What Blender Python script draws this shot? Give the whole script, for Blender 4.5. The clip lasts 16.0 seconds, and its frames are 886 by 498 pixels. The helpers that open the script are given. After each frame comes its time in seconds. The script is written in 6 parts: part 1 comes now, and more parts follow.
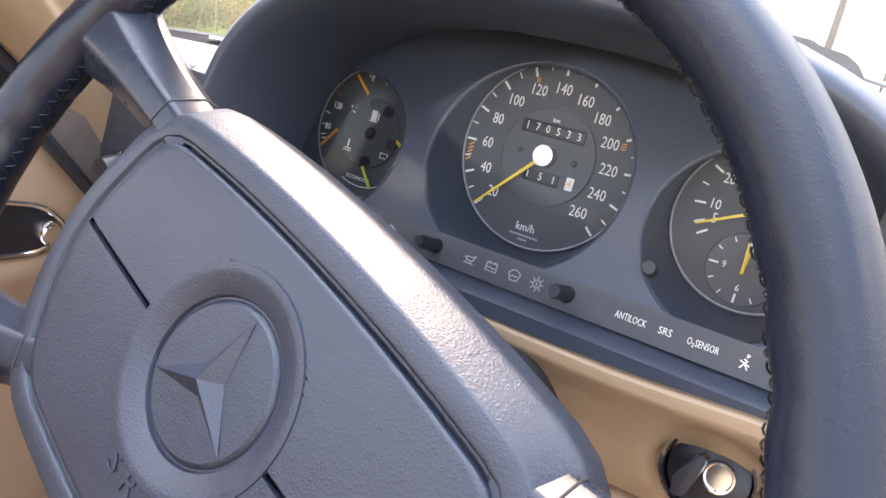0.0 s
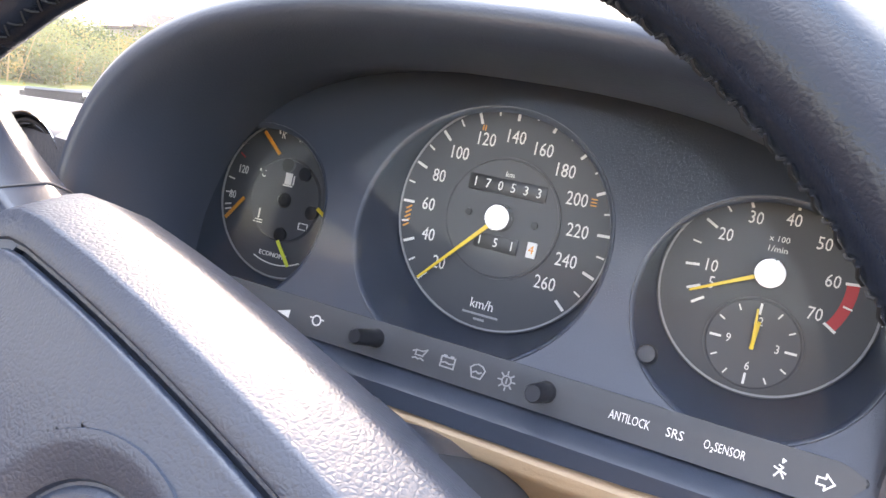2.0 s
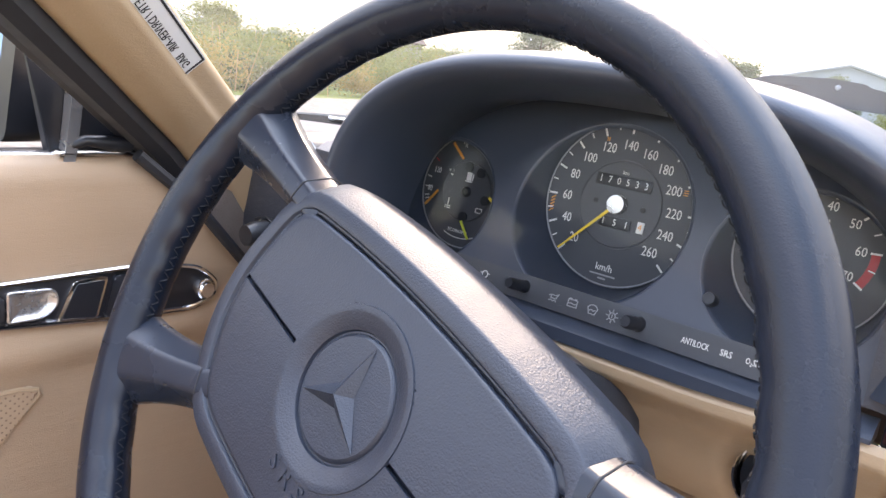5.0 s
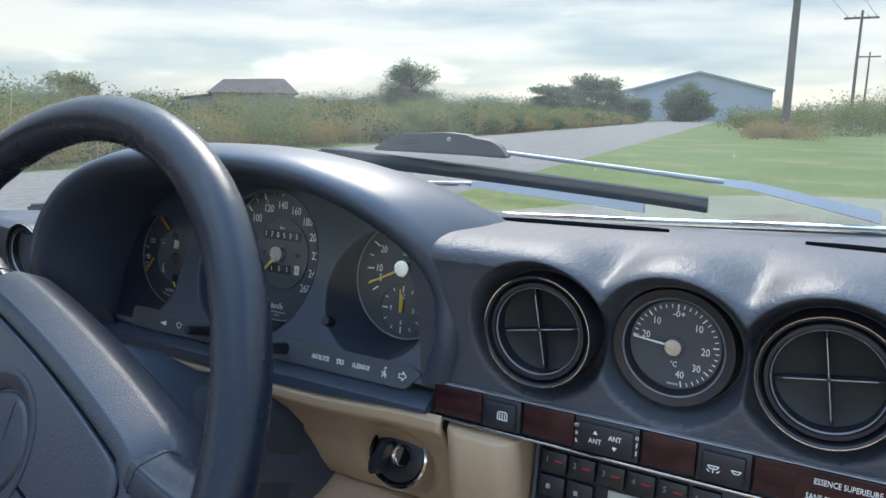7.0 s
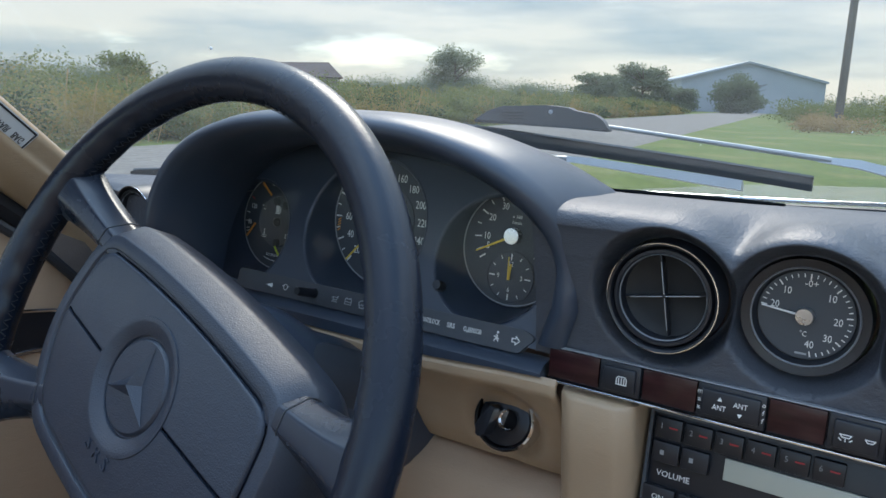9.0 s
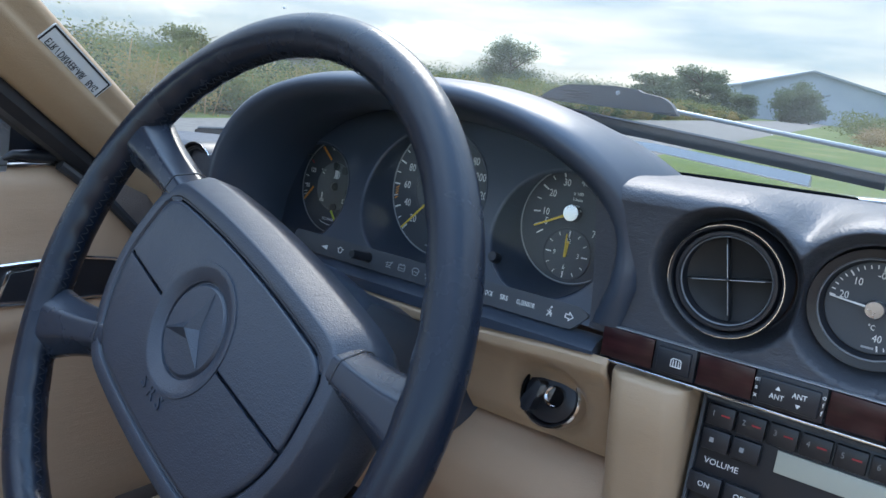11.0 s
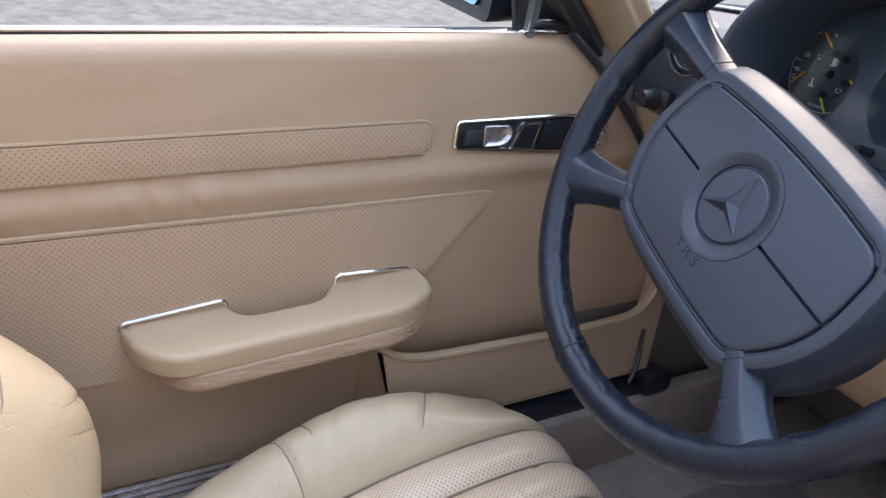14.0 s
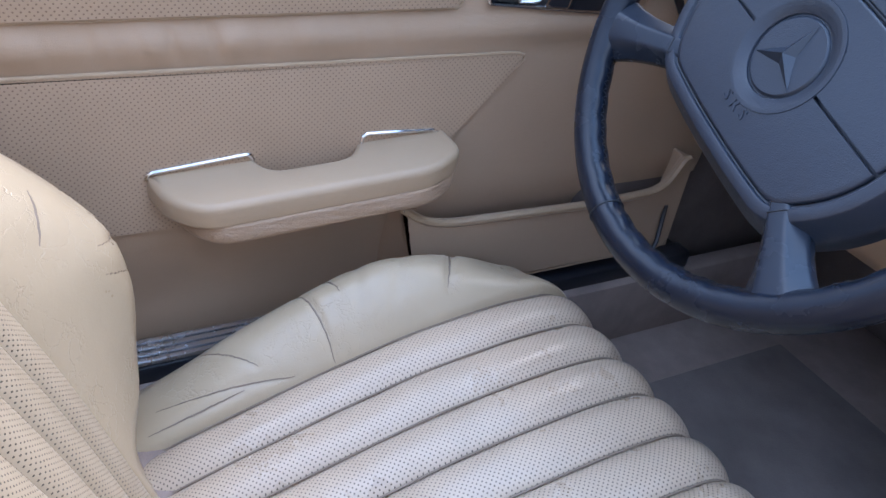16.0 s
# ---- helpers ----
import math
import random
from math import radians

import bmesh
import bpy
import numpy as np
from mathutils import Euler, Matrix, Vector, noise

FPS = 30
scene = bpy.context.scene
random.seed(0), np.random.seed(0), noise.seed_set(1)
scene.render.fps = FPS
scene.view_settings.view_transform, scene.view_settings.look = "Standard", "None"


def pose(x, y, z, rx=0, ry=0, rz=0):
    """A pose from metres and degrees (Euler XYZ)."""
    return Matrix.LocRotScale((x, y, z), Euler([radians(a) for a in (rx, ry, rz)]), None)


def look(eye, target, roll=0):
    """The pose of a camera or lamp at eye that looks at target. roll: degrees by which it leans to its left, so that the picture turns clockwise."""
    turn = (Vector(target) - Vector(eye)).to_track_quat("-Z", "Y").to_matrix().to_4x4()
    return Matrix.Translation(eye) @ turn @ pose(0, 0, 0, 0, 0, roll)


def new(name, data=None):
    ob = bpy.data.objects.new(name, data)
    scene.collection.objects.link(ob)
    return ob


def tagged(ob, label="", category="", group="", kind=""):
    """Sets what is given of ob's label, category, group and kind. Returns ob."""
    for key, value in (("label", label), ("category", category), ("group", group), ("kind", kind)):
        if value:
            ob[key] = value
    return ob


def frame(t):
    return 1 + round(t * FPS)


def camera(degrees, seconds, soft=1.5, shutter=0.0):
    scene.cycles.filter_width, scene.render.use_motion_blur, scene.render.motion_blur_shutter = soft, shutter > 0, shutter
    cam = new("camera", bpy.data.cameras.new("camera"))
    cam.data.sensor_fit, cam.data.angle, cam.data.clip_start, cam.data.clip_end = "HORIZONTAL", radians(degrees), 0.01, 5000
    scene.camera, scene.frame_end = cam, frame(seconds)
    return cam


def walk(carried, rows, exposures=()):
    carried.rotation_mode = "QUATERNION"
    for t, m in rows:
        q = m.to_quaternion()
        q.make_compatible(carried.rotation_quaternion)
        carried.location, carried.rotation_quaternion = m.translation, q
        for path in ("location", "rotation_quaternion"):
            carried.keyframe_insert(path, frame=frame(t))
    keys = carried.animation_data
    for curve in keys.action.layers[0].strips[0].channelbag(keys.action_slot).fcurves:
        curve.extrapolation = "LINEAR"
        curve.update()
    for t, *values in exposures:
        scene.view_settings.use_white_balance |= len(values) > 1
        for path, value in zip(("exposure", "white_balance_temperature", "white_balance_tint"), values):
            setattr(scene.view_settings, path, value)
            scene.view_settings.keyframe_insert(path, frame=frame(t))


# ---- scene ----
cam = camera(61.11, 16.0)
PATH = [
    (0, (0.1739, -0.1767, 0.9485), (-0.7560, 1.5076, 0.4023), 11.93),
    (0.5, (0.1395, -0.1458, 0.9437), (-0.7578, 1.5779, 0.4709), 11.33),
    (1, (0.1235, -0.1088, 0.9473), (-0.7207, 1.6544, 0.5246), 10.61),
    (1.5, (0.1250, -0.1119, 0.9460), (-0.6702, 1.6803, 0.5517), 9.95),
    (2, (0.1272, -0.1122, 0.9472), (-0.6593, 1.6809, 0.5395), 9.07),
    (2.5, (0.1364, -0.1221, 0.9505), (-0.6710, 1.6574, 0.5241), 8.61),
    (3, (0.1523, -0.1387, 0.9494), (-0.7223, 1.6044, 0.5058), 8.47),
    (3.5, (0.1684, -0.1639, 0.9444), (-0.8028, 1.5198, 0.4733), 8.89),
    (3.7, (0.1730, -0.1817, 0.9476), (-0.8543, 1.4669, 0.4715), 8.93),
    (5.8, (0.3140, -0.2291, 0.9846), (-0.9040, 1.2835, 0.5065), 6.72),
    (6, (0.3489, -0.2263, 0.9906), (-0.8159, 1.3325, 0.5286), 5.24),
    (6.5, (0.4025, -0.2229, 1.0020), (-0.6573, 1.4236, 0.5949), 2.43),
    (7, (0.4141, -0.2209, 1.0066), (-0.5831, 1.4745, 0.6445), 0.97),
    (7.5, (0.4171, -0.2158, 1.0087), (-0.5718, 1.4889, 0.6677), 0.41),
    (8, (0.4017, -0.2368, 1.0128), (-0.6242, 1.4435, 0.6605), 0.53),
    (8.5, (0.3852, -0.2504, 1.0059), (-0.6842, 1.3975, 0.6309), 1.07),
    (8.7, (0.3790, -0.2548, 0.9996), (-0.6949, 1.3875, 0.6126), 1.47),
    (10.8, (0.3724, -0.2585, 0.9808), (-0.7747, 1.3232, 0.5538), 5.13),
    (11, (0.3701, -0.2628, 0.9783), (-0.7954, 1.3041, 0.5465), 5.48),
    (11.5, (0.3641, -0.2935, 0.9804), (-0.8747, 1.2063, 0.5156), 6.25),
    (12, (0.3558, -0.3258, 0.9796), (-0.9710, 1.0752, 0.4535), 6.70),
    (12.5, (0.3400, -0.3463, 0.9850), (-1.0694, 0.9295, 0.3637), 6.61),
    (13, (0.3353, -0.3722, 0.9959), (-1.1520, 0.7575, 0.2805), 6.38),
    (13.5, (0.3369, -0.3922, 1.0051), (-1.1994, 0.6019, 0.1978), 5.94),
    (14, (0.3370, -0.4194, 1.0091), (-1.2282, 0.4512, 0.1190), 5.72),
    (14.5, (0.3353, -0.4450, 1.0228), (-1.2276, 0.3334, 0.0473), 5.86),
    (15, (0.3387, -0.4493, 0.9996), (-1.2033, 0.2826, -0.0427), 6.46),
    (15.3, (0.3413, -0.4493, 0.9850), (-1.1813, 0.2708, -0.0935), 6.86),
    (15.5, (0.3331, -0.4519, 0.9786), (-1.1617, 0.2920, -0.1223), 7.08),
    (16, (0.3358, -0.4439, 0.9736), (-1.0938, 0.3824, -0.1549), 7.91),
]
EXPOSURES = [(0.0, 3.8, 8500, 24), (1.5, 4.15, 8400, 23), (3.5, 3.8, 8600, 24), (6.0, 2.95, 7400, 18), (7.0, 2.25, 6600, 9), (8.0, 1.9, 6600, 6), (8.5, 1.95, 6600, 7), (11.0, 2.35, 6200, 9), (12.5, 2.7, 6900, 20), (14.0, 2.72, 7250, 19), (15.0, 2.68, 6300, 18), (16.0, 2.64, 6100, 18)]
walk(cam, [(t, look(eye, target, roll)) for t, eye, target, roll in PATH], EXPOSURES)

# ---- world, sun ----
SUN_EL, SUN_AZ = 46.0, -26.0
world = bpy.data.worlds.new("sky")
scene.world = world
world.use_nodes = True
wn = world.node_tree
wn.nodes.clear()
w_out = wn.nodes.new("ShaderNodeOutputWorld")
w_bg = wn.nodes.new("ShaderNodeBackground")
w_sky = wn.nodes.new("ShaderNodeTexSky")
w_sky.sky_type = "NISHITA"
w_sky.sun_disc = False
w_sky.sun_elevation = radians(SUN_EL)
w_sky.sun_rotation = radians(SUN_AZ)
w_sky.air_density, w_sky.dust_density, w_sky.ozone_density = 1.0, 0.6, 1.5
w_tc = wn.nodes.new("ShaderNodeTexCoord")
w_map = wn.nodes.new("ShaderNodeMapping")
w_map.inputs["Scale"].default_value = (1.0, 1.0, 4.2)
w_map.inputs["Rotation"].default_value = (0.12, 0.05, 0.3)
w_noise = wn.nodes.new("ShaderNodeTexNoise")
w_noise.inputs["Scale"].default_value = 2.3
w_noise.inputs["Detail"].default_value = 7.0
w_noise.inputs["Roughness"].default_value = 0.55
w_dot = wn.nodes.new("ShaderNodeVectorMath")
w_dot.operation = "DOT_PRODUCT"
w_dot.inputs[1].default_value = (-0.2, 0.75, 0.45)
w_add = wn.nodes.new("ShaderNodeMath")
w_add.operation = "MULTIPLY_ADD"
w_add.inputs[1].default_value = 0.27
w_ramp = wn.nodes.new("ShaderNodeMapRange")
w_ramp.inputs["From Min"].default_value = 0.28
w_ramp.inputs["From Max"].default_value = 0.62
w_ramp.inputs["To Max"].default_value = 0.93
w_mix = wn.nodes.new("ShaderNodeMixRGB")
w_up = wn.nodes.new("ShaderNodeSeparateXYZ")
w_zen = wn.nodes.new("ShaderNodeMapRange")
w_zen.inputs["From Min"].default_value, w_zen.inputs["From Max"].default_value = 0.25, 1.0
w_zen.inputs["To Min"].default_value, w_zen.inputs["To Max"].default_value = 1.0, 6.8
w_map2 = wn.nodes.new("ShaderNodeMapping")
w_map2.inputs["Scale"].default_value = (1.0, 1.0, 6.5)
w_map2.inputs["Rotation"].default_value = (0.05, -0.12, 1.1)
w_noise2 = wn.nodes.new("ShaderNodeTexNoise")
w_noise2.inputs["Scale"].default_value = 1.9
w_noise2.inputs["Detail"].default_value = 8.0
w_noise2.inputs["Roughness"].default_value = 0.52
w_deck = wn.nodes.new("ShaderNodeValToRGB")
w_deck.color_ramp.elements[0].position, w_deck.color_ramp.elements[1].position = 0.40, 0.58
w_deck.color_ramp.elements[0].color = (0.68, 0.97, 1.30, 1)
w_deck.color_ramp.elements[1].color = (2.08, 2.05, 2.00, 1)
w_blue = wn.nodes.new("ShaderNodeMapRange")
w_blue.inputs["From Min"].default_value, w_blue.inputs["From Max"].default_value = 0.25, 0.8
w_high = wn.nodes.new("ShaderNodeMixRGB")
w_high.blend_type = "MULTIPLY"
w_high.inputs["Color2"].default_value = (0.74, 0.91, 1.17, 1)
w_tint = wn.nodes.new("ShaderNodeVectorMath")
w_tint.operation = "SCALE"
w_nl = wn.links.new
w_nl(w_tc.outputs["Generated"], w_map.inputs["Vector"])
w_nl(w_map.outputs["Vector"], w_noise.inputs["Vector"])
w_nl(w_tc.outputs["Generated"], w_dot.inputs[0])
w_nl(w_dot.outputs["Value"], w_add.inputs[0])
w_nl(w_noise.outputs["Fac"], w_add.inputs[2])
w_nl(w_add.outputs["Value"], w_ramp.inputs["Value"])
w_nl(w_ramp.outputs["Result"], w_mix.inputs["Fac"])
w_nl(w_tc.outputs["Generated"], w_up.inputs[0])
w_nl(w_up.outputs["Z"], w_zen.inputs["Value"])
w_nl(w_tc.outputs["Generated"], w_map2.inputs["Vector"])
w_nl(w_map2.outputs["Vector"], w_noise2.inputs["Vector"])
w_nl(w_noise2.outputs["Fac"], w_deck.inputs["Fac"])
w_nl(w_up.outputs["Z"], w_blue.inputs["Value"])
w_nl(w_blue.outputs["Result"], w_high.inputs["Fac"])
w_nl(w_deck.outputs["Color"], w_high.inputs["Color1"])
w_nl(w_high.outputs["Color"], w_tint.inputs[0])
w_nl(w_zen.outputs["Result"], w_tint.inputs["Scale"])
w_nl(w_tint.outputs[0], w_mix.inputs["Color2"])
w_nl(w_sky.outputs["Color"], w_mix.inputs["Color1"])
w_nl(w_mix.outputs["Color"], w_bg.inputs["Color"])
w_bg.inputs["Strength"].default_value = 0.09
w_nl(w_bg.outputs["Background"], w_out.inputs["Surface"])

sun_data = bpy.data.lights.new("sun", "SUN")
sun_data.energy, sun_data.angle, sun_data.color = 0.68, radians(28), (1.0, 0.91, 0.80)
sun = new("sun", sun_data)
_az, _el = radians(SUN_AZ), radians(SUN_EL)
sun.matrix_world = look((20 * math.sin(_az) * math.cos(_el), 20 * math.cos(_az) * math.cos(_el), 20 * math.sin(_el)), (0, 0, 0))


# ---- materials ----
def shader(name, base, rough=0.5, metal=0.0, spec=0.5, coat=0.0):
    m = bpy.data.materials.new(name)
    m.use_nodes = True
    b = m.node_tree.nodes["Principled BSDF"]
    b.inputs["Base Color"].default_value = (*base, 1)
    b.inputs["Roughness"].default_value = rough
    b.inputs["Metallic"].default_value = metal
    b.inputs["Specular IOR Level"].default_value = spec
    b.inputs["Coat Weight"].default_value = coat
    return m, m.node_tree, b


def noise_node(nt, scale, detail=4.0, rough=0.55, stretch=None):
    tc = nt.nodes.new("ShaderNodeTexCoord")
    n = nt.nodes.new("ShaderNodeTexNoise")
    n.inputs["Scale"].default_value, n.inputs["Detail"].default_value, n.inputs["Roughness"].default_value = scale, detail, rough
    if stretch:
        mp = nt.nodes.new("ShaderNodeMapping")
        mp.inputs["Scale"].default_value = stretch
        nt.links.new(tc.outputs["Object"], mp.inputs["Vector"])
        nt.links.new(mp.outputs["Vector"], n.inputs["Vector"])
    else:
        nt.links.new(tc.outputs["Object"], n.inputs["Vector"])
    return n


def vary(nt, b, base, fac_out, amount):
    """Base colour swings by amount round its own value."""
    mix = nt.nodes.new("ShaderNodeMixRGB")
    mix.inputs["Color1"].default_value = (*[c * (1 - amount) for c in base], 1)
    mix.inputs["Color2"].default_value = (*[min(1, c * (1 + amount)) for c in base], 1)
    nt.links.new(fac_out, mix.inputs["Fac"])
    nt.links.new(mix.outputs["Color"], b.inputs["Base Color"])
    return mix


def bump(nt, b, height_out, strength, distance=0.001, chain=None):
    bp = nt.nodes.new("ShaderNodeBump")
    bp.inputs["Strength"].default_value, bp.inputs["Distance"].default_value = strength, distance
    nt.links.new(height_out, bp.inputs["Height"])
    if chain:
        nt.links.new(chain.outputs["Normal"], bp.inputs["Normal"])
    nt.links.new(bp.outputs["Normal"], b.inputs["Normal"])
    return bp


def rough_vary(nt, b, fac_out, lo, hi):
    mr = nt.nodes.new("ShaderNodeMapRange")
    mr.inputs["From Min"].default_value, mr.inputs["From Max"].default_value = 0.3, 0.7
    mr.inputs["To Min"].default_value, mr.inputs["To Max"].default_value = lo, hi
    nt.links.new(fac_out, mr.inputs["Value"])
    nt.links.new(mr.outputs["Result"], b.inputs["Roughness"])


def grained(name, base, rough=(0.4, 0.55), grain=900.0, strength=0.25, big=14.0, amount=0.12, spec=0.5, wrinkle=0.0, metal=0.0, crackle=0.0):
    """Leather, vinyl or moulded plastic: fine grain, soft blotches, and wrinkles where asked."""
    m, nt, b = shader(name, base, rough[0], metal, spec)
    blot = noise_node(nt, big, 5.0, 0.6)
    vary(nt, b, base, blot.outputs["Fac"], amount)
    rough_vary(nt, b, blot.outputs["Fac"], *rough)
    tc = nt.nodes.new("ShaderNodeTexCoord")
    vo = nt.nodes.new("ShaderNodeTexVoronoi")
    vo.feature = "DISTANCE_TO_EDGE"
    vo.inputs["Scale"].default_value = grain
    nt.links.new(tc.outputs["Object"], vo.inputs["Vector"])
    first = bump(nt, b, vo.outputs["Distance"], strength, 0.0006)
    if wrinkle:
        wr = noise_node(nt, 70.0, 6.0, 0.7, (1.0, 0.35, 1.6))
        first = bump(nt, b, wr.outputs["Fac"], wrinkle, 0.002 if wrinkle < 0.8 else 0.006, first)
    if crackle:
        bend = noise_node(nt, 26.0, 4.0, 0.6)
        shift = nt.nodes.new("ShaderNodeMixRGB")
        shift.inputs["Fac"].default_value = 0.06
        nt.links.new(tc.outputs["Object"], shift.inputs["Color1"])
        nt.links.new(bend.outputs["Color"], shift.inputs["Color2"])
        cells = nt.nodes.new("ShaderNodeTexVoronoi")
        cells.feature = "DISTANCE_TO_EDGE"
        cells.inputs["Scale"].default_value = 58.0
        nt.links.new(shift.outputs["Color"], cells.inputs["Vector"])
        lines = nt.nodes.new("ShaderNodeMapRange")
        lines.inputs["From Max"].default_value = 0.05
        nt.links.new(cells.outputs["Distance"], lines.inputs["Value"])
        worn = nt.nodes.new("ShaderNodeMapRange")
        worn.inputs["From Min"].default_value, worn.inputs["From Max"].default_value = 0.60, 0.48
        nt.links.new(noise_node(nt, 17.0, 3.0, 0.5).outputs["Fac"], worn.inputs["Value"])
        ridge = nt.nodes.new("ShaderNodeMath")
        ridge.operation = "MAXIMUM"
        nt.links.new(lines.outputs["Result"], ridge.inputs[0])
        nt.links.new(worn.outputs["Result"], ridge.inputs[1])
        bump(nt, b, ridge.outputs["Value"], crackle, 0.0012, first)
    return m


def perforated(name, base, axes, pitch=0.0056, hole=0.2, rough=(0.33, 0.5), turn=45.0, depth=0.22):
    """Leather with a staggered grid of punched holes."""
    m, nt, b = shader(name, base, rough[0])
    blot = noise_node(nt, 16.0, 5.0, 0.6)
    tc = nt.nodes.new("ShaderNodeTexCoord")
    sp = nt.nodes.new("ShaderNodeSeparateXYZ")
    cb = nt.nodes.new("ShaderNodeCombineXYZ")
    nt.links.new(tc.outputs["Object"], sp.inputs[0])
    nt.links.new(sp.outputs[axes[0]], cb.inputs["X"])
    nt.links.new(sp.outputs[axes[1]], cb.inputs["Y"])
    mp = nt.nodes.new("ShaderNodeMapping")
    mp.inputs["Rotation"].default_value = (0, 0, radians(turn))
    nt.links.new(cb.outputs[0], mp.inputs["Vector"])
    vo = nt.nodes.new("ShaderNodeTexVoronoi")
    vo.voronoi_dimensions = "2D"
    vo.inputs["Scale"].default_value = 1 / pitch
    vo.inputs["Randomness"].default_value = 0.04
    nt.links.new(mp.outputs["Vector"], vo.inputs["Vector"])
    st = nt.nodes.new("ShaderNodeMapRange")
    st.inputs["From Min"].default_value, st.inputs["From Max"].default_value = hole, hole + 0.07
    nt.links.new(vo.outputs["Distance"], st.inputs["Value"])
    body = vary(nt, b, base, blot.outputs["Fac"], 0.1)
    mix = nt.nodes.new("ShaderNodeMixRGB")
    mix.inputs["Color1"].default_value = (base[0] * depth, base[1] * depth * 0.93, base[2] * depth * 0.9, 1)
    nt.links.new(st.outputs["Result"], mix.inputs["Fac"])
    nt.links.new(body.outputs["Color"], mix.inputs["Color2"])
    nt.links.new(mix.outputs["Color"], b.inputs["Base Color"])
    rough_vary(nt, b, blot.outputs["Fac"], *rough)
    first = bump(nt, b, st.outputs["Result"], 0.5, 0.0008)
    wr = noise_node(nt, 60.0, 6.0, 0.65)
    bump(nt, b, wr.outputs["Fac"], 0.25, 0.0015, first)
    return m


def flat_mat(name, base, rough=0.5, metal=0.0, spec=0.5, coat=0.0, big=30.0, amount=0.1):
    m, nt, b = shader(name, base, rough, metal, spec, coat)
    n = noise_node(nt, big, 5.0, 0.6)
    vary(nt, b, base, n.outputs["Fac"], amount)
    rough_vary(nt, b, n.outputs["Fac"], rough * 0.85, min(1, rough * 1.2))
    return m


BEIGE = (0.395, 0.277, 0.186)
M_TAN = grained("tan_vinyl", BEIGE, (0.42, 0.58), 700, 0.3, 9.0, 0.09, 0.4, 0.32)
M_TAN_SMOOTH = grained("tan_padded_vinyl", (0.385, 0.275, 0.176), (0.31, 0.45), 500, 0.15, 12.0, 0.08, 0.4, 0.3)
M_TAN_WRINKLED = grained("wrinkled_tan_vinyl", (0.42, 0.290, 0.192), (0.4, 0.55), 300, 0.3, 12.0, 0.07, 0.4, 0.9)
M_SEAT = grained("cream_leather", (0.378, 0.294, 0.194), (0.27, 0.39), 420, 0.12, 15.0, 0.10, 0.5, 0.16, crackle=0.34)
M_SEAT_PERF = perforated("cream_perforated_leather", (0.45, 0.345, 0.250), ("X", "Y"), 0.0034, 0.145, (0.25, 0.36), 45.0, 0.12)
M_BACK_PERF = perforated("cream_perforated_back_leather", (0.37, 0.29, 0.20), ("X", "Z"), 0.0030, 0.15, (0.3, 0.45), 45.0, 0.15)
M_DOOR_PERF = perforated("tan_perforated_vinyl", (0.395, 0.277, 0.184), ("Y", "Z"), 0.0040, 0.15, (0.4, 0.55), 45.0, 0.55)
M_DASH = grained("blue_black_dash_vinyl", (0.050, 0.055, 0.068), (0.40, 0.54), 420, 0.3, 10.0, 0.12, 0.5, 0.7)
M_HOOD = grained("blue_black_moulded_vinyl", (0.034, 0.045, 0.066), (0.30, 0.42), 700, 0.15, 10.0, 0.1, 0.55)
M_SHROUD = grained("matt_column_plastic", (0.030, 0.034, 0.042), (0.62, 0.75), 900, 0.2, 14.0, 0.1, 0.35)
M_PAD = grained("black_airbag_vinyl", (0.015, 0.022, 0.036), (0.33, 0.47), 620, 0.30, 12.0, 0.22, 0.58, 0.20)
M_RIM = grained("black_rim_leather", (0.007, 0.011, 0.020), (0.20, 0.32), 800, 0.14, 18.0, 0.15, 0.34, 0.12)
M_SPOKE = grained("smooth_black_spoke", (0.016, 0.022, 0.034), (0.22, 0.32), 900, 0.06, 18.0, 0.1, 0.4)
# near-black without sheen: the shade inside an open slot, as colour
M_SLOT = flat_mat("unlit_slot", (0.004, 0.005, 0.006), 0.95, spec=0.0)
# near-black that puts the dark of a recess into the surface colour
M_VOID = flat_mat("dark_recess", (0.006, 0.007, 0.009), 0.6)
M_BLACK = flat_mat("black_plastic", (0.012, 0.014, 0.019), 0.36)
M_DIAL = flat_mat("matt_black_dial", (0.056, 0.062, 0.071), 0.6)
M_DIAL_IN = flat_mat("dark_dial_centre", (0.063, 0.069, 0.079), 0.55)
M_WHITE = flat_mat("white_print", (0.72, 0.72, 0.70), 0.5, amount=0.04)
M_DISPLAY = flat_mat("pale_display", (0.42, 0.43, 0.36), 0.3, amount=0.04)
M_GREY_PRINT = flat_mat("grey_print", (0.30, 0.31, 0.32), 0.5, amount=0.04)
M_YELLOW = flat_mat("yellow_needle", (0.78, 0.55, 0.06), 0.45, amount=0.04)
M_ORANGE = flat_mat("orange_needle", (0.75, 0.30, 0.05), 0.45, amount=0.04)
M_LIME = flat_mat("lime_needle", (0.62, 0.68, 0.08), 0.45, amount=0.04)
M_RED = flat_mat("red_print", (0.45, 0.03, 0.04), 0.5, amount=0.05)
M_CHROME = flat_mat("chrome", (0.75, 0.75, 0.76), 0.10, 1.0, amount=0.04)
M_ALU = flat_mat("turned_aluminium", (0.50, 0.50, 0.51), 0.26, 0.85, amount=0.06)
M_STEEL = flat_mat("grey_painted_metal", (0.30, 0.31, 0.33), 0.38, 0.4, amount=0.1)
M_SILVER = flat_mat("silver_wiper_paint", (0.30, 0.31, 0.32), 0.42, 0.5, amount=0.1)
M_RUBBER = flat_mat("black_rubber", (0.020, 0.021, 0.025), 0.5)
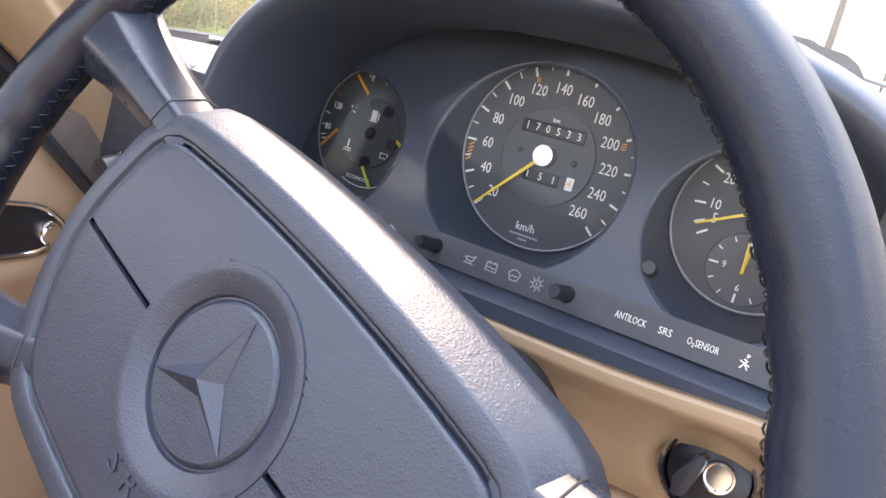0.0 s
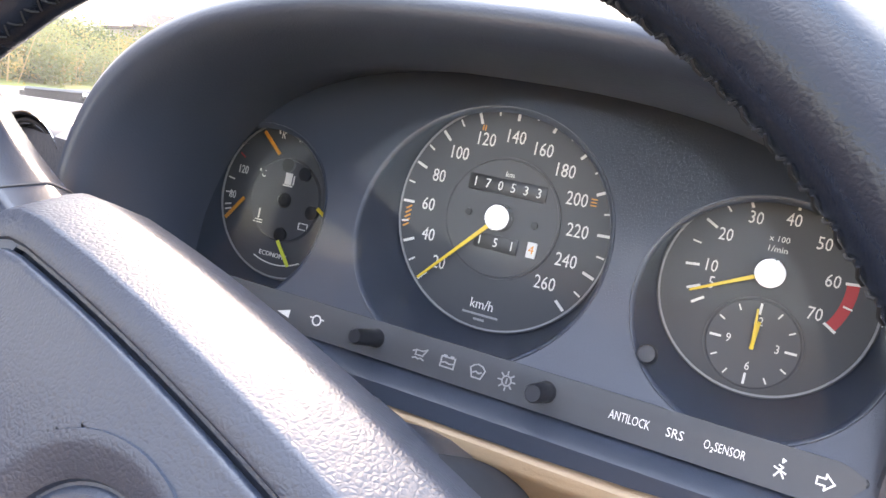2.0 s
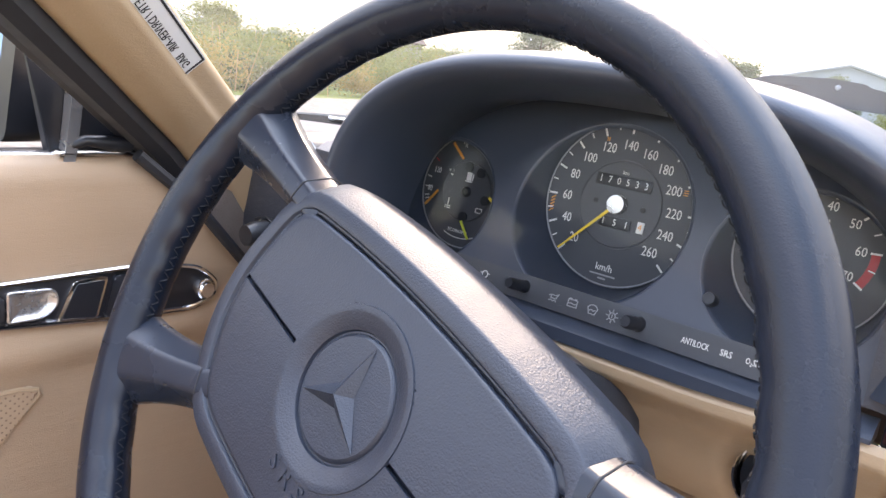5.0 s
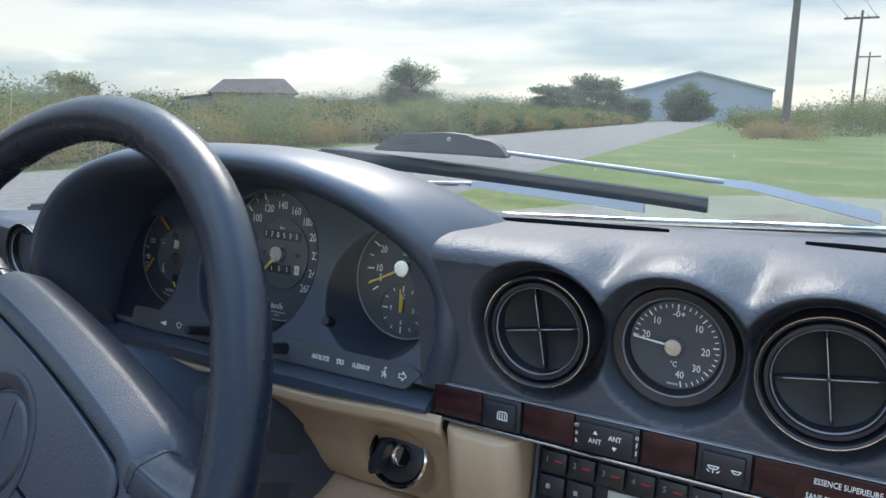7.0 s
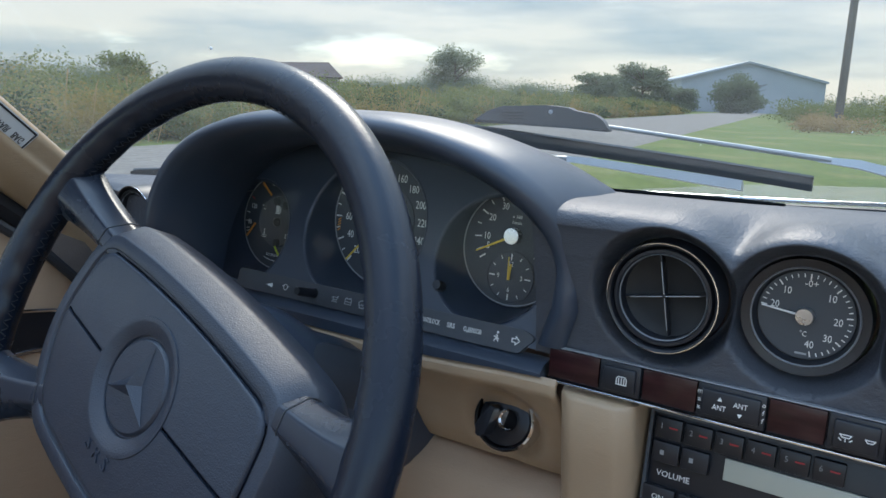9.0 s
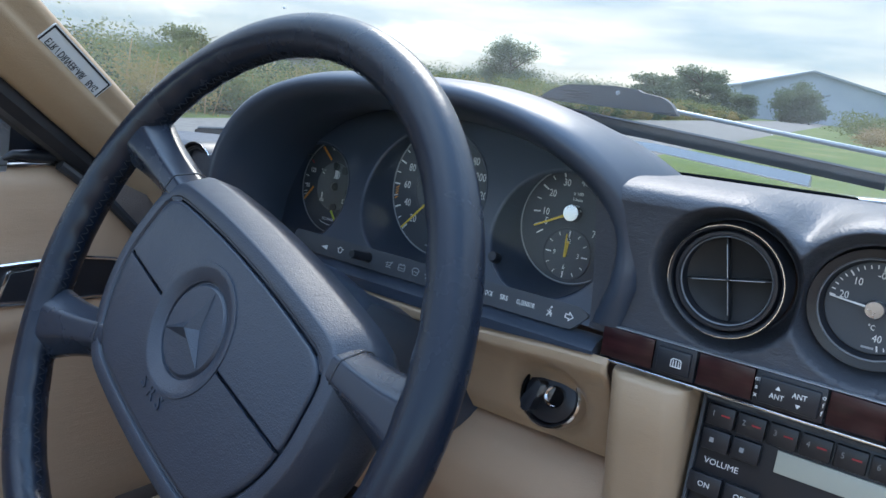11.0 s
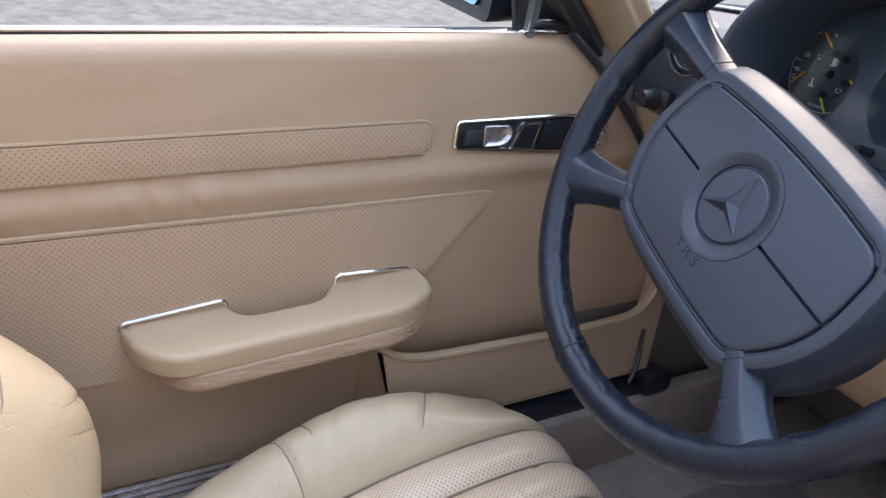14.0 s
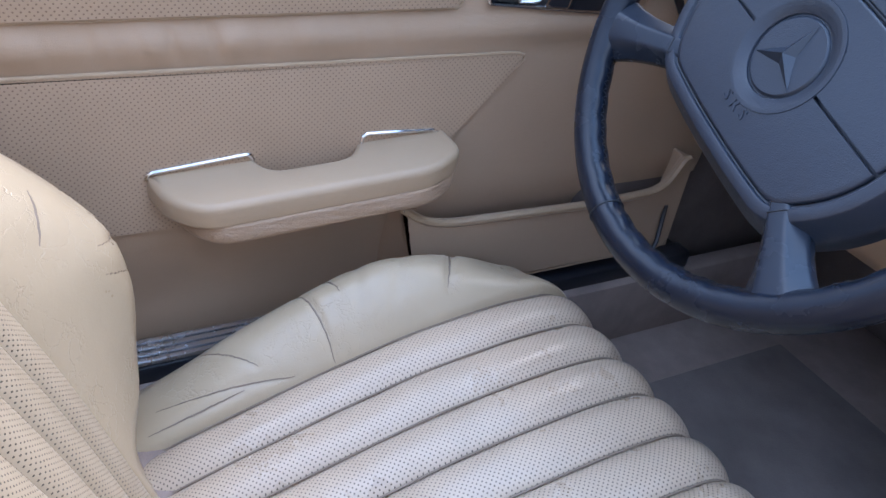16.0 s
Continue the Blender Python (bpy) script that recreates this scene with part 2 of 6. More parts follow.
M_COVER = flat_mat("weathered_grey_plastic", (0.034, 0.037, 0.044), 0.5)
M_PAINT = flat_mat("pale_body_paint", (0.19, 0.18, 0.17), 0.22, 0.0, 0.5, 0.5, amount=0.05)
M_CARPET = grained("brown_carpet", (0.26, 0.205, 0.18), (0.9, 1.0), 380, 0.9, 22.0, 0.35, 0.1)
M_CARPET_SHADE = grained("dark_carpet_and_shade", (0.15, 0.122, 0.108), (0.9, 1.0), 380, 0.9, 22.0, 0.35, 0.1)
M_MATPILE = grained("dark_mat_pile", (0.17, 0.142, 0.130), (0.9, 1.0), 300, 1.0, 14.0, 0.45, 0.1)
M_STICKER = flat_mat("silver_sticker", (0.66, 0.68, 0.70), 0.4, 0.0, amount=0.06)
# blue base puts the reflected sky's colour into the mirror
M_MIRROR = shader("sky_tinted_glass", (0.24, 0.38, 0.50), 0.02, 1.0)[0]
M_THREAD = flat_mat("black_thread", (0.008, 0.010, 0.013), 0.5)
M_CRACK = flat_mat("cracked_leather_brown", (0.20, 0.15, 0.11), 0.8)

M_WOOD, _nt, _b = shader("dark_burl_wood", (0.05, 0.016, 0.012), 0.22, 0.0, 0.3, 0.0)
_n = noise_node(_nt, 45.0, 6.0, 0.7, (0.5, 1.0, 3.5))
_cr = _nt.nodes.new("ShaderNodeValToRGB")
_cr.color_ramp.elements[0].color = (0.016, 0.006, 0.007, 1)
_cr.color_ramp.elements[1].color = (0.044, 0.015, 0.016, 1)
_cr.color_ramp.elements[0].position, _cr.color_ramp.elements[1].position = 0.32, 0.72
_nt.links.new(_n.outputs["Fac"], _cr.inputs["Fac"])
_nt.links.new(_cr.outputs["Color"], _b.inputs["Base Color"])

M_GLASS = bpy.data.materials.new("windscreen_glass")
M_GLASS.use_nodes = True
_nt = M_GLASS.node_tree
_nt.nodes.clear()
_o = _nt.nodes.new("ShaderNodeOutputMaterial")
_t = _nt.nodes.new("ShaderNodeBsdfTransparent")
_t.inputs["Color"].default_value = (0.90, 0.93, 0.92, 1)
_g = _nt.nodes.new("ShaderNodeBsdfGlossy")
_g.inputs["Roughness"].default_value = 0.03
_x = _nt.nodes.new("ShaderNodeMixShader")
_x.inputs[0].default_value = 0.035
_nt.links.new(_t.outputs[0], _x.inputs[1])
_nt.links.new(_g.outputs[0], _x.inputs[2])
_d = _nt.nodes.new("ShaderNodeBsdfTranslucent")
_d.inputs["Color"].default_value = (0.8, 0.8, 0.78, 1)
_y = _nt.nodes.new("ShaderNodeMixShader")
_n = noise_node(_nt, 9.0, 8.0, 0.7)
_mr = _nt.nodes.new("ShaderNodeMapRange")
_mr.inputs["From Min"].default_value, _mr.inputs["From Max"].default_value = 0.3, 0.75
_mr.inputs["To Min"].default_value, _mr.inputs["To Max"].default_value = 0.015, 0.06
_nt.links.new(_n.outputs["Fac"], _mr.inputs["Value"])
_nt.links.new(_mr.outputs["Result"], _y.inputs[0])
_nt.links.new(_x.outputs[0], _y.inputs[1])
_nt.links.new(_d.outputs[0], _y.inputs[2])
_nt.links.new(_y.outputs[0], _o.inputs["Surface"])

M_LENS = bpy.data.materials.new("instrument_lens")
M_LENS.use_nodes = True
_nt = M_LENS.node_tree
_nt.nodes.clear()
_o = _nt.nodes.new("ShaderNodeOutputMaterial")
_t = _nt.nodes.new("ShaderNodeBsdfTransparent")
_g = _nt.nodes.new("ShaderNodeBsdfGlossy")
_g.inputs["Roughness"].default_value = 0.06
_x = _nt.nodes.new("ShaderNodeMixShader")
_x.inputs[0].default_value = 0.010
_nt.links.new(_t.outputs[0], _x.inputs[1])
_nt.links.new(_g.outputs[0], _x.inputs[2])
_nt.links.new(_x.outputs[0], _o.inputs["Surface"])


def outdoor(name, cols, scale, rough=0.9, strength=0.4, dist=0.02, stretch=None):
    m, nt, b = shader(name, cols[0], rough, 0.0, 0.2)
    n = noise_node(nt, scale, 8.0, 0.65, stretch)
    cr = nt.nodes.new("ShaderNodeValToRGB")
    els = cr.color_ramp.elements
    for k, c in enumerate(cols):
        if k > 1:
            els.new(0.5)
    for k, c in enumerate(cols):
        els[k].position, els[k].color = 0.3 + 0.42 * k / (len(cols) - 1), (*c, 1)
    nt.links.new(n.outputs["Fac"], cr.inputs["Fac"])
    nt.links.new(cr.outputs["Color"], b.inputs["Base Color"])
    bump(nt, b, n.outputs["Fac"], strength, dist)
    return m


M_GRASS = outdoor("mown_grass", [(0.052, 0.088, 0.014), (0.080, 0.104, 0.022), (0.155, 0.138, 0.055)], 0.35, 0.95, 0.05, 0.03)
_nt, _b = M_GRASS.node_tree, M_GRASS.node_tree.nodes["Principled BSDF"]
_f = noise_node(_nt, 7.0, 6.0, 0.7)
_mx = _nt.nodes.new("ShaderNodeMixRGB")
_mx.blend_type = "OVERLAY"
_mx.inputs["Fac"].default_value = 0.75
_nt.links.new(_b.inputs["Base Color"].links[0].from_socket, _mx.inputs["Color1"])
_nt.links.new(_f.outputs["Fac"], _mx.inputs["Color2"])
_nt.links.new(_mx.outputs["Color"], _b.inputs["Base Color"])
M_ROAD = outdoor("worn_asphalt", [(0.095, 0.085, 0.076), (0.145, 0.131, 0.117), (0.20, 0.18, 0.158)], 9.0, 0.9, 0.12, 0.006)
M_LEAF = [outdoor("leaf_green", [(0.11, 0.13, 0.05), (0.20, 0.21, 0.08)], 2.0),
          # dark green paled: the haze of distance is put into the colour
          outdoor("leaf_hazed", [(0.11, 0.135, 0.085), (0.18, 0.20, 0.125)], 2.0),
          outdoor("leaf_yellow", [(0.20, 0.16, 0.05), (0.30, 0.22, 0.085)], 2.0),
          outdoor("dry_stalk", [(0.24, 0.17, 0.08), (0.33, 0.24, 0.12)], 2.0)]
M_DEEP = outdoor("leaf_deep_green", [(0.045, 0.062, 0.026), (0.09, 0.115, 0.045)], 2.0)
for _m in M_LEAF + [M_DEEP]:
    _nt = _m.node_tree
    _b, _o = _nt.nodes["Principled BSDF"], _nt.nodes["Material Output"]
    _t = _nt.nodes.new("ShaderNodeBsdfTranslucent")
    _x = _nt.nodes.new("ShaderNodeMixShader")
    _x.inputs[0].default_value = 0.45
    _nt.links.new(_b.inputs["Base Color"].links[0].from_socket, _t.inputs["Color"])
    _nt.links.new(_b.outputs[0], _x.inputs[1])
    _nt.links.new(_t.outputs[0], _x.inputs[2])
    _nt.links.new(_x.outputs[0], _o.inputs["Surface"])
M_BARK = outdoor("bark", [(0.07, 0.055, 0.04), (0.12, 0.10, 0.08)], 8.0)
M_POLE = outdoor("weathered_pole_wood", [(0.10, 0.085, 0.075), (0.16, 0.14, 0.12)], 6.0, 0.9, 0.4, 0.02, (6, 6, 0.4))
M_SHED = outdoor("grey_blue_sheet_metal", [(0.27, 0.295, 0.33), (0.32, 0.345, 0.375)], 0.3, 0.6, 0.2, 0.02)
M_ROOF = outdoor("brown_roof", [(0.055, 0.042, 0.040), (0.09, 0.07, 0.065)], 0.6)
M_WALL = outdoor("pale_house_wall", [(0.20, 0.18, 0.16), (0.25, 0.23, 0.20)], 0.4)


# ---- mesh helpers ----
I4 = Matrix.Identity(4)


def to_mesh(name, bm, mat, smooth=40.0, m=I4):
    bmesh.ops.recalc_face_normals(bm, faces=bm.faces)
    me = bpy.data.meshes.new(name)
    bm.to_mesh(me)
    bm.free()
    me.transform(m)
    if mat:
        me.materials.append(mat)
    if smooth:
        me.polygons.foreach_set("use_smooth", [True] * len(me.polygons))
        me.set_sharp_from_angle(angle=radians(smooth))
    return me


def thing(name, label, category, loc=(0, 0, 0), group="", kind=""):
    ob = new(name)
    ob.empty_display_size = 0.02
    ob.location = loc
    return tagged(ob, label, category, group, kind)


def part(name, bm, material, parent, label="", m=I4, smooth=40.0):
    me = bm if isinstance(bm, bpy.types.Mesh) else to_mesh(name, bm, material, smooth, m)
    ob = new(name, me)
    if parent is not None:
        ob.parent = parent
        if parent.data is None:
            ob.matrix_parent_inverse = Matrix.Translation(-Vector(parent.location))
    return tagged(ob, label)


def solo(name, bm, material, label, category, group="", kind="", m=I4, smooth=40.0):
    return tagged(part(name, bm, material, None, "", m, smooth), label, category, group, kind)


def box(size, at=(0, 0, 0), bevel=0.0, segs=2):
    bm = bmesh.new()
    bmesh.ops.create_cube(bm, size=1.0, matrix=Matrix.Translation(at) @ Matrix.Diagonal((*size, 1)))
    if bevel:
        bmesh.ops.bevel(bm, geom=bm.edges[:], offset=bevel, segments=segs, profile=0.5, affect="EDGES")
    return bm


def prism(pts, z0, z1, bevel=0.0, segs=2):
    """A flat outline in x and y, given depth along z."""
    bm = bmesh.new()
    low = [bm.verts.new((x, y, z0)) for x, y in pts]
    top = [bm.verts.new((x, y, z1)) for x, y in pts]
    n = len(pts)
    bm.faces.new(low[::-1])
    cap = bm.faces.new(top)
    for i in range(n):
        bm.faces.new((low[i], low[(i + 1) % n], top[(i + 1) % n], top[i]))
    if bevel:
        bmesh.ops.bevel(bm, geom=list(cap.edges), offset=bevel, segments=segs, profile=0.5, affect="EDGES")
    return bm


def rounded(pts, r, n=5):
    """An outline with its corners rounded; r: one radius or one for each corner."""
    out = []
    k = len(pts)
    for i in range(k):
        p, a, b = Vector(pts[i]), Vector(pts[i - 1]), Vector(pts[(i + 1) % k])
        rr = r[i] if isinstance(r, (list, tuple)) else r
        d1, d2 = (a - p), (b - p)
        t = min(rr, d1.length * 0.48, d2.length * 0.48)
        p1, p2 = p + d1.normalized() * t, p + d2.normalized() * t
        for j in range(n + 1):
            s = j / n
            q = p1 * (1 - s) ** 2 + p * 2 * s * (1 - s) + p2 * s * s
            out.append((q.x, q.y))
    return out


def lathe(profile, segs=48, closed=False):
    """Profile of (radius, z) turned round z."""
    bm = bmesh.new()
    rings = []
    for r, z in profile:
        if r < 1e-6:
            rings.append([bm.verts.new((0, 0, z))])
        else:
            rings.append([bm.verts.new((r * math.cos(2 * math.pi * i / segs), r * math.sin(2 * math.pi * i / segs), z)) for i in range(segs)])
    pairs = list(zip(rings, rings[1:])) + ([(rings[-1], rings[0])] if closed else [])
    for a, b in pairs:
        for i in range(segs):
            j = (i + 1) % segs
            f = [a[i % len(a)], a[j % len(a)], b[j % len(b)], b[i % len(b)]]
            f = list(dict.fromkeys(f))
            if len(f) > 2:
                bm.faces.new(f)
    return bm


def loft(rings, closed_ring=True, cap=True):
    bm = bmesh.new()
    vs = [[bm.verts.new(p) for p in r] for r in rings]
    n = len(vs[0])
    for a, b in zip(vs, vs[1:]):
        for i in range(n if closed_ring else n - 1):
            j = (i + 1) % n
            bm.faces.new((a[i], a[j], b[j], b[i]))
    if cap and closed_ring:
        bm.faces.new(vs[0][::-1])
        bm.faces.new(vs[-1])
    return bm


def tube(path, radius, segs=10, closed=False, cap=True):
    """A round bar along a path of points; radius: one, or one for each point."""
    pts = [Vector(p) for p in path]
    n = len(pts)
    rings = []
    ref = None
    for i, p in enumerate(pts):
        a, b = (pts[i - 1], pts[(i + 1) % n]) if closed else (pts[max(i - 1, 0)], pts[min(i + 1, n - 1)])
        d = (b - a).normalized()
        if ref is None:
            ref = d.orthogonal().normalized()
        ref = (ref - d * ref.dot(d)).normalized()
        c = d.cross(ref)
        r = radius[i] if isinstance(radius, (list, tuple)) else radius
        rings.append([p + (ref * math.cos(2 * math.pi * k / segs) + c * math.sin(2 * math.pi * k / segs)) * r for k in range(segs)])
    if closed:
        rings.append(rings[0])
    return loft(rings, True, cap and not closed)


def sheet(fn, nu, nv):
    """An open surface fn(u, v), u and v from 0 to 1."""
    bm = bmesh.new()
    g = [[bm.verts.new(fn(i / nu, j / nv)) for j in range(nv + 1)] for i in range(nu + 1)]
    for i in range(nu):
        for j in range(nv):
            bm.faces.new((g[i][j], g[i + 1][j], g[i + 1][j + 1], g[i][j + 1]))
    return bm


def thick(ob, t, offset=-1.0):
    md = ob.modifiers.new("thickness", "SOLIDIFY")
    md.thickness, md.offset = t, offset
    return ob


def join(*bms):
    """Several bmeshes as one."""
    out = bmesh.new()
    for b in bms:
        me = bpy.data.meshes.new("tmp")
        b.to_mesh(me)
        b.free()
        out.from_mesh(me)
        bpy.data.meshes.remove(me)
    return out


def moved(bm, m):
    bmesh.ops.transform(bm, matrix=m, verts=bm.verts)
    return bm


def text(body, size, m, name, mat, parent, label="", wide=1.0, depth=0.00015):
    cu = bpy.data.curves.new("tmp_text", "FONT")
    cu.body, cu.size, cu.align_x, cu.align_y, cu.extrude = body, size, "CENTER", "CENTER", depth
    cu.resolution_u = 2
    ob = bpy.data.objects.new("tmp_text", cu)
    scene.collection.objects.link(ob)
    me = bpy.data.meshes.new_from_object(ob.evaluated_get(bpy.context.evaluated_depsgraph_get()))
    bpy.data.objects.remove(ob)
    tb = bmesh.new()
    tb.from_mesh(me)
    bmesh.ops.remove_doubles(tb, verts=tb.verts, dist=size * 0.001)
    tb.to_mesh(me)
    tb.free()
    me.name = name
    me.transform(m @ Matrix.Diagonal((wide, 1, 1, 1)))
    me.materials.clear()
    me.materials.append(mat)
    return part(name, me, mat, parent, label)


def smooth01(t):
    t = max(0.0, min(1.0, t))
    return t * t * (3 - 2 * t)


def lerp(a, b, t):
    return a + (b - a) * t


def along(table, x):
    """Straight-line table lookup."""
    for (x0, y0), (x1, y1) in zip(table, table[1:]):
        if x <= x1:
            return lerp(y0, y1, max(0.0, min(1.0, (x - x0) / (x1 - x0))))
    return table[-1][1]


def spline(table, x):
    """Smooth table lookup."""
    n = len(table)
    if x <= table[0][0]:
        return table[0][1]
    for i in range(n - 1):
        (x0, y0), (x1, y1) = table[i], table[i + 1]
        if x <= x1:
            xa, ya = table[max(i - 1, 0)]
            xb, yb = table[min(i + 2, n - 1)]
            m0, m1 = (y1 - ya) / (x1 - xa), (yb - y0) / (xb - x0)
            h, f = x1 - x0, (x - x0) / (x1 - x0)
            return (2 * f ** 3 - 3 * f * f + 1) * y0 + (f ** 3 - 2 * f * f + f) * h * m0 + (3 * f * f - 2 * f ** 3) * y1 + (f ** 3 - f * f) * h * m1
    return table[-1][1]


def even(pts, step):
    """A closed outline resampled at an even step."""
    out = []
    for a, b in zip(pts, pts[1:] + pts[:1]):
        a, b = Vector(a), Vector(b)
        k = max(1, round((b - a).length / step))
        out += [tuple(a.lerp(b, j / k)) for j in range(k)]
    return out


def inset(pts, d):
    n = len(pts)
    area = sum(pts[i][0] * pts[(i + 1) % n][1] - pts[(i + 1) % n][0] * pts[i][1] for i in range(n))
    s = 1 if area > 0 else -1
    out = []
    for i in range(n):
        t = (Vector(pts[(i + 1) % n]) - Vector(pts[i - 1])).normalized()
        out.append((pts[i][0] - t.y * d * s, pts[i][1] + t.x * d * s))
    return out


def pillow(pts, z0, z1, r_low, r_top, n=6):
    """A flat outline with depth and fully rounded rims."""
    rings = [[(x, y, z0 + r_low * (1 - math.cos(math.pi / 2 * k / n))) for x, y in inset(pts, r_low * (1 - math.sin(math.pi / 2 * k / n)))] for k in range(n + 1)]
    for k in range(n + 1):
        a = math.pi / 2 * k / n
        rings.append([(x, y, z1 - r_top * (1 - math.sin(a))) for x, y in inset(pts, r_top * (1 - math.cos(a)))])
    bm = loft(rings, True, True)
    bmesh.ops.triangulate(bm, faces=[f for f in bm.faces if len(f.verts) > 4])
    return bm


# ---- outdoors ----
def ground_z(x, y):
    d = math.hypot(x, y)
    return 0.35 * smooth01((x + 2) / 25) * smooth01((y - 12) / 60) - 0.03 + 0.01 * noise.noise(Vector((x * 0.15, y * 0.15, 0))) * smooth01(d / 12)


def ground_fn(u, v):
    a, r = 2 * math.pi * u, 0.5 + 900 * v ** 3
    x, y = r * math.cos(a), r * math.sin(a)
    return Vector((x, y, ground_z(x, y) if r < 300 else 0.0))


solo("ground", sheet(ground_fn, 96, 60), M_GRASS, "rough green and straw-coloured grass verge", "ground", kind="structure")


ROAD_W = 6.75


def road_x(y):
    """Right-hand edge of the road."""
    return -2.85 - 0.166 * y


def road_fn(u, v):
    y = -60 + 330 * u ** 1.5
    x = road_x(y) - ROAD_W * v
    return Vector((x, y, 0.02 + 0.05 * math.sin(math.pi * v) - (0.09 if v in (0.0, 1.0) else 0.0)))


solo("road", sheet(road_fn, 60, 24), M_ROAD, "worn pale grey asphalt country road", "road", kind="structure")


def leaf_cloud(bm, rng, centre, size, count, leaf, flat=0.5):
    """Small leaf blades scattered through an uneven clump."""
    for _ in range(count):
        d = Vector((rng.gauss(0, 1), rng.gauss(0, 1), rng.gauss(0, 1)))
        d = d.normalized() * rng.random() ** 0.45
        lump = 0.72 + 0.5 * noise.noise(Vector(centre) * 0.7 + d * 1.7)
        p = Vector(centre) + Vector((d.x * size[0], d.y * size[1], d.z * size[2])) * lump
        a = Vector((rng.gauss(0, 1), rng.gauss(0, 1), rng.gauss(0, flat))).normalized() * leaf * rng.uniform(0.6, 1.3)
        b = a.cross(Vector((rng.gauss(0, 1), rng.gauss(0, 1), rng.gauss(0, 1)))).normalized() * leaf * 0.6
        v = [bm.verts.new(p - a), bm.verts.new(p + b), bm.verts.new(p + a), bm.verts.new(p - b)]
        bm.faces.new(v)


def tree(at, height, width, mat, label, seed, leaf=0.25, count=900):
    rng = random.Random(seed)
    t = thing("tree", label, "tree", at, "trees beyond the road")
    base = Vector(at)
    trunk = [base + Vector((0.1 * height * 0.1 * math.sin(k), 0, height * 0.14 * k)) for k in range(6)]
    bm = tube(trunk, [0.05 * height * 0.5 * (1 - 0.15 * k) for k in range(6)], 7)
    limbs = []
    for k in range(7):
        a = rng.uniform(0, 6.28)
        s = base + Vector((0, 0, height * rng.uniform(0.3, 0.6)))
        e = s + Vector((math.cos(a) * width * 0.4, math.sin(a) * width * 0.4, height * 0.25))
        limbs.append(tube([s, (s + e) / 2 + Vector((0, 0, 0.03 * height)), e], [0.02 * height * 0.5, 0.012 * height * 0.5, 0.004 * height], 5))
    part("trunk", join(bm, *limbs), M_BARK, t)
    crown = bmesh.new()
    for k in range(36):
        a, r = rng.uniform(0, 6.28), rng.random() ** 0.5 * width * 0.36
        hz = rng.random()
        c = base + Vector((math.cos(a) * r * (1.1 - 0.5 * hz), math.sin(a) * r * (1.1 - 0.5 * hz), height * lerp(0.10, 0.82, hz)))
        leaf_cloud(crown, rng, c, (width * rng.uniform(0.19, 0.29), width * rng.uniform(0.19, 0.29), height * rng.uniform(0.14, 0.22)), count // 4, leaf * 0.46)
    part("crown", crown, mat, t, "", smooth=0)
    return t


def place_at(az, dist):
    return (0.41 + dist * math.sin(radians(az)), -0.22 + dist * math.cos(radians(az)))


_x, _y = place_at(-33.0, 62)
tree((_x, _y, 0), 5.3, 6.2, M_LEAF[1], "lone round-crowned green tree behind the hedge", 3, 0.16, 2200)
_x, _y = place_at(-19.3, 120)
tree((_x, _y, 0), 7.6, 11.0, M_LEAF[1], "dark green broad tree beside the shed", 5, 0.4, 1800)
_x, _y = place_at(-22.5, 95)
tree((_x, _y, 0), 4.8, 8.5, M_LEAF[1], "dark bushy tree beyond the road", 6, 0.33, 1600)
_x, _y = place_at(-12.8, 110)
tree((_x, _y, 0), 5.8, 8.6, M_LEAF[1], "dark round tree in front of the shed", 7, 0.33, 2400)
_x, _y = place_at(-16.4, 112)
tree((_x, _y, 0), 3.6, 5.0, M_LEAF[1], "small dark tree at the shed's corner", 8, 0.3)
_x, _y = place_at(-56.5, 30)
tree((_x, _y, 0), 2.3, 3.0, M_LEAF[0], "scrubby green bush tree in tall grass", 9, 0.12, 1600)

rng = random.Random(11)
bm = bmesh.new()
for k in range(420):
    az = rng.uniform(-100, 60)
    d = rng.uniform(150, 210)
    x, y = place_at(az, d)
    h = rng.uniform(2.5, 6.0)
    leaf_cloud(bm, rng, (x, y, h * 0.4), (rng.uniform(4, 9), 3, h * 0.75), 640, 0.2)
solo("far_woods", bm, M_LEAF[1], "hazy dark band of distant trees", "woods", kind="stuff", smooth=0)

for name, mat, count, low, high, lf, lab in (
        ("roadside_scrub", M_LEAF[0], 520, 0.7, 1.7, 0.11, "green scrub and weeds along the far roadside"),
        ("yellow_weeds", M_LEAF[2], 380, 0.4, 1.45, 0.09, "yellowing weeds along the far roadside"),
        ("dark_shrubs", M_DEEP, 150, 0.8, 1.5, 0.11, "deep green shrubs among the roadside weeds")):
    bm = bmesh.new()
    for k in range(count):
        y = -10 + 95 * rng.random() ** 1.4
        off = rng.random() ** 1.3
        x = road_x(y) - ROAD_W - 0.7 - 9 * off
        h = rng.uniform(low, high) * (0.75 + 0.5 * off)
        leaf_cloud(bm, rng, (x, y, h * 0.45), (rng.uniform(0.5, 1.4), rng.uniform(0.6, 1.6), h * 0.7), 760, lf * 0.32 * (1 + y / 45))
    solo(name, bm, mat, lab, "scrub", kind="stuff", smooth=0)

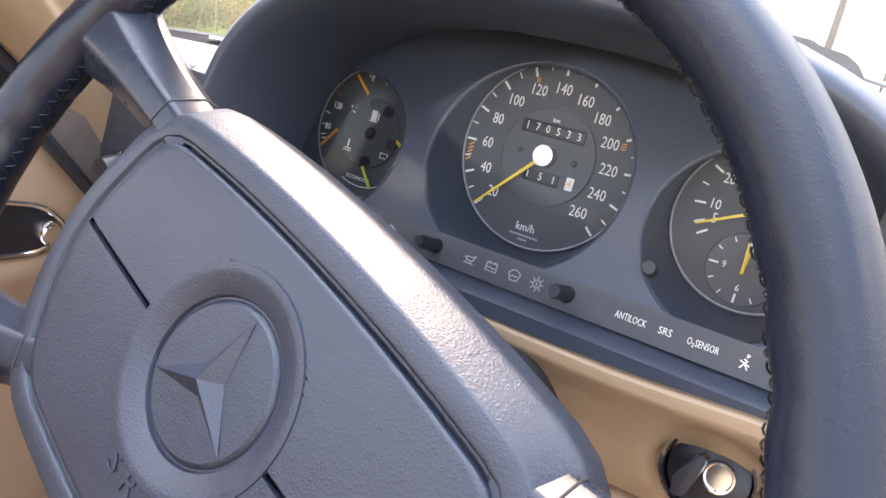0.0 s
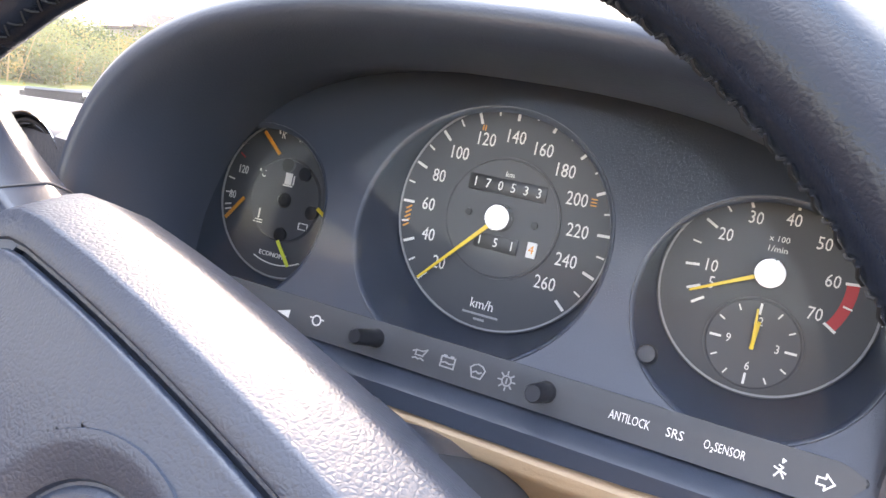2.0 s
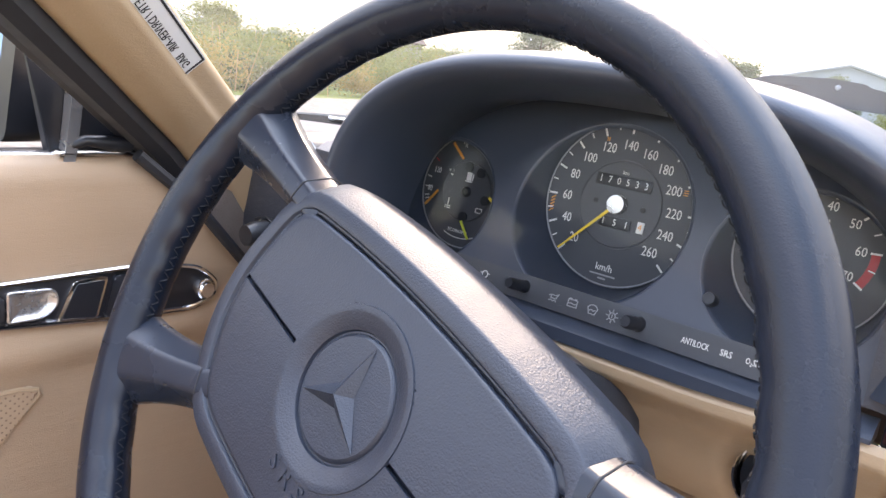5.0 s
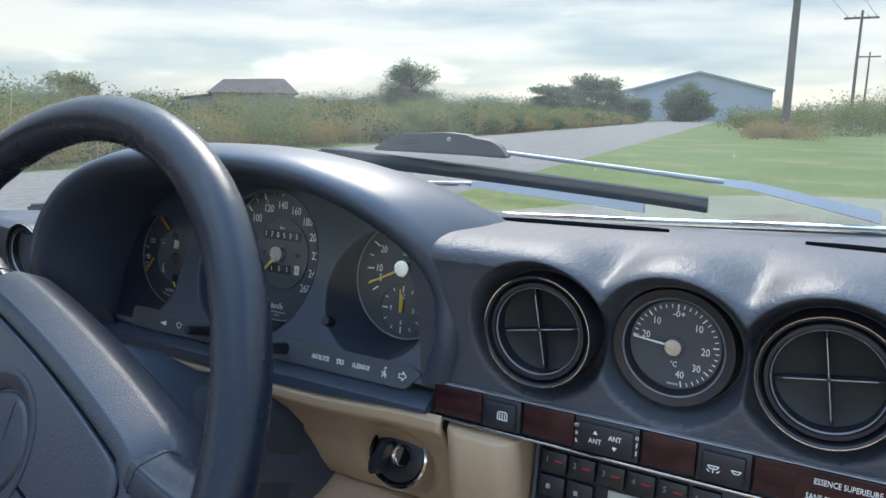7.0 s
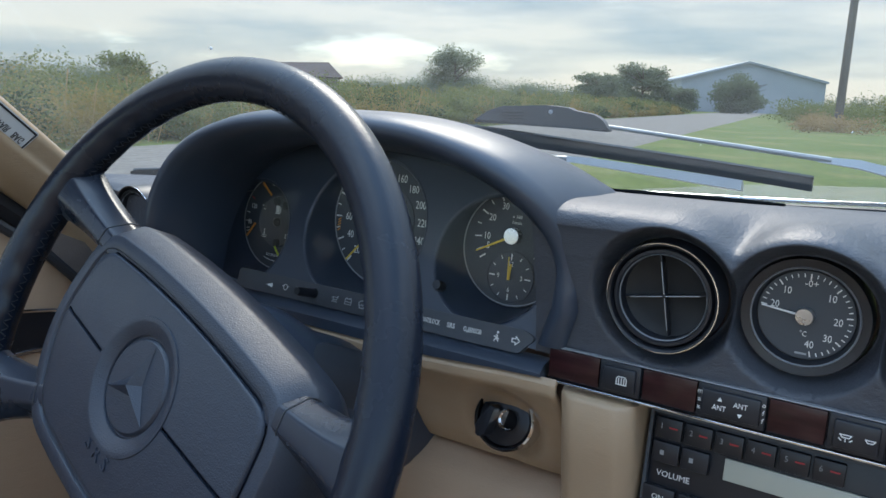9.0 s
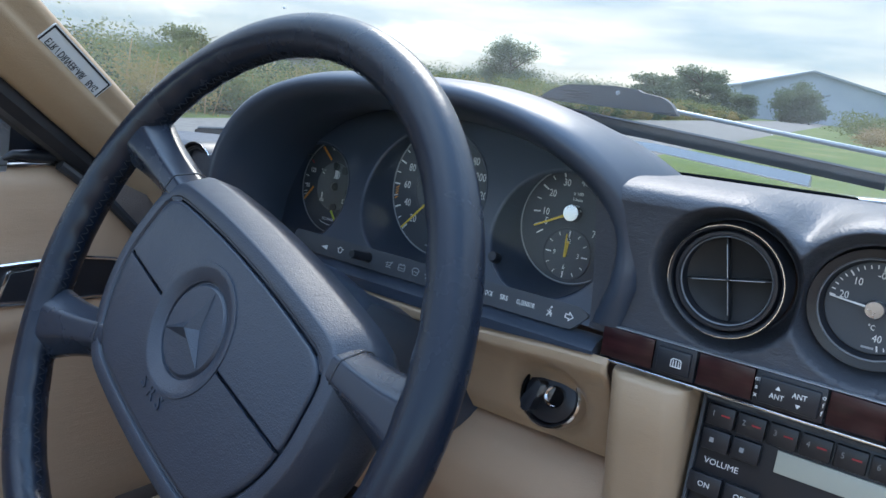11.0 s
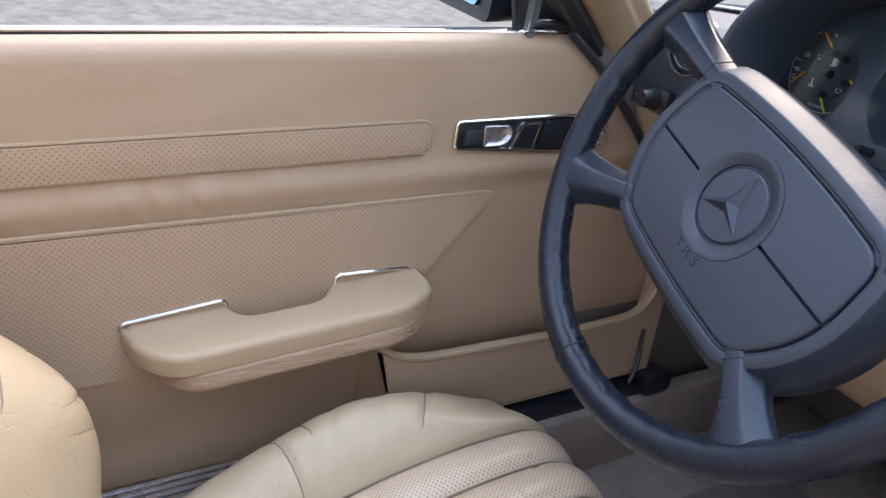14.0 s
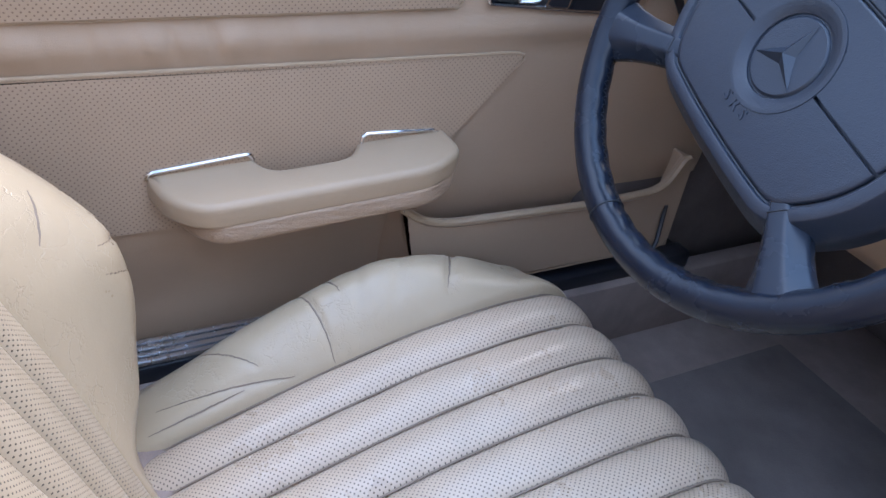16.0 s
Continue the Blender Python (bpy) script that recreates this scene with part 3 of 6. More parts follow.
bm = bmesh.new()
for k in range(900):
    y = -8 + 70 * rng.random() ** 1.5
    x = road_x(y) - ROAD_W - 0.2 - 8 * rng.random() ** 1.2
    h = rng.uniform(0.4, 1.25)
    lean = Vector((rng.gauss(0, 0.16), rng.gauss(0, 0.16), 1)) * h
    p, side = Vector((x, y, 0)), Vector((rng.gauss(0, 1), rng.gauss(0, 1), 0)).normalized() * rng.uniform(0.006, 0.02)
    v = [bm.verts.new(p - side), bm.verts.new(p + side), bm.verts.new(p + lean + side * 0.6), bm.verts.new(p + lean * 1.03 - side * 0.6)]
    bm.faces.new(v)
solo("tall_dry_grass", bm, M_LEAF[3], "tall straw-coloured roadside grass stalks", "grass", kind="stuff", smooth=0)

bm = bmesh.new()
for k in range(70):
    az, d = rng.uniform(-10, 45), rng.uniform(48, 72)
    x, y = place_at(az, d)
    h = rng.uniform(1.8, 3.4) * (1 if az > -4 else 0.55)
    leaf_cloud(bm, rng, (x, y, 0.2 + h * 0.35), (2.6, 2.0, h * 0.75), 2200, 0.065)
solo("verge_bushes", bm, M_LEAF[0], "dense green bushes at the end of the verge", "bushes", kind="stuff", smooth=0)


bm = bmesh.new()
for k in range(9):
    x, y = place_at(rng.uniform(-8.5, -4.5), rng.uniform(36, 44))
    leaf_cloud(bm, rng, (x, y, 0.3), (1.3, 0.8, rng.uniform(0.5, 0.9)), 500, 0.06)
solo("dry_undergrowth", bm, M_LEAF[3], "dry straw-orange undergrowth round the pole's foot", "undergrowth", kind="stuff", smooth=0)


def utility_pole(at, height, r, label):
    t = thing("utility_pole", label, "utility pole", at, "poles along the road")
    b = Vector(at)
    part("post", tube([b, b + Vector((0, 0, height * 0.5)), b + Vector((0.03, 0, height))], [r, r * 0.9, r * 0.75], 12), M_POLE, t)
    part("crossarm", box((2.2, 0.14, 0.14), b + Vector((0, 0, height - 0.5)), 0.01), M_POLE, t)
    for dx in (-0.9, -0.4, 0.4, 0.9):
        part("insulator", lathe([(0.0, 0), (0.05, 0.0), (0.06, 0.06), (0.03, 0.14), (0.0, 0.15)], 10), M_STEEL, t, m=Matrix.Translation(b + Vector((dx, 0, height - 0.43))))
    return t


_x, _y = place_at(-6.4, 44)
utility_pole((_x, _y, 0), 11.5, 0.21, "thick weathered wooden utility pole on the grass")
_x, _y = place_at(-2.5, 62)
utility_pole((_x, _y, 0), 8.4, 0.12, "slim grey utility pole with a crossarm")
_x, _y = place_at(-1.8, 95)
utility_pole((_x, _y, 0), 8.0, 0.12, "far slim utility pole with a crossarm")

_a, _b = Vector((*place_at(-6.4, 44), 11.1)), Vector((*place_at(-2.5, 62), 8.05))
for _dx in (-0.9, 0.9):
    solo("power_line", tube([_a.lerp(_b, k / 16) + Vector((_dx, 0, -0.5 * math.sin(math.pi * k / 16))) for k in range(17)], 0.014, 5), M_RUBBER, "thin dark overhead cable between the utility poles", "cable", "overhead cables")


def shed():
    d = 165.0
    c = Vector((*place_at(-14.5, d), 0))
    m = Matrix.Translation(c) @ Matrix.Rotation(radians(12.3 + 14), 4, "Z")
    t = thing("metal_shed", "large low grey-blue sheet-metal shed with shallow gable", "shed", c)
    w, h0, h1, dep, top = 11.4, 5.2, 8.0, 30, -1.0
    part("wall", moved(prism([(-w, 0), (w, 0), (w, h0), (top, h1), (-w, h0)], 0, dep), m @ pose(0, 0, 0, 90)), M_SHED, t, smooth=0)
    for s in (-1, 1):
        part("roof", moved(prism([(s * w * 1.02, h0 - 0.15), (top, h1 + 0.02), (top, h1 + 0.3), (s * w * 1.02, h0 + 0.2)], -0.5, dep + 0.5), m @ pose(0, 0, 0, 90)), M_SHED, t, smooth=0)
    part("door", moved(box((5, 4.5, 0.15), (3, 2.25, -0.08), 0.03), m @ pose(0, 0, 0, 90)), M_STEEL, t)


shed()


def house():
    c = Vector((*place_at(-45.0, 75), 0))
    m = Matrix.Translation(c) @ Matrix.Rotation(radians(45), 4, "Z")
    t = thing("farmhouse", "low farmhouse with a dark brown roof behind scrub", "house", c)
    part("wall", moved(box((7.6, 6, 2.4), (0.6, 3, 1.2), 0.03), m), M_WALL, t)
    part("roof", moved(loft([[(-3.6, -0.5, 2.3), (-3.6, 6.5, 2.3), (-3.6, 6.5, 2.4), (-2.2, 3, 3.7), (-3.6, -0.5, 2.4)],
                             [(4.8, -0.5, 2.3), (4.8, 6.5, 2.3), (4.8, 6.5, 2.4), (3.6, 3, 3.9), (4.8, -0.5, 2.4)]]), m), M_ROOF, t, smooth=0)
    part("lean_to", moved(box((2.4, 4, 2.0), (-4.4, 3, 1.0), 0.03), m), M_WALL, t)
    part("lean_to_roof", moved(box((2.8, 4.6, 0.25), (-4.5, 3, 2.6), 0.03), m @ Matrix.Rotation(radians(-8), 4, "Y")), M_ROOF, t)


house()


# ---- car body round the cabin ----
CX = 0.37


def glass_y(x):
    return 0.445 - 0.25 * abs((x - CX) / 0.65) ** 2.2


def glass_pt(x, z):
    """On the raked, wrapped windscreen; base at z 0.915."""
    return Vector((CX + (x - CX) * (1 - 0.42 * (z - 0.915)), glass_y(x) - (z - 0.915) / 0.62, z))


def glass_fn(u, v):
    return glass_pt(CX + 0.70 * (2 * u - 1), 0.90 + 0.42 * v)


ws = solo("window_1", sheet(glass_fn, 40, 12), M_GLASS, "curved raked windscreen of clear glass with dust specks", "windscreen", kind="structure")
ws.visible_shadow = False


rng = random.Random(5)
bm = bmesh.new()
for k in range(16):
    p = glass_pt(rng.uniform(-0.15, 0.85), 0.93 + 0.2 * rng.random()) + Vector((0, -0.001, -0.0005))
    r = 0.0004 + 0.0011 * rng.random() ** 3
    bmesh.ops.create_icosphere(bm, subdivisions=1, radius=r, matrix=Matrix.Translation(p))
solo("dust_specks", bm, M_STICKER, "pale dust and insect specks on the windscreen", "dust", kind="stuff")


def strip(name, path, r, mat, label, cat):
    return solo(name, tube(path, r, 8), mat, label, cat, kind="structure")


def cowl_rise(x):
    """How far the scuttle crowns towards the middle of the car."""
    return 0.016 * math.exp(-((x - 0.5) / 0.22) ** 2)


def foot(x, z):
    return glass_pt(x, z + cowl_rise(x))


strip("trim", [foot(CX + 0.64 * s, 0.903) + Vector((0, -0.002, 0)) for s in [k / 20 - 1 for k in range(41)]], 0.0036, M_RUBBER, "black rubber seal along the windscreen's foot", "seal")
strip("trim", [foot(CX + 0.64 * s, 0.910) + Vector((0, 0.006, 0)) for s in [k / 20 - 1 for k in range(41)]], 0.0018, M_CHROME, "thin bright strip along the windscreen's foot", "trim strip")


def pillar():
    """The tan-covered windscreen pillar with its black door seal."""
    q0, d = Vector((-0.250, 0.078, 0.950)), Vector((0.45, -0.74, 0.50)).normalized()
    n = Vector((0.83, 0.146, -0.53)).normalized()
    side = Vector((0.319, 0.654, 0.68)).normalized()
    line = [Vector((-0.300, 0.215, 0.74)), Vector((-0.300, 0.205, 0.82)), Vector((-0.296, 0.175, 0.872))] + [q0 + d * s for s in (-0.07, -0.04, 0.0, 0.04, 0.08, 0.13, 0.18, 0.24, 0.30)]
    cut = rounded([(-0.036, -0.014), (-0.032, 0.006), (-0.014, 0.0125), (0.003, 0.0125), (0.0075, 0.0085), (0.022, 0.0075), (0.027, 0.002), (0.025, -0.014)], 0.005, 4)
    at = lambda c, s, h: c + side * (s - 0.022) + n * (h - 0.0075)
    solo("trim", loft([[at(c, s, h) for s, h in cut] for c in line]), M_TAN_SMOOTH, "tan vinyl covered windscreen pillar", "pillar", kind="structure", smooth=50)
    strip("trim", [at(c, -0.043, -0.004) for c in line], 0.012, M_RUBBER, "black rubber door seal along the pillar", "door seal")
    strip("trim", [at(c, -0.052, -0.014) for c in line[3:]], 0.008, M_BLACK, "black window frame beside the pillar", "window frame")
    return q0, d, n, side


Q0, PD, PN, PS = pillar()

bm = sheet(lambda u, v: Vector((CX + 0.70 * (2 * u - 1), 0.46 + 1.5 * v - 0.22 * abs(2 * u - 1) ** 2.2, 0.895 - 0.10 * v - 0.055 * abs(2 * u - 1) ** 4 + 0.012 * math.exp(-((2 * u - 1) / 0.3) ** 2))), 40, 24)
thick(solo("bonnet", bm, M_PAINT, "pale glossy painted car bonnet", "bonnet"), 0.01)

solo("floor", box((1.6, 1.7, 0.04), (CX, -0.2, 0.27), 0.004), M_CARPET_SHADE, "dark carpeted car floor", "floor", kind="structure")
solo("wall_rear", box((1.45, 0.05, 0.62), (CX, -0.98, 0.57), 0.02), M_TAN, "tan covered bulkhead behind the seats", "bulkhead", kind="structure")
solo("wall_right", box((0.06, 1.5, 0.62), (CX + 0.70, -0.25, 0.57), 0.02), M_TAN, "tan covered far door wall", "wall", kind="structure")
solo("wall_front", box((1.45, 0.05, 0.55), (CX, 0.62, 0.55), 0.02), M_CARPET_SHADE, "dark carpeted toe board", "toe board", kind="structure")
solo("trim", prism(rounded([(-0.11, 0.28), (0.11, 0.28), (0.09, 0.60), (-0.09, 0.60)], 0.04), -0.2, 0.95), M_TAN, "tan covered gearbox tunnel between the seats", "tunnel", kind="structure", m=Matrix.Translation((CX, 0.40, 0)) @ pose(0, 0, 0, 90))


# ---- driver's door ----
def door():
    t = thing("driver_door", "tan padded driver's door with perforated panels", "car door", (-0.31, -0.2, 0.40))
    front = [(-0.75, 0.36), (0.32, 0.36), (0.30, 0.60), (0.165, 0.775), (0.075, 0.860), (0.02, 0.860), (-0.75, 0.860)]

    def inner_x(y, z):
        x = -0.306 + 0.012 * smooth01((z - 0.70) / 0.16) * 0.3
        x += 0.006 * math.exp(-((z - 0.735) / 0.014) ** 2) - 0.010 * smooth01((z - 0.861) / 0.012)
        pinch = math.exp(-((z - 0.737) / 0.017) ** 2) * (0.35 + 0.65 * math.exp(-((y + 0.33) / 0.12) ** 2) + 0.5 * math.exp(-((y + 0.56) / 0.07) ** 2)) * smooth01((-0.10 - y) / 0.1)
        x += pinch * (0.0044 * noise.noise(Vector((y * 46 + 6 * z, z * 10, 0.4))) + 0.0040 * (0.35 - abs(noise.noise(Vector((y * 60 + 14 * z, z * 14, 3.4))))))
        x += 0.0016 * noise.noise(Vector((y * 9, z * 26, 5.0))) * smooth01((z - 0.79) / 0.03) * smooth01((0.868 - z) / 0.02)
        x += 0.0012 * noise.noise(Vector((y * 7, z * 9, 9.0))) * smooth01((0.74 - z) / 0.03)
        return x - 0.02 * smooth01((0.56 - z) / 0.12)

    bm = bmesh.new()
    ny, nz = 340, 72
    g = {}
    for i in range(ny + 1):
        for j in range(nz + 1):
            z = 0.40 + 0.4725 * j / nz
            ymax = along([(0.42, 0.30), (0.60, 0.30), (0.775, 0.165), (0.874, 0.062), (0.88, 0.055)], z)
            y = -0.75 + (ymax + 0.75) * i / ny
            g[i, j] = bm.verts.new((inner_x(y, z), y, z))
    for i in range(ny):
        for j in range(nz):
            bm.faces.new((g[i, j], g[i + 1, j], g[i + 1, j + 1], g[i, j + 1]))
    thick(part("inner_trim", bm, M_TAN, t), 0.006, 0.0)
    part("outer_skin", prism(front, 0, 0.05, 0.006), M_PAINT, t, "pale painted steel", m=Matrix.Translation((-0.42, 0, 0)) @ Matrix(((0, 0, 1, 0), (1, 0, 0, 0), (0, 1, 0, 0), (0, 0, 0, 1))))
    YZ = Matrix(((0, 0, 1, 0), (1, 0, 0, 0), (0, 1, 0, 0), (0, 0, 0, 1)))
    part("padded_band", prism(rounded([(-0.75, 0.7585), (-0.094, 0.7603), (-0.094, 0.7905), (-0.75, 0.7905)], 0.006), -0.006, 0.0060, 0.004, 4), M_DOOR_PERF, t, "perforated tan band", m=Matrix.Translation((-0.302, 0, 0)) @ YZ)
    part("piping", tube([(-0.3000, -0.75, 0.7925), (-0.3000, -0.099, 0.7925), (-0.3000, -0.0925, 0.788), (-0.3000, -0.0925, 0.7625), (-0.3000, -0.098, 0.7585), (-0.3000, -0.75, 0.7565)], 0.0019, 6), M_TAN_SMOOTH, t)
    panel = rounded([(-0.75, 0.556), (-0.30, 0.556), (-0.13, 0.572), (-0.012, 0.702), (-0.014, 0.7103), (-0.75, 0.7153)], [0.002, 0.02, 0.06, 0.006, 0.004, 0.002])
    part("lower_panel", prism(panel, -0.008, 0.0045, 0.0035, 4), M_DOOR_PERF, t, "perforated tan panel", m=Matrix.Translation((-0.3025, 0, 0)) @ YZ)
    part("piping", tube([(-0.2990, -0.75, 0.7155), (-0.2990, -0.20, 0.7118), (-0.2990, -0.024, 0.7106), (-0.2990, -0.0125, 0.7075), (-0.2995, -0.0115, 0.7030), (-0.3005, -0.020, 0.6930)], 0.0019, 6), M_TAN_SMOOTH, t)
    # armrest pull: a bar with two feet against the panel
    top = rounded([(-0.398, -0.312), (-0.30, -0.312), (-0.287, -0.2795), (-0.205, -0.2795), (-0.187, -0.312), (-0.097, -0.312), (-0.090, -0.262), (-0.128, -0.238), (-0.355, -0.238), (-0.384, -0.262)],
                  [0.004, 0.006, 0.02, 0.02, 0.006, 0.004, 0.016, 0.03, 0.03, 0.02])
    XY = Matrix(((0, 1, 0, 0), (1, 0, 0, 0), (0, 0, 1, 0), (0, 0, 0, 1)))
    lift = Matrix.Translation((0, 0, 0.0)) @ Matrix(((1, 0, 0, 0), (0, 1, 0, 0), (-0.12, 0.055, 1, 0), (0, 0, 0, 1)))
    top = even(top, 0.004)
    part("armrest", pillow(top, 0.5765, 0.6005, 0.004, 0.007), M_TAN_SMOOTH, t, "tan padded pull handle", m=lift @ XY, smooth=80)
    low = [(-0.238 + (y + 0.244) * 0.93, x + 0.001) for y, x in top]
    part("armrest_base", pillow(low, 0.5550, 0.5785, 0.009, 0.003), M_TAN_WRINKLED, t, "wrinkled tan underside", m=lift @ XY, smooth=80)
    for path in (((-0.3940, 0.6085), (-0.3925, 0.6135), (-0.388, 0.6155), (-0.345, 0.6197), (-0.3035, 0.6238), (-0.2990, 0.6228), (-0.2965, 0.6175)),
                 ((-0.1865, 0.6225), (-0.1853, 0.6300), (-0.1811, 0.6322), (-0.145, 0.6308), (-0.1075, 0.6290), (-0.1020, 0.6265), (-0.0985, 0.6200))):
        part("chrome_strip", tube([(-0.2975, y - 0.010 * (y + 0.42), z + 0.0032) for y, z in path], 0.0024, 8), M_CHROME, t, "thin chrome edging")
    # inner latch in its plated tray
    tray = [(-0.065, 0.7625), (0.06, 0.7505), (0.112, 0.7485), (0.130, 0.757), (0.131, 0.768), (0.115, 0.783), (0.070, 0.7905), (-0.063, 0.7895)]
    tr = rounded(tray, [0.004, 0.01, 0.008, 0.008, 0.008, 0.012, 0.01, 0.004])
    part("latch_tray", prism(tr, -0.004, 0.003, 0.001), M_BLACK, t, "glossy black tray", m=Matrix.Translation((-0.302, 0, 0)) @ YZ)
    part("chrome_strip", tube([(-0.298, y, z) for y, z in tr] + [(-0.298, *tr[0])], 0.0021, 8), M_CHROME, t, "chrome edging")
    scoop = rounded([(-0.033, 0.7620), (-0.008, 0.7618), (0.002, 0.7715), (-0.001, 0.7835), (-0.033, 0.7850)], [0.003, 0.008, 0.008, 0.006, 0.003])
    part("latch_lever", loft([[(-0.2985 + h, y * k - 0.016 * (1 - k), 0.7752 + (z - 0.7752) * k) for y, z in scoop] for k, h in ((1.0, 0.0), (1.0, 0.0035), (0.93, 0.0040), (0.84, 0.0022), (0.5, 0.0002), (0.1, -0.0004))]), M_ALU, t, "scooped silver release lever", smooth=50)
    part("latch_pivot", box((0.008, 0.021, 0.0165), (-0.2955, -0.0455, 0.7735), 0.002), M_RUBBER, t)
    part("tray_insert", prism(rounded([(0.000, 0.7575), (0.0290, 0.7540), (0.0375, 0.7865), (0.012, 0.7860)], 0.003), 0, 0.006, 0.001), M_CHROME, t, "chrome framed insert", m=Matrix.Translation((-0.302, 0, 0)) @ YZ)
    part("tray_inlay", prism(rounded([(0.0035, 0.7595), (0.0275, 0.7565), (0.0345, 0.7840), (0.0140, 0.7835)], 0.002), 0.0055, 0.007), M_BLACK, t, m=Matrix.Translation((-0.302, 0, 0)) @ YZ)
    part("tray_cover", prism(rounded([(0.0345, 0.7540), (0.072, 0.7525), (0.076, 0.7860), (0.0420, 0.7865)], 0.004), 0, 0.007, 0.002), M_BLACK, t, m=Matrix.Translation((-0.302, 0, 0)) @ YZ)
    part("tray_knob", lathe([(0, 0.012), (0.006, 0.012), (0.0085, 0.008), (0.009, 0)], 20), M_CHROME, t, m=Matrix.Translation((-0.303, 0.119, 0.7635)) @ pose(0, 0, 0, 0, 90, 0))
    # map pocket
    pocket = rounded([(-0.148, 0.556), (-0.122, 0.535), (-0.085, 0.526), (0.116, 0.519), (0.222, 0.524), (0.243, 0.566), (0.255, 0.566), (0.255, 0.43), (-0.12, 0.43)], [0.004, 0.02, 0.03, 0.05, 0.03, 0.01, 0.002, 0.002, 0.002])
    part("map_pocket", prism(pocket, 0.002, 0.014, 0.0045, 3), M_TAN, t, "tan map pocket", m=Matrix.Translation((-0.286, 0, 0)) @ YZ)
    part("pocket_end", loft([[(x, lerp(-0.162, -0.1375, f) + dy, z) for dy, z in ((0, 0.553 + 0.006 * (1 - f)), (0.009, 0.551 + 0.006 * (1 - f)), (0.024, 0.43), (0.012, 0.43))] for f, x in ((0.0, -0.326), (0.25, -0.312), (0.6, -0.294), (0.85, -0.283), (1.0, -0.2745))]), M_TAN, t, smooth=50)
    part("pocket_end", box((0.050, 0.008, 0.136), (-0.299, 0.250, 0.498), 0.003), M_TAN, t)
    part("pocket_bottom", box((0.050, 0.37, 0.008), (-0.299, 0.065, 0.434), 0.003), M_TAN, t)
    part("pocket_lip", tube([(-0.274, y, z) for y, z in pocket[:36]], 0.005, 8), M_TAN_SMOOTH, t)
    # waist strip and lower rail
    part("waist_strip", tube([(-0.318, -0.75, 0.8790), (-0.318, -0.2, 0.8757), (-0.318, 0.02, 0.8735)], 0.0026, 8), M_CHROME, t, "bright chrome waist strip")
    part("waist_seal", box((0.012, 0.80, 0.012), (-0.330, -0.36, 0.870), 0.003), M_RUBBER, t, "black rubber glass seal")
    part("door_check", tube([(-0.272, 0.232, 0.50), (-0.262, 0.225, 0.45), (-0.255, 0.21, 0.43)], 0.003, 6), M_BLACK, t)
    part("window_post", loft([[(-0.311 + dx, 0.016 + dy + sl, z) for dx, dy in ((-0.006, -0.004), (0.005, -0.004), (0.005, 0.004), (-0.006, 0.004))] for z, sl in ((0.869, -0.003), (0.880, -0.001), (0.926, 0.004), (0.929, 0.0042))]), M_ALU, t, "bright metal quarter-light post")
    part("sail_cover", prism([(0.004, 0.874), (0.075, 0.872), (-0.028, 0.972), (-0.008, 0.940)], -0.008, 0, 0.002), M_BLACK, t, "glossy black mirror sail", m=Matrix.Translation((-0.318, 0, 0)) @ YZ)
    part("catch_arm", tube([(-0.311, 0.012, 0.879), (-0.306, 0.024, 0.885), (-0.304, 0.040, 0.8835), (-0.304, 0.056, 0.882)], [0.0035, 0.004, 0.0055, 0.0055], 10), M_BLACK, t, "glossy black catch")
    part("catch_foot", box((0.012, 0.056, 0.005), (-0.312, 0.034, 0.8755), 0.002), M_CHROME, t)
    part("front_seal", tube([(-0.297, 0.058, 0.876), (-0.295, 0.105, 0.838), (-0.294, 0.165, 0.772), (-0.294, 0.30, 0.60)], 0.005, 8), M_RUBBER, t, "black rubber door seal")


door()


def sill():
    t = thing("door_sill", "black door sill with bright ribbed scuff strips", "door sill", (-0.29, -0.2, 0.35), kind="structure")
    part("rail", box((0.045, 1.05, 0.03), (-0.283, -0.235, 0.405), 0.005), M_BLACK, t)
    for k in range(4):
        part("scuff_strip", box((0.007, 0.72, 0.006), (-0.266 - 0.0095 * k, -0.42, 0.4235), 0.002), M_ALU, t, "bright ribbed metal")
    part("inner_panel", box((0.03, 1.2, 0.13), (-0.262, -0.1, 0.335), 0.006), M_CARPET, t, "brown carpet")
    part("end_cap", box((0.03, 0.045, 0.03), (-0.262, 0.26, 0.418), 0.006), M_BLACK, t)


sill()
# the footwell's shade is put into this panel's dark colour
solo("trim", box((0.03, 0.56, 0.65), (-0.322, 0.385, 0.56), 0.01), M_CARPET_SHADE, "kick panel ahead of the door, darkened like the shaded footwell", "kick panel", kind="structure")
solo("carpet", box((0.52, 0.62, 0.012), (0.0, 0.28, 0.296), 0.005), M_CARPET, "brown carpet in the driver's footwell", "carpet")
solo("floor_mat", box((0.40, 0.42, 0.010), (0.05, 0.20, 0.309), 0.004), M_MATPILE, "dark brown pile mat in the footwell", "floor mat")


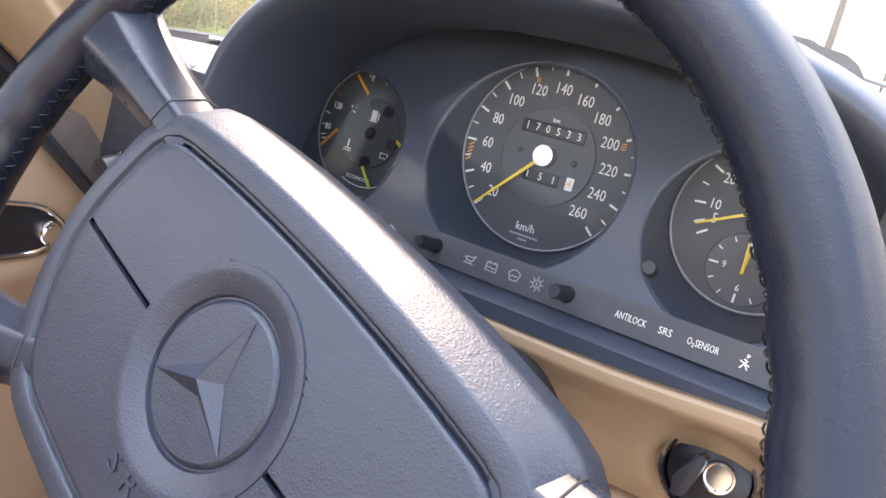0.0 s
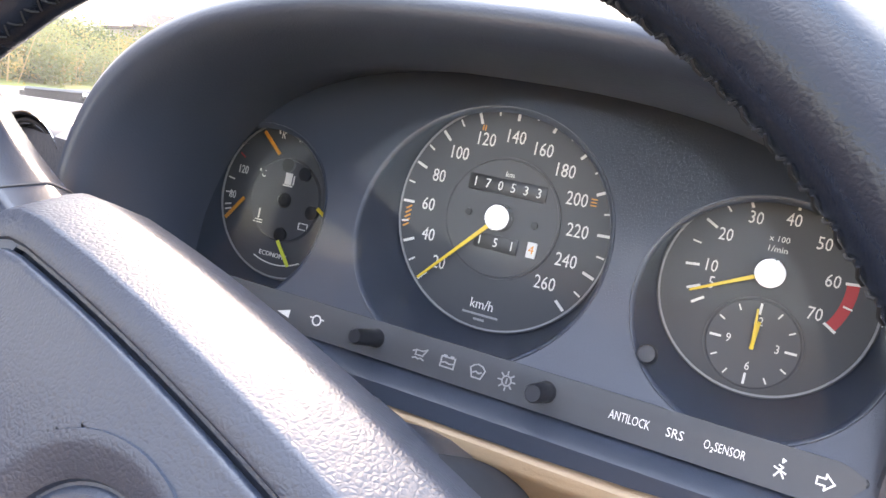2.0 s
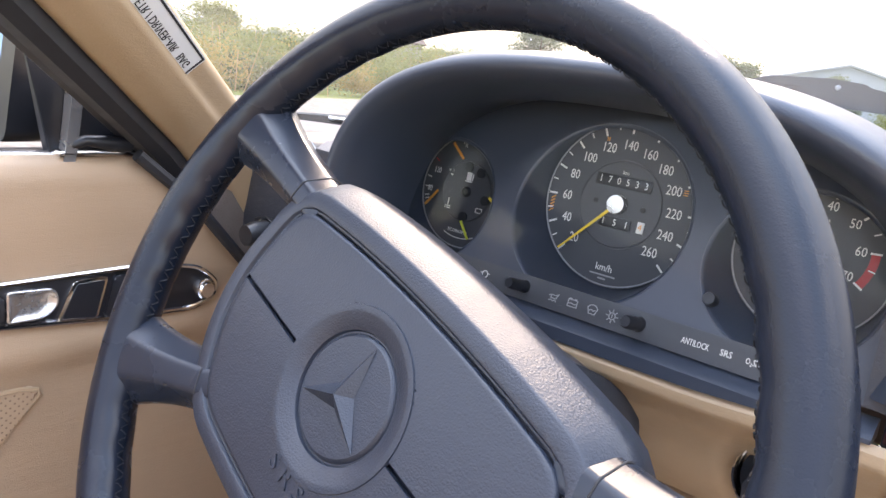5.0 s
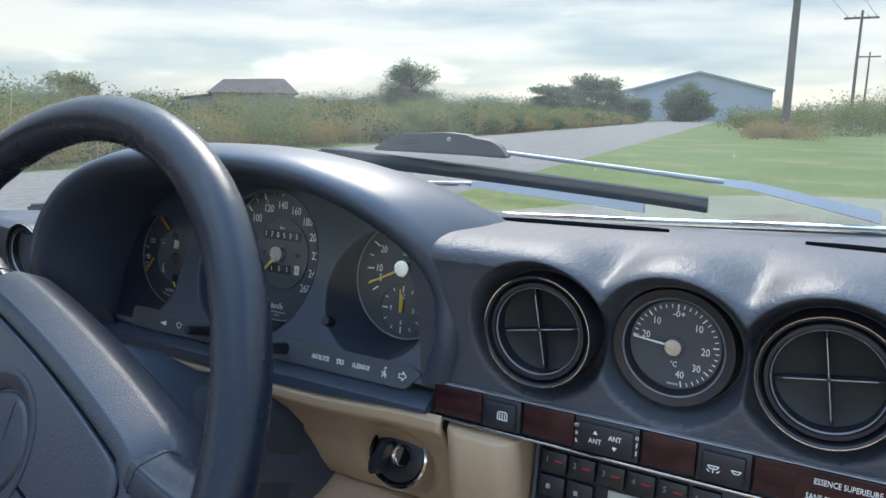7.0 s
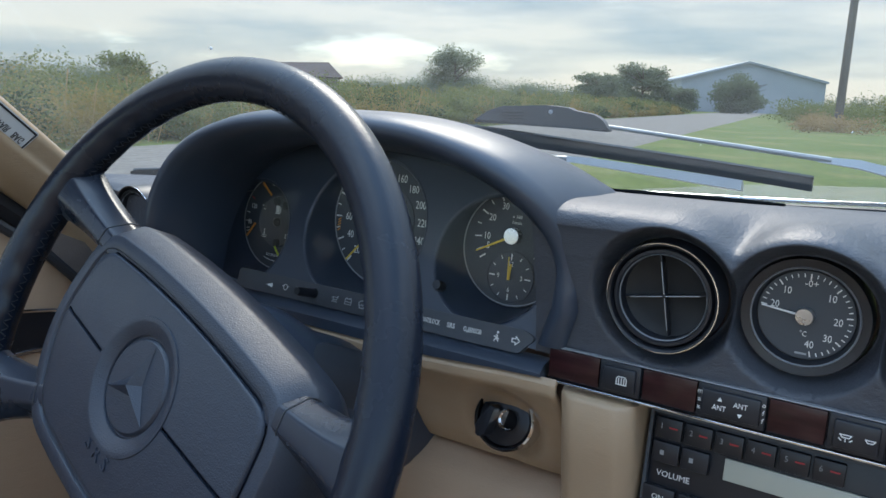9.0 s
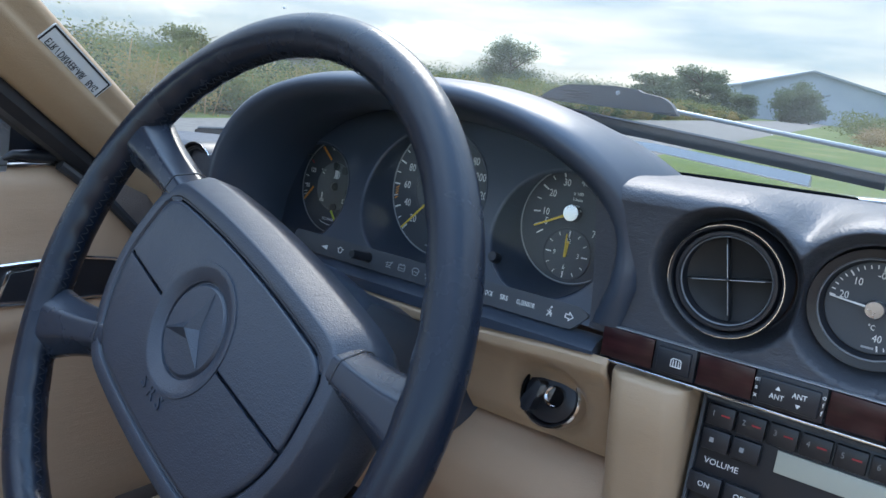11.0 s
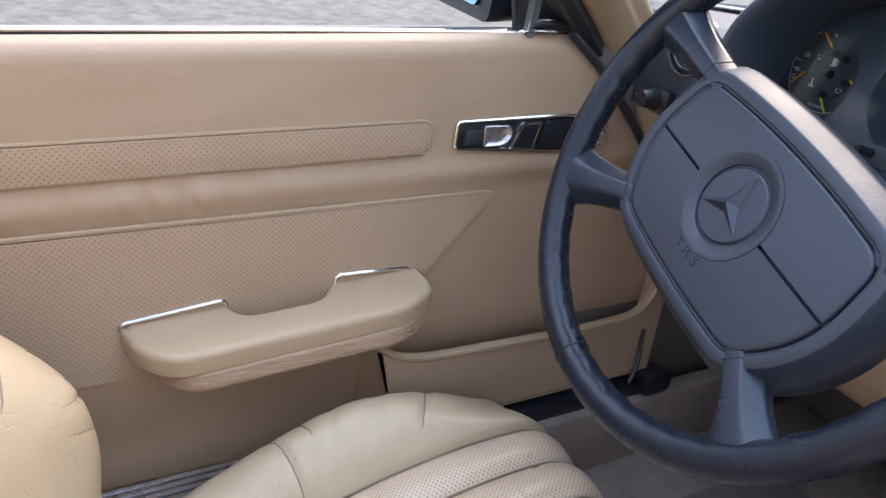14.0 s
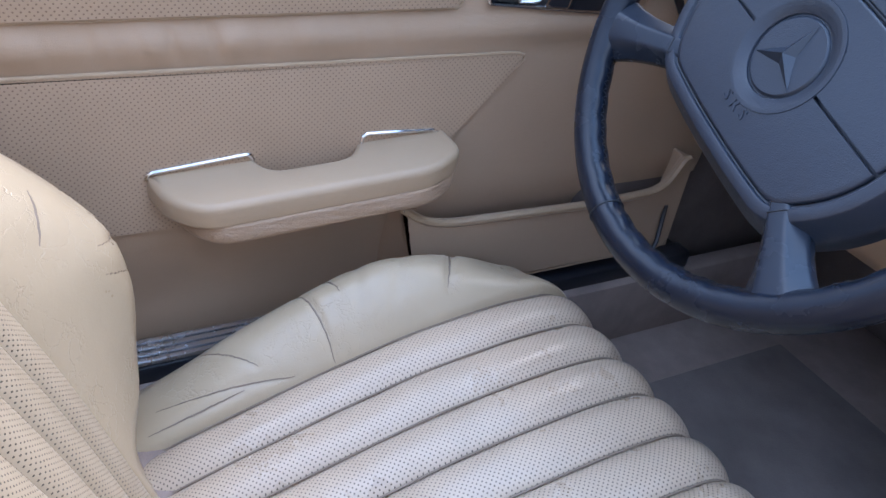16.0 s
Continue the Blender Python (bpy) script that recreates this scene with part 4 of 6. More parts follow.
def mirror():
    t = thing("wing_mirror", "black door mirror, its glass coloured sky blue", "wing mirror", (-0.40, 0.02, 0.87))
    c = Vector((-0.441, -0.012, 0.936))
    m = Matrix.Translation(c) @ pose(0, 0, 0, 84, 0, 9)
    out = rounded([(-0.080, -0.046), (0.088, -0.062), (0.094, 0.045), (0.060, 0.060), (-0.078, 0.056)], [0.022, 0.01, 0.01, 0.012, 0.022], 6)
    inn = rounded([(-0.069, -0.036), (0.068, -0.050), (0.073, 0.020), (0.057, 0.046), (-0.068, 0.046)], [0.014, 0.006, 0.01, 0.008, 0.014], 6)
    rings = [[(x, y, 0.000) for x, y in inn], [(x, y, 0.005) for x, y in inn], [(x, y, 0.007) for x, y in out], [(x, y, 0.002) for x, y in out],
             [(x * 0.97, y * 0.96, -0.03) for x, y in out], [(x * 0.8, y * 0.78, -0.055) for x, y in out], [(x * 0.4, y * 0.4, -0.066) for x, y in out]]
    part("housing", moved(loft(rings, True, False), m), M_BLACK, t, "black plastic shell")
    part("sky_tinted_glass", moved(prism([(x * 0.985, y * 0.97) for x, y in inn], -0.002, 0.003), m @ Matrix.Rotation(radians(-8), 4, "X")), M_MIRROR, t, "silvered glass with the sky's blue in its colour")
    part("foot", box((0.05, 0.035, 0.05), (-0.348, 0.048, 0.898), 0.012), M_BLACK, t)
    part("arm", tube([(-0.335, 0.048, 0.898), (-0.37, 0.046, 0.903), (-0.41, 0.035, 0.915)], [0.024, 0.024, 0.024], 10), M_BLACK, t)


mirror()


# ---- dashboard ----
LIPX, LIPW = 0.0246, 0.1747


def arch(k, n, grow=0.0, z_low=0.815):
    """Point k of n round the instrument hood, from foot to foot over the top."""
    a = math.pi * k / n
    c, s = math.cos(a), math.sin(a)
    x = -math.copysign(abs(c) ** 0.743, c) * (LIPW + grow)
    z = 0.868 + (0.107 + grow * 0.9) * abs(s) ** 0.743
    return x + LIPX, z


def hood_ring(grow, y_low, y_top, squash=1.0, n=48):
    out = []
    foot = 0.822
    xs, zs = arch(0, n, grow)
    for q in range(6):
        z = lerp(foot, zs, q / 6)
        out.append(Vector((xs + 0.008 * (1 - q / 6), y_low, z)))
    for k in range(n + 1):
        x, z = arch(k, n, grow)
        t = (z - 0.868) / 0.107
        out.append(Vector((x, lerp(y_low, y_top, t), 0.868 + (z - 0.868) * squash)))
    xe, ze = arch(n, n, grow)
    for q in range(6):
        z = lerp(ze, 0.842, (q + 1) / 6)
        out.append(Vector((xe - 0.008 * (q + 1) / 6, y_low, z)))
    for p in out:
        p.y += 0.046 * smooth01((p.x - LIPX) / 0.185) ** 2 * smooth01((0.985 - p.z) / 0.10)
        if p.y < 0.158:
            p.y = lerp(p.y, 0.158, smooth01((0.880 - p.z) / 0.058))
    return out


dash = thing("dashboard", "blue-black vinyl dashboard with round cowls", "dashboard", (0.2, 0.3, 0.80))
ring0 = hood_ring(-0.019, 0.172, 0.192)
for p in ring0:
    p.y = 0.1760 + (p.z - 0.868) * 0.424
rings = [ring0, hood_ring(-0.022, 0.142, 0.160), hood_ring(-0.012, 0.113, 0.128), hood_ring(-0.006, 0.1035, 0.119), hood_ring(0.0, 0.1025, 0.1176),
         hood_ring(0.0045, 0.1075, 0.1211, 0.994), hood_ring(0.007, 0.1205, 0.1321, 1.0), hood_ring(0.010, 0.1605, 0.1671, 0.979), hood_ring(0.0115, 0.186, 0.192, 0.928), hood_ring(0.013, 0.2105, 0.2171, 0.862),
         hood_ring(0.0145, 0.246, 0.247, 0.706), hood_ring(0.016, 0.2805, 0.2771, 0.531), hood_ring(0.02, 0.3505, 0.345, 0.470)]
part("instrument_hood", loft(rings, False), M_HOOD, dash, "arched instrument hood", smooth=60)

COWLS = [(0.2545, 0.886), (0.3275, 0.886), (0.4005, 0.886), (0.4735, 0.886)]


def rim_z(x):
    """Height of the pad's front edge, which rises over each cowl."""
    x = max(x, COWLS[0][0])
    vals = [0.886 + math.sqrt(max(0.0437 ** 2 - (x - cx) ** 2, 0.0)) for cx, _ in COWLS] + [0.908]
    k = 40.0
    return math.log(sum(math.exp(k * 4 * v) for v in vals)) / (k * 4)


def dash_fn(u, v):
    x = 0.176 + (1.0 - 0.176) * u
    ze = rim_z(x)
    fore = (ze - 0.908) / 0.025
    pts = [(0.160, 0.836), (0.160 - 0.004 * fore, 0.870), (0.156 - 0.011 * fore, ze - 0.016), (0.156 - 0.014 * fore, ze - 0.006), (0.161 - 0.013 * fore, ze + 0.001),
           (0.176 - 0.007 * fore, ze + 0.0045), (0.205, lerp(ze + 0.004, 0.933, 0.62)), (0.245, 0.9318), (0.30, 0.9275), (0.36, 0.9205), (0.445, 0.908)]
    s = v * (len(pts) - 1)
    i = min(int(s), len(pts) - 2)
    f = s - i
    p = [pts[max(i - 1, 0)], pts[i], pts[i + 1], pts[min(i + 2, len(pts) - 1)]]
    out = []
    for c in (0, 1):
        a, b, d, e = (q[c] for q in p)
        out.append(0.5 * (2 * b + (d - a) * f + (2 * a - 5 * b + 4 * d - e) * f * f + (3 * b - a - 3 * d + e) * f ** 3))
    y = out[0]
    if y > 0.2:
        y = 0.2 + (y - 0.2) * (glass_y(x) - 0.205) / 0.235
    return Vector((x, y, out[1]))


HOLE, MOUTH = 0.0336, 0.0420


def funnel(d):
    """How far a cowl's soft funnel has sunk at a distance from its axis."""
    return 0.019 * smooth01((MOUTH - d) / (MOUTH - HOLE)) ** 0.8


bm = sheet(dash_fn, 620, 170)
for cx, cz in COWLS:
    gap = lambda v: math.hypot(v.co.x - cx, v.co.z - cz) if v.co.y < 0.20 else 1.0
    bmesh.ops.delete(bm, geom=[f for f in bm.faces if all(gap(v) < HOLE for v in f.verts)], context="FACES")
    for v in bm.verts:
        d = gap(v)
        if d < HOLE:
            v.co.x, v.co.z = cx + (v.co.x - cx) * HOLE / d, cz + (v.co.z - cz) * HOLE / d
for v in bm.verts:
    if v.co.y < 0.20 and v.co.z < 0.93:
        v.co.y += funnel(min(math.hypot(v.co.x - cx, v.co.z - cz) for cx, cz in COWLS))
part("dash_pad", bm, M_DASH, dash, "grained vinyl crash pad", smooth=60)
part("dash_end", sheet(lambda u, v: Vector((lerp(-0.325, -0.14, u), 0.150 + 0.012 * math.cos(math.pi * u) + (0.0 if v < 0.5 else (v - 0.5) * 2 * (glass_y(lerp(-0.325, -0.14, u)) - 0.150)), (0.80 + 0.10 * v * 2 if v < 0.5 else 0.90 + 0.012 * (v - 0.5)) - 0.004 * (v == 0.5))), 20, 16), M_DASH, dash, "outer end of the crash pad")


def pad_top(x, y):
    """Height of the crash pad's top."""
    lo, hi = 0.45, 1.0
    for _ in range(24):
        mid = (lo + hi) / 2
        lo, hi = (mid, hi) if dash_fn((x - 0.176) / 0.824, mid).y < y else (lo, mid)
    return dash_fn((x - 0.176) / 0.824, lo).z


def rear_lip(u, v):
    x = lerp(0.178, 0.95, u)
    y0, e = glass_y(x) - 0.085, foot(x, 0.904)
    return Vector((lerp(x, e.x, v), lerp(y0, e.y - 0.002, v), lerp(pad_top(x, y0) - 0.002 * (1 - v), e.z, v ** 1.4)))


part("pad_lip", sheet(rear_lip, 40, 10), M_DASH, dash, "crowned rear edge of the crash pad", smooth=60)

# solid strips on the pad; their black stands in for the openings' shade
for x0, x1, y0, y1 in ((0.180, 0.292, 0.258, 0.284), (0.375, 0.49, 0.291, 0.286)):
    rings = []
    for k in range(17):
        x, y, w = lerp(x0, x1, k / 16), lerp(y0, y1, k / 16), 0.0078 * min(1, 0.35 + 4 * min(k, 16 - k) / 16)
        z = pad_top(x, y) + 0.0010
        rings.append([Vector((x, y + a * w, z + h)) for a, h in ((-1, -0.003), (-1, 0.0004), (-0.9, 0.0006), (0.9, 0.0006), (1, 0.0004), (1, -0.003))])
    part("defroster_slot", loft(rings), M_SLOT, dash, "dark defroster slot", smooth=30)

CW = pose(0, 0, 0, 90)


def pad_y(x, z):
    """How far forward the crash pad's face lies at a height."""
    lo, hi = 0.0, 0.42
    for _ in range(26):
        mid = (lo + hi) / 2
        lo, hi = (mid, hi) if dash_fn((x - 0.176) / 0.824, mid).z < z else (lo, mid)
    return dash_fn((x - 0.176) / 0.824, lo).y


for cx, cz in COWLS:
    spots = [(math.cos(2 * math.pi * k / 96), math.sin(2 * math.pi * k / 96)) for k in range(96)]
    front = [pad_y(cx + HOLE * c, cz + HOLE * s) + 0.019 for c, s in spots]
    rings = [[Vector((cx + r * c, lerp(y + dy, 0.188, deep), cz + r * s)) for (c, s), y in zip(spots, front)] for r, dy, deep in
             ((HOLE + 0.0010, 0.0008, 0), (HOLE - 0.0002, 0.0, 0), (0.0331, 0.002, 0), (0.0329, 0, 0.6), (0.0327, 0, 1.0))]
    part("cowl", loft(rings, True, False), M_DASH, dash, "round moulded cowl", smooth=60)


def vent(cx, cz, turn, name="air_vent", r=0.0315, y=0.158, tilt=0.0):
    t = thing(name, "round black air vent with a chrome ring and cross vane", "air vent", (cx, y, cz - r), "round air vents")
    m = Matrix.Translation((cx, y, cz)) @ pose(0, 0, 0, 90 + tilt, 0, 0)
    k = r / 0.0315
    part("outer_ring", lathe([(0.0322 * k, -0.014), (0.0322 * k, 0.004), (0.0318 * k, 0.0062), (0.0300 * k, 0.0056), (0.0286 * k, 0.001)], 72), M_BLACK, t, m=m)
    part("chrome_ring", lathe([(0.0317 * k, 0.0060), (0.0316 * k, 0.0066), (0.0312 * k, 0.0066), (0.0310 * k, 0.0056)], 72), M_CHROME, t, "thin chrome ring", m=m)
    part("inner_ring", lathe([(0.0286 * k, 0.001), (0.0276 * k, 0.0046), (0.0258 * k, 0.0046), (0.0244 * k, 0.002), (0.0238 * k, -0.018)], 72), M_BLACK, t, m=m)
    part("bright_ring", lathe([(0.0251 * k, 0.0034), (0.0248 * k, 0.0043), (0.0243 * k, 0.0032)], 72), M_STEEL, t, m=m)
    part("backing", lathe([(0, -0.0085), (0.018 * k, -0.0080), (0.0243 * k, -0.005)], 48), M_VOID, t, "dark inner baffle", m=m)
    for a in (0, 90):
        part("vane", moved(box((0.0470 * k, 0.0007, 0.007), (0, 0, -0.004), 0.0002), Matrix.Rotation(radians(turn + a), 4, "Z")), M_BLACK, t, m=m)
        part("vane_edge", moved(box((0.0400 * k, 0.0006, 0.0005), (0, 0, -0.0003), 0.0002), Matrix.Rotation(radians(turn + a), 4, "Z")), M_STEEL, t, "grey vane edge", m=m)
    part("vane_hub", moved(box((0.0022, 0.0022, 0.001), (0, 0, -0.0003), 0.0003), Matrix.Rotation(radians(turn), 4, "Z")), M_BLACK, t, m=m)
    return t


vent(0.2550, 0.8862, 10)
vent(0.4010, 0.8862, 8)


def spoke_mark(r0, r1, deg, w):
    """A scale mark from r0 to r1 at an angle clockwise from the top."""
    a = radians(deg)
    d, s = Vector((math.sin(a), math.cos(a), 0)), Vector((math.cos(a), -math.sin(a), 0))
    bm = bmesh.new()
    p = [d * r0 - s * w / 2, d * r0 + s * w / 2, d * r1 + s * w / 2, d * r1 - s * w / 2]
    low, top = [bm.verts.new(q) for q in p], [bm.verts.new(q + Vector((0, 0, 0.0003))) for q in p]
    bm.faces.new(top)
    for i in range(4):
        bm.faces.new((low[i], low[(i + 1) % 4], top[(i + 1) % 4], top[i]))
    return bm


def polar(r, deg, z=0.0):
    return Vector((r * math.sin(radians(deg)), r * math.cos(radians(deg)), z))


def needle(length, tail, w0, w1, deg, z):
    return moved(prism([(-w0 / 2, -tail), (w0 / 2, -tail), (w1 / 2, length), (-w1 / 2, length)], z, z + 0.0009, 0.0002), Matrix.Rotation(-radians(deg), 4, "Z"))


def hub_cap(r, z0, z1):
    return lathe([(r * 1.02, z0), (r * 1.02, z1 - 0.0008), (r * 0.95, z1), (0, z1 + 0.0002)], 40)


# thermometer in the middle cowl
thermo = thing("thermometer", "round black outside thermometer with white scale", "thermometer", (0.3275, 0.172, 0.858))
TM = Matrix.Translation((0.3262, 0.175, 0.8852)) @ CW @ Matrix.Diagonal((0.985, 0.985, 1, 1))
face = part("dial_face", lathe([(0, 0), (0.0245, 0), (0.025, -0.001)], 48), M_DIAL, thermo, m=TM)
part("bezel", lathe([(0.0330, -0.010), (0.0330, 0.004), (0.0322, 0.0062), (0.0300, 0.0058), (0.0272, 0.0052), (0.0262, 0.003), (0.0248, 0.0006)], 56), M_BLACK, thermo, "black stepped bezel", m=TM)
part("chrome_ring", lathe([(0.0276, 0.0054), (0.0271, 0.0062), (0.0265, 0.0052)], 56), M_STEEL, thermo, m=TM)
for k in range(31):
    deg = -82 + k * 250 / 30
    big = k % 5 == 0
    part("scale_mark", spoke_mark(0.0200 if big else 0.0212, 0.0232, deg, 0.0007 if big else 0.0005), M_WHITE, face, m=TM @ Matrix.Translation((0, 0, 0.0003)))
for s, deg in (("20", -76), ("10", -40), ("10", 47), ("20", 94), ("30", 132), ("40", 167)):
    text(s, 0.0058, TM @ Matrix.Translation(polar(0.0163, deg, 0.0005)), "numeral", M_WHITE, face, wide=0.8)
text("-0+", 0.005, TM @ Matrix.Translation(polar(0.0178, 4, 0.0005)), "numeral", M_WHITE, face)
text("°C", 0.0042, TM @ Matrix.Translation((0, -0.0104, 0.0005)), "numeral", M_WHITE, face, wide=0.8)
part("maker_mark", box((0.006, 0.0011, 0.0003), (0, -0.0215, 0.0004)), M_GREY_PRINT, face, m=TM)
part("needle", needle(0.0225, 0.004, 0.0012, 0.0007, -83, 0.002), M_WHITE, thermo, "white needle", m=TM)
part("needle_hub", hub_cap(0.0046, 0.0005, 0.005), M_ALU, thermo, "turned metal cap", m=TM)

# ---- instruments under the hood ----
cluster = thing("instrument_cluster", "black instrument cluster with three round dials", "instruments", (0.02, 0.19, 0.82))
TILT8 = 82.0
FACE = pose(0, 0.1755, 0.868, 67)
STEEP = math.cos(radians(23))
fuel_c, spd_c, tac_c = (-0.110, 0.878), (0.011, 0.894), (0.128, 0.888)


def plate_with_holes(outline, holes, z=0.0):
    bm = bmesh.new()
    edges = []
    loops = [outline] + [[(cx + r * math.cos(2 * math.pi * k / 56), cy + r * math.sin(2 * math.pi * k / 56)) for k in range(56)] for cx, cy, r in holes]
    for lp in loops:
        vs = [bm.verts.new((x, y, z)) for x, y in lp]
        edges += [bm.edges.new((vs[i], vs[(i + 1) % len(vs)])) for i in range(len(vs))]
    bmesh.ops.triangle_fill(bm, use_beauty=True, use_dissolve=False, edges=edges)
    return bm


inner = [(arch(k, 48, -0.0165)[0], arch(k, 48, -0.0165)[1] - 0.868) for k in range(49)]
inner = [(inner[0][0], -0.032)] + inner + [(inner[-1][0], -0.032)]
inner = [(x, y / STEEP) for x, y in inner][::-1]
WELLS = [(fuel_c, 0.0462, 0.0425), (spd_c, 0.0580, 0.0535), (tac_c, 0.0462, 0.0425)]
holes = [(c[0], (c[1] - 0.003 - 0.868) / STEEP, r) for c, r, _ in WELLS]
part("front_panel", plate_with_holes(inner, holes), M_HOOD, cluster, "blue-black moulded panel", m=FACE, smooth=30)


def dial_matrix(c, back=0.042):
    return Matrix.Translation((c[0], 0.170 + back + 0.07 * (c[1] - 0.868), c[1])) @ pose(0, 0, 0, TILT8)


for (c, r0, r1), (hx, hy, hr) in zip(WELLS, holes):
    dm = dial_matrix(c)
    ringp = lambda r, z: [FACE @ Vector((hx + r * math.cos(2 * math.pi * k / 72), hy + r * math.sin(2 * math.pi * k / 72), z)) for k in range(72)]
    ringd = lambda r, z: [dm @ Vector((r * math.cos(2 * math.pi * k / 72), r * math.sin(2 * math.pi * k / 72), z)) for k in range(72)]
    part("dial_well", loft([ringp(hr + 0.0012, -0.0005), ringp(hr + 0.0006, 0.0007), ringp(hr - 0.0004, 0.0004), ringp(hr - 0.0014, -0.0018), ringd(r1 + 0.0010, 0.0012), ringd(r1, -0.001)], True, False), M_HOOD, cluster, "flared dial well", smooth=60)


def dial(name, c, r, label):
    dm = dial_matrix(c)
    d = part(name, lathe([(0, 0), (r, 0), (r + 0.001, -0.002)], 72), M_DIAL, cluster, label, m=dm)
    part("white_ring", lathe([(r - 0.0006, 0.0002), (r - 0.0006, 0.0010), (r - 0.0014, 0.0010), (r - 0.0014, 0.0002)], 72, True), M_GREY_PRINT, d, "thin white outline", m=dm)
    return d, dm


spd, DM = dial("speedometer", spd_c, 0.0535, "round black speedometer marked in kilometres")
up3 = Matrix.Translation((0, 0, 0.0004))
for k in range(25):
    v = 20 + 10 * k
    deg = -136.5 + (v - 20) * 1.119
    long = v % 20 == 0
    part("scale_mark", spoke_mark(0.0455 if long else 0.0478, 0.0513, deg, 0.0013 if long else 0.0008), M_WHITE, spd, m=DM @ up3)
for v in range(20, 261, 20):
    deg = -136.5 + (v - 20) * 1.119
    text(str(v), 0.0088, DM @ Matrix.Translation(polar(0.0378 if v < 160 else 0.0365, deg, 0.0005)), "numeral", M_WHITE, spd, wide=0.78)
part("centre_disc", lathe([(0, 0.0004), (0.0272, 0.0004), (0.0276, 0.0014), (0.0284, 0.0014), (0.0286, 0.0)], 64), M_DIAL_IN, spd, m=DM)
text("km/h", 0.0066, DM @ Matrix.Translation((0, -0.0415, 0.0005)), "unit_mark", M_WHITE, spd, wide=0.9)
text("km", 0.0036, DM @ Matrix.Translation((0, 0.0205, 0.0008)), "unit_mark", M_WHITE, spd)
part("maker_mark", box((0.018, 0.0010, 0.0003), (0, -0.0462, 0.0005)), M_GREY_PRINT, spd, m=DM)
part("maker_mark", box((0.0055, 0.0010, 0.0003), (0, -0.0486, 0.0005)), M_GREY_PRINT, spd, m=DM)
part("odometer", box((0.0385, 0.0076, 0.0012), (0, 0.0145, 0.0008), 0.0003), M_BLACK, spd, "black counter window", m=DM)
for k, ch in enumerate("170533"):
    text(ch, 0.0062, DM @ Matrix.Translation((-0.0158 + 0.0063 * k, 0.0145, 0.0016)), "digit", M_WHITE, spd, wide=0.85)
part("trip_counter", box((0.0215, 0.0072, 0.0012), (0.0002, -0.0118, 0.0008), 0.0003), M_BLACK, spd, "black counter window", m=DM)
for k, ch in enumerate("151"):
    text(ch, 0.0060, DM @ Matrix.Translation((-0.0078 + 0.0080 * k, -0.0118, 0.0016)), "digit", M_WHITE, spd, wide=0.85)
part("trip_tenth", box((0.0046, 0.0072, 0.0012), (0.0178, -0.0112, 0.0009), 0.0003), M_WHITE, spd, "white counter wheel", m=DM)
text("4", 0.0055, DM @ Matrix.Translation((0.0178, -0.0112, 0.0017)), "digit", M_ORANGE, spd)
for sx in (-0.0165, 0.0165):
    part("screw", lathe([(0, 0.0014), (0.0016, 0.0012), (0.0018, 0.0004)], 14), M_BLACK, spd, m=DM @ Matrix.Translation((sx, 0.0, 0)))
for k in range(5):
    part("warning_hatch", moved(box((0.0034, 0.0008, 0.0003)), Matrix.Translation((-0.0476, -0.0042 - 0.0022 * k, 0.0005)) @ Matrix.Rotation(radians(35), 4, "Z")), M_ORANGE, spd, m=DM)
for k in range(3):
    part("speed_hint", moved(box((0.0028, 0.0006, 0.0003)), Matrix.Translation((0.0408, 0.0172 - 0.0014 * k, 0.0005))), M_ORANGE, spd, m=DM)
for k in (-1, 1):
    part("speed_hint", moved(box((0.0005, 0.0026, 0.0003)), Matrix.Translation((-0.0176 + k * 0.0006, 0.0398, 0.0005))), M_ORANGE, spd, m=DM)
part("needle", needle(0.0495, 0.006, 0.0021, 0.0011, -137, 0.0040), M_YELLOW, spd, "yellow needle", m=DM)
part("needle_hub", hub_cap(0.0061, 0.0005, 0.0066), M_ALU, spd, "turned metal cap", m=DM)

tac, DM = dial("tachometer", tac_c, 0.0425, "round black rev counter with a clock")
HB = (0.0, 0.0085)
hubm = DM @ Matrix.Translation((HB[0], HB[1], 0))
TSC = [(0, -125), (5, -114), (10, -96), (20, -60), (30, -26), (40, 10), (50, 47), (60, 85), (70, 122)]
for v, deg in TSC:
    part("scale_mark", spoke_mark(0.0272, 0.0328, deg, 0.0011), M_WHITE, tac, m=hubm @ up3)
    if v:
        text(str(v), 0.0074, hubm @ Matrix.Translation(polar(0.0228, deg, 0.0005)), "numeral", M_WHITE, tac, wide=0.8)
for deg in (-78, -43, -8, 28, 66, 103):
    part("scale_mark", spoke_mark(0.0290, 0.0325, deg, 0.0007), M_WHITE, tac, m=hubm @ up3)
bmr = bmesh.new()
ra = [[bmr.verts.new(polar(r, 86 + 36 * k / 14, 0.0003)) for r in (0.0278, 0.0322)] for k in range(15)]
for a, b in zip(ra, ra[1:]):
    bmr.faces.new((a[0], a[1], b[1], b[0]))
part("red_band", bmr, M_RED, tac, "red limit band", m=hubm)
text("x 100", 0.0034, DM @ Matrix.Translation((0.0005, 0.0225, 0.0005)), "unit_mark", M_WHITE, tac)
text("1/min", 0.0036, DM @ Matrix.Translation((0.0005, 0.0183, 0.0005)), "unit_mark", M_WHITE, tac)
part("needle", needle(0.0315, 0.005, 0.0020, 0.0010, -116, 0.0040), M_YELLOW, tac, "yellow needle", m=hubm)
part("needle_hub", hub_cap(0.0060, 0.0005, 0.0066), M_ALU, tac, "turned metal cap", m=hubm)
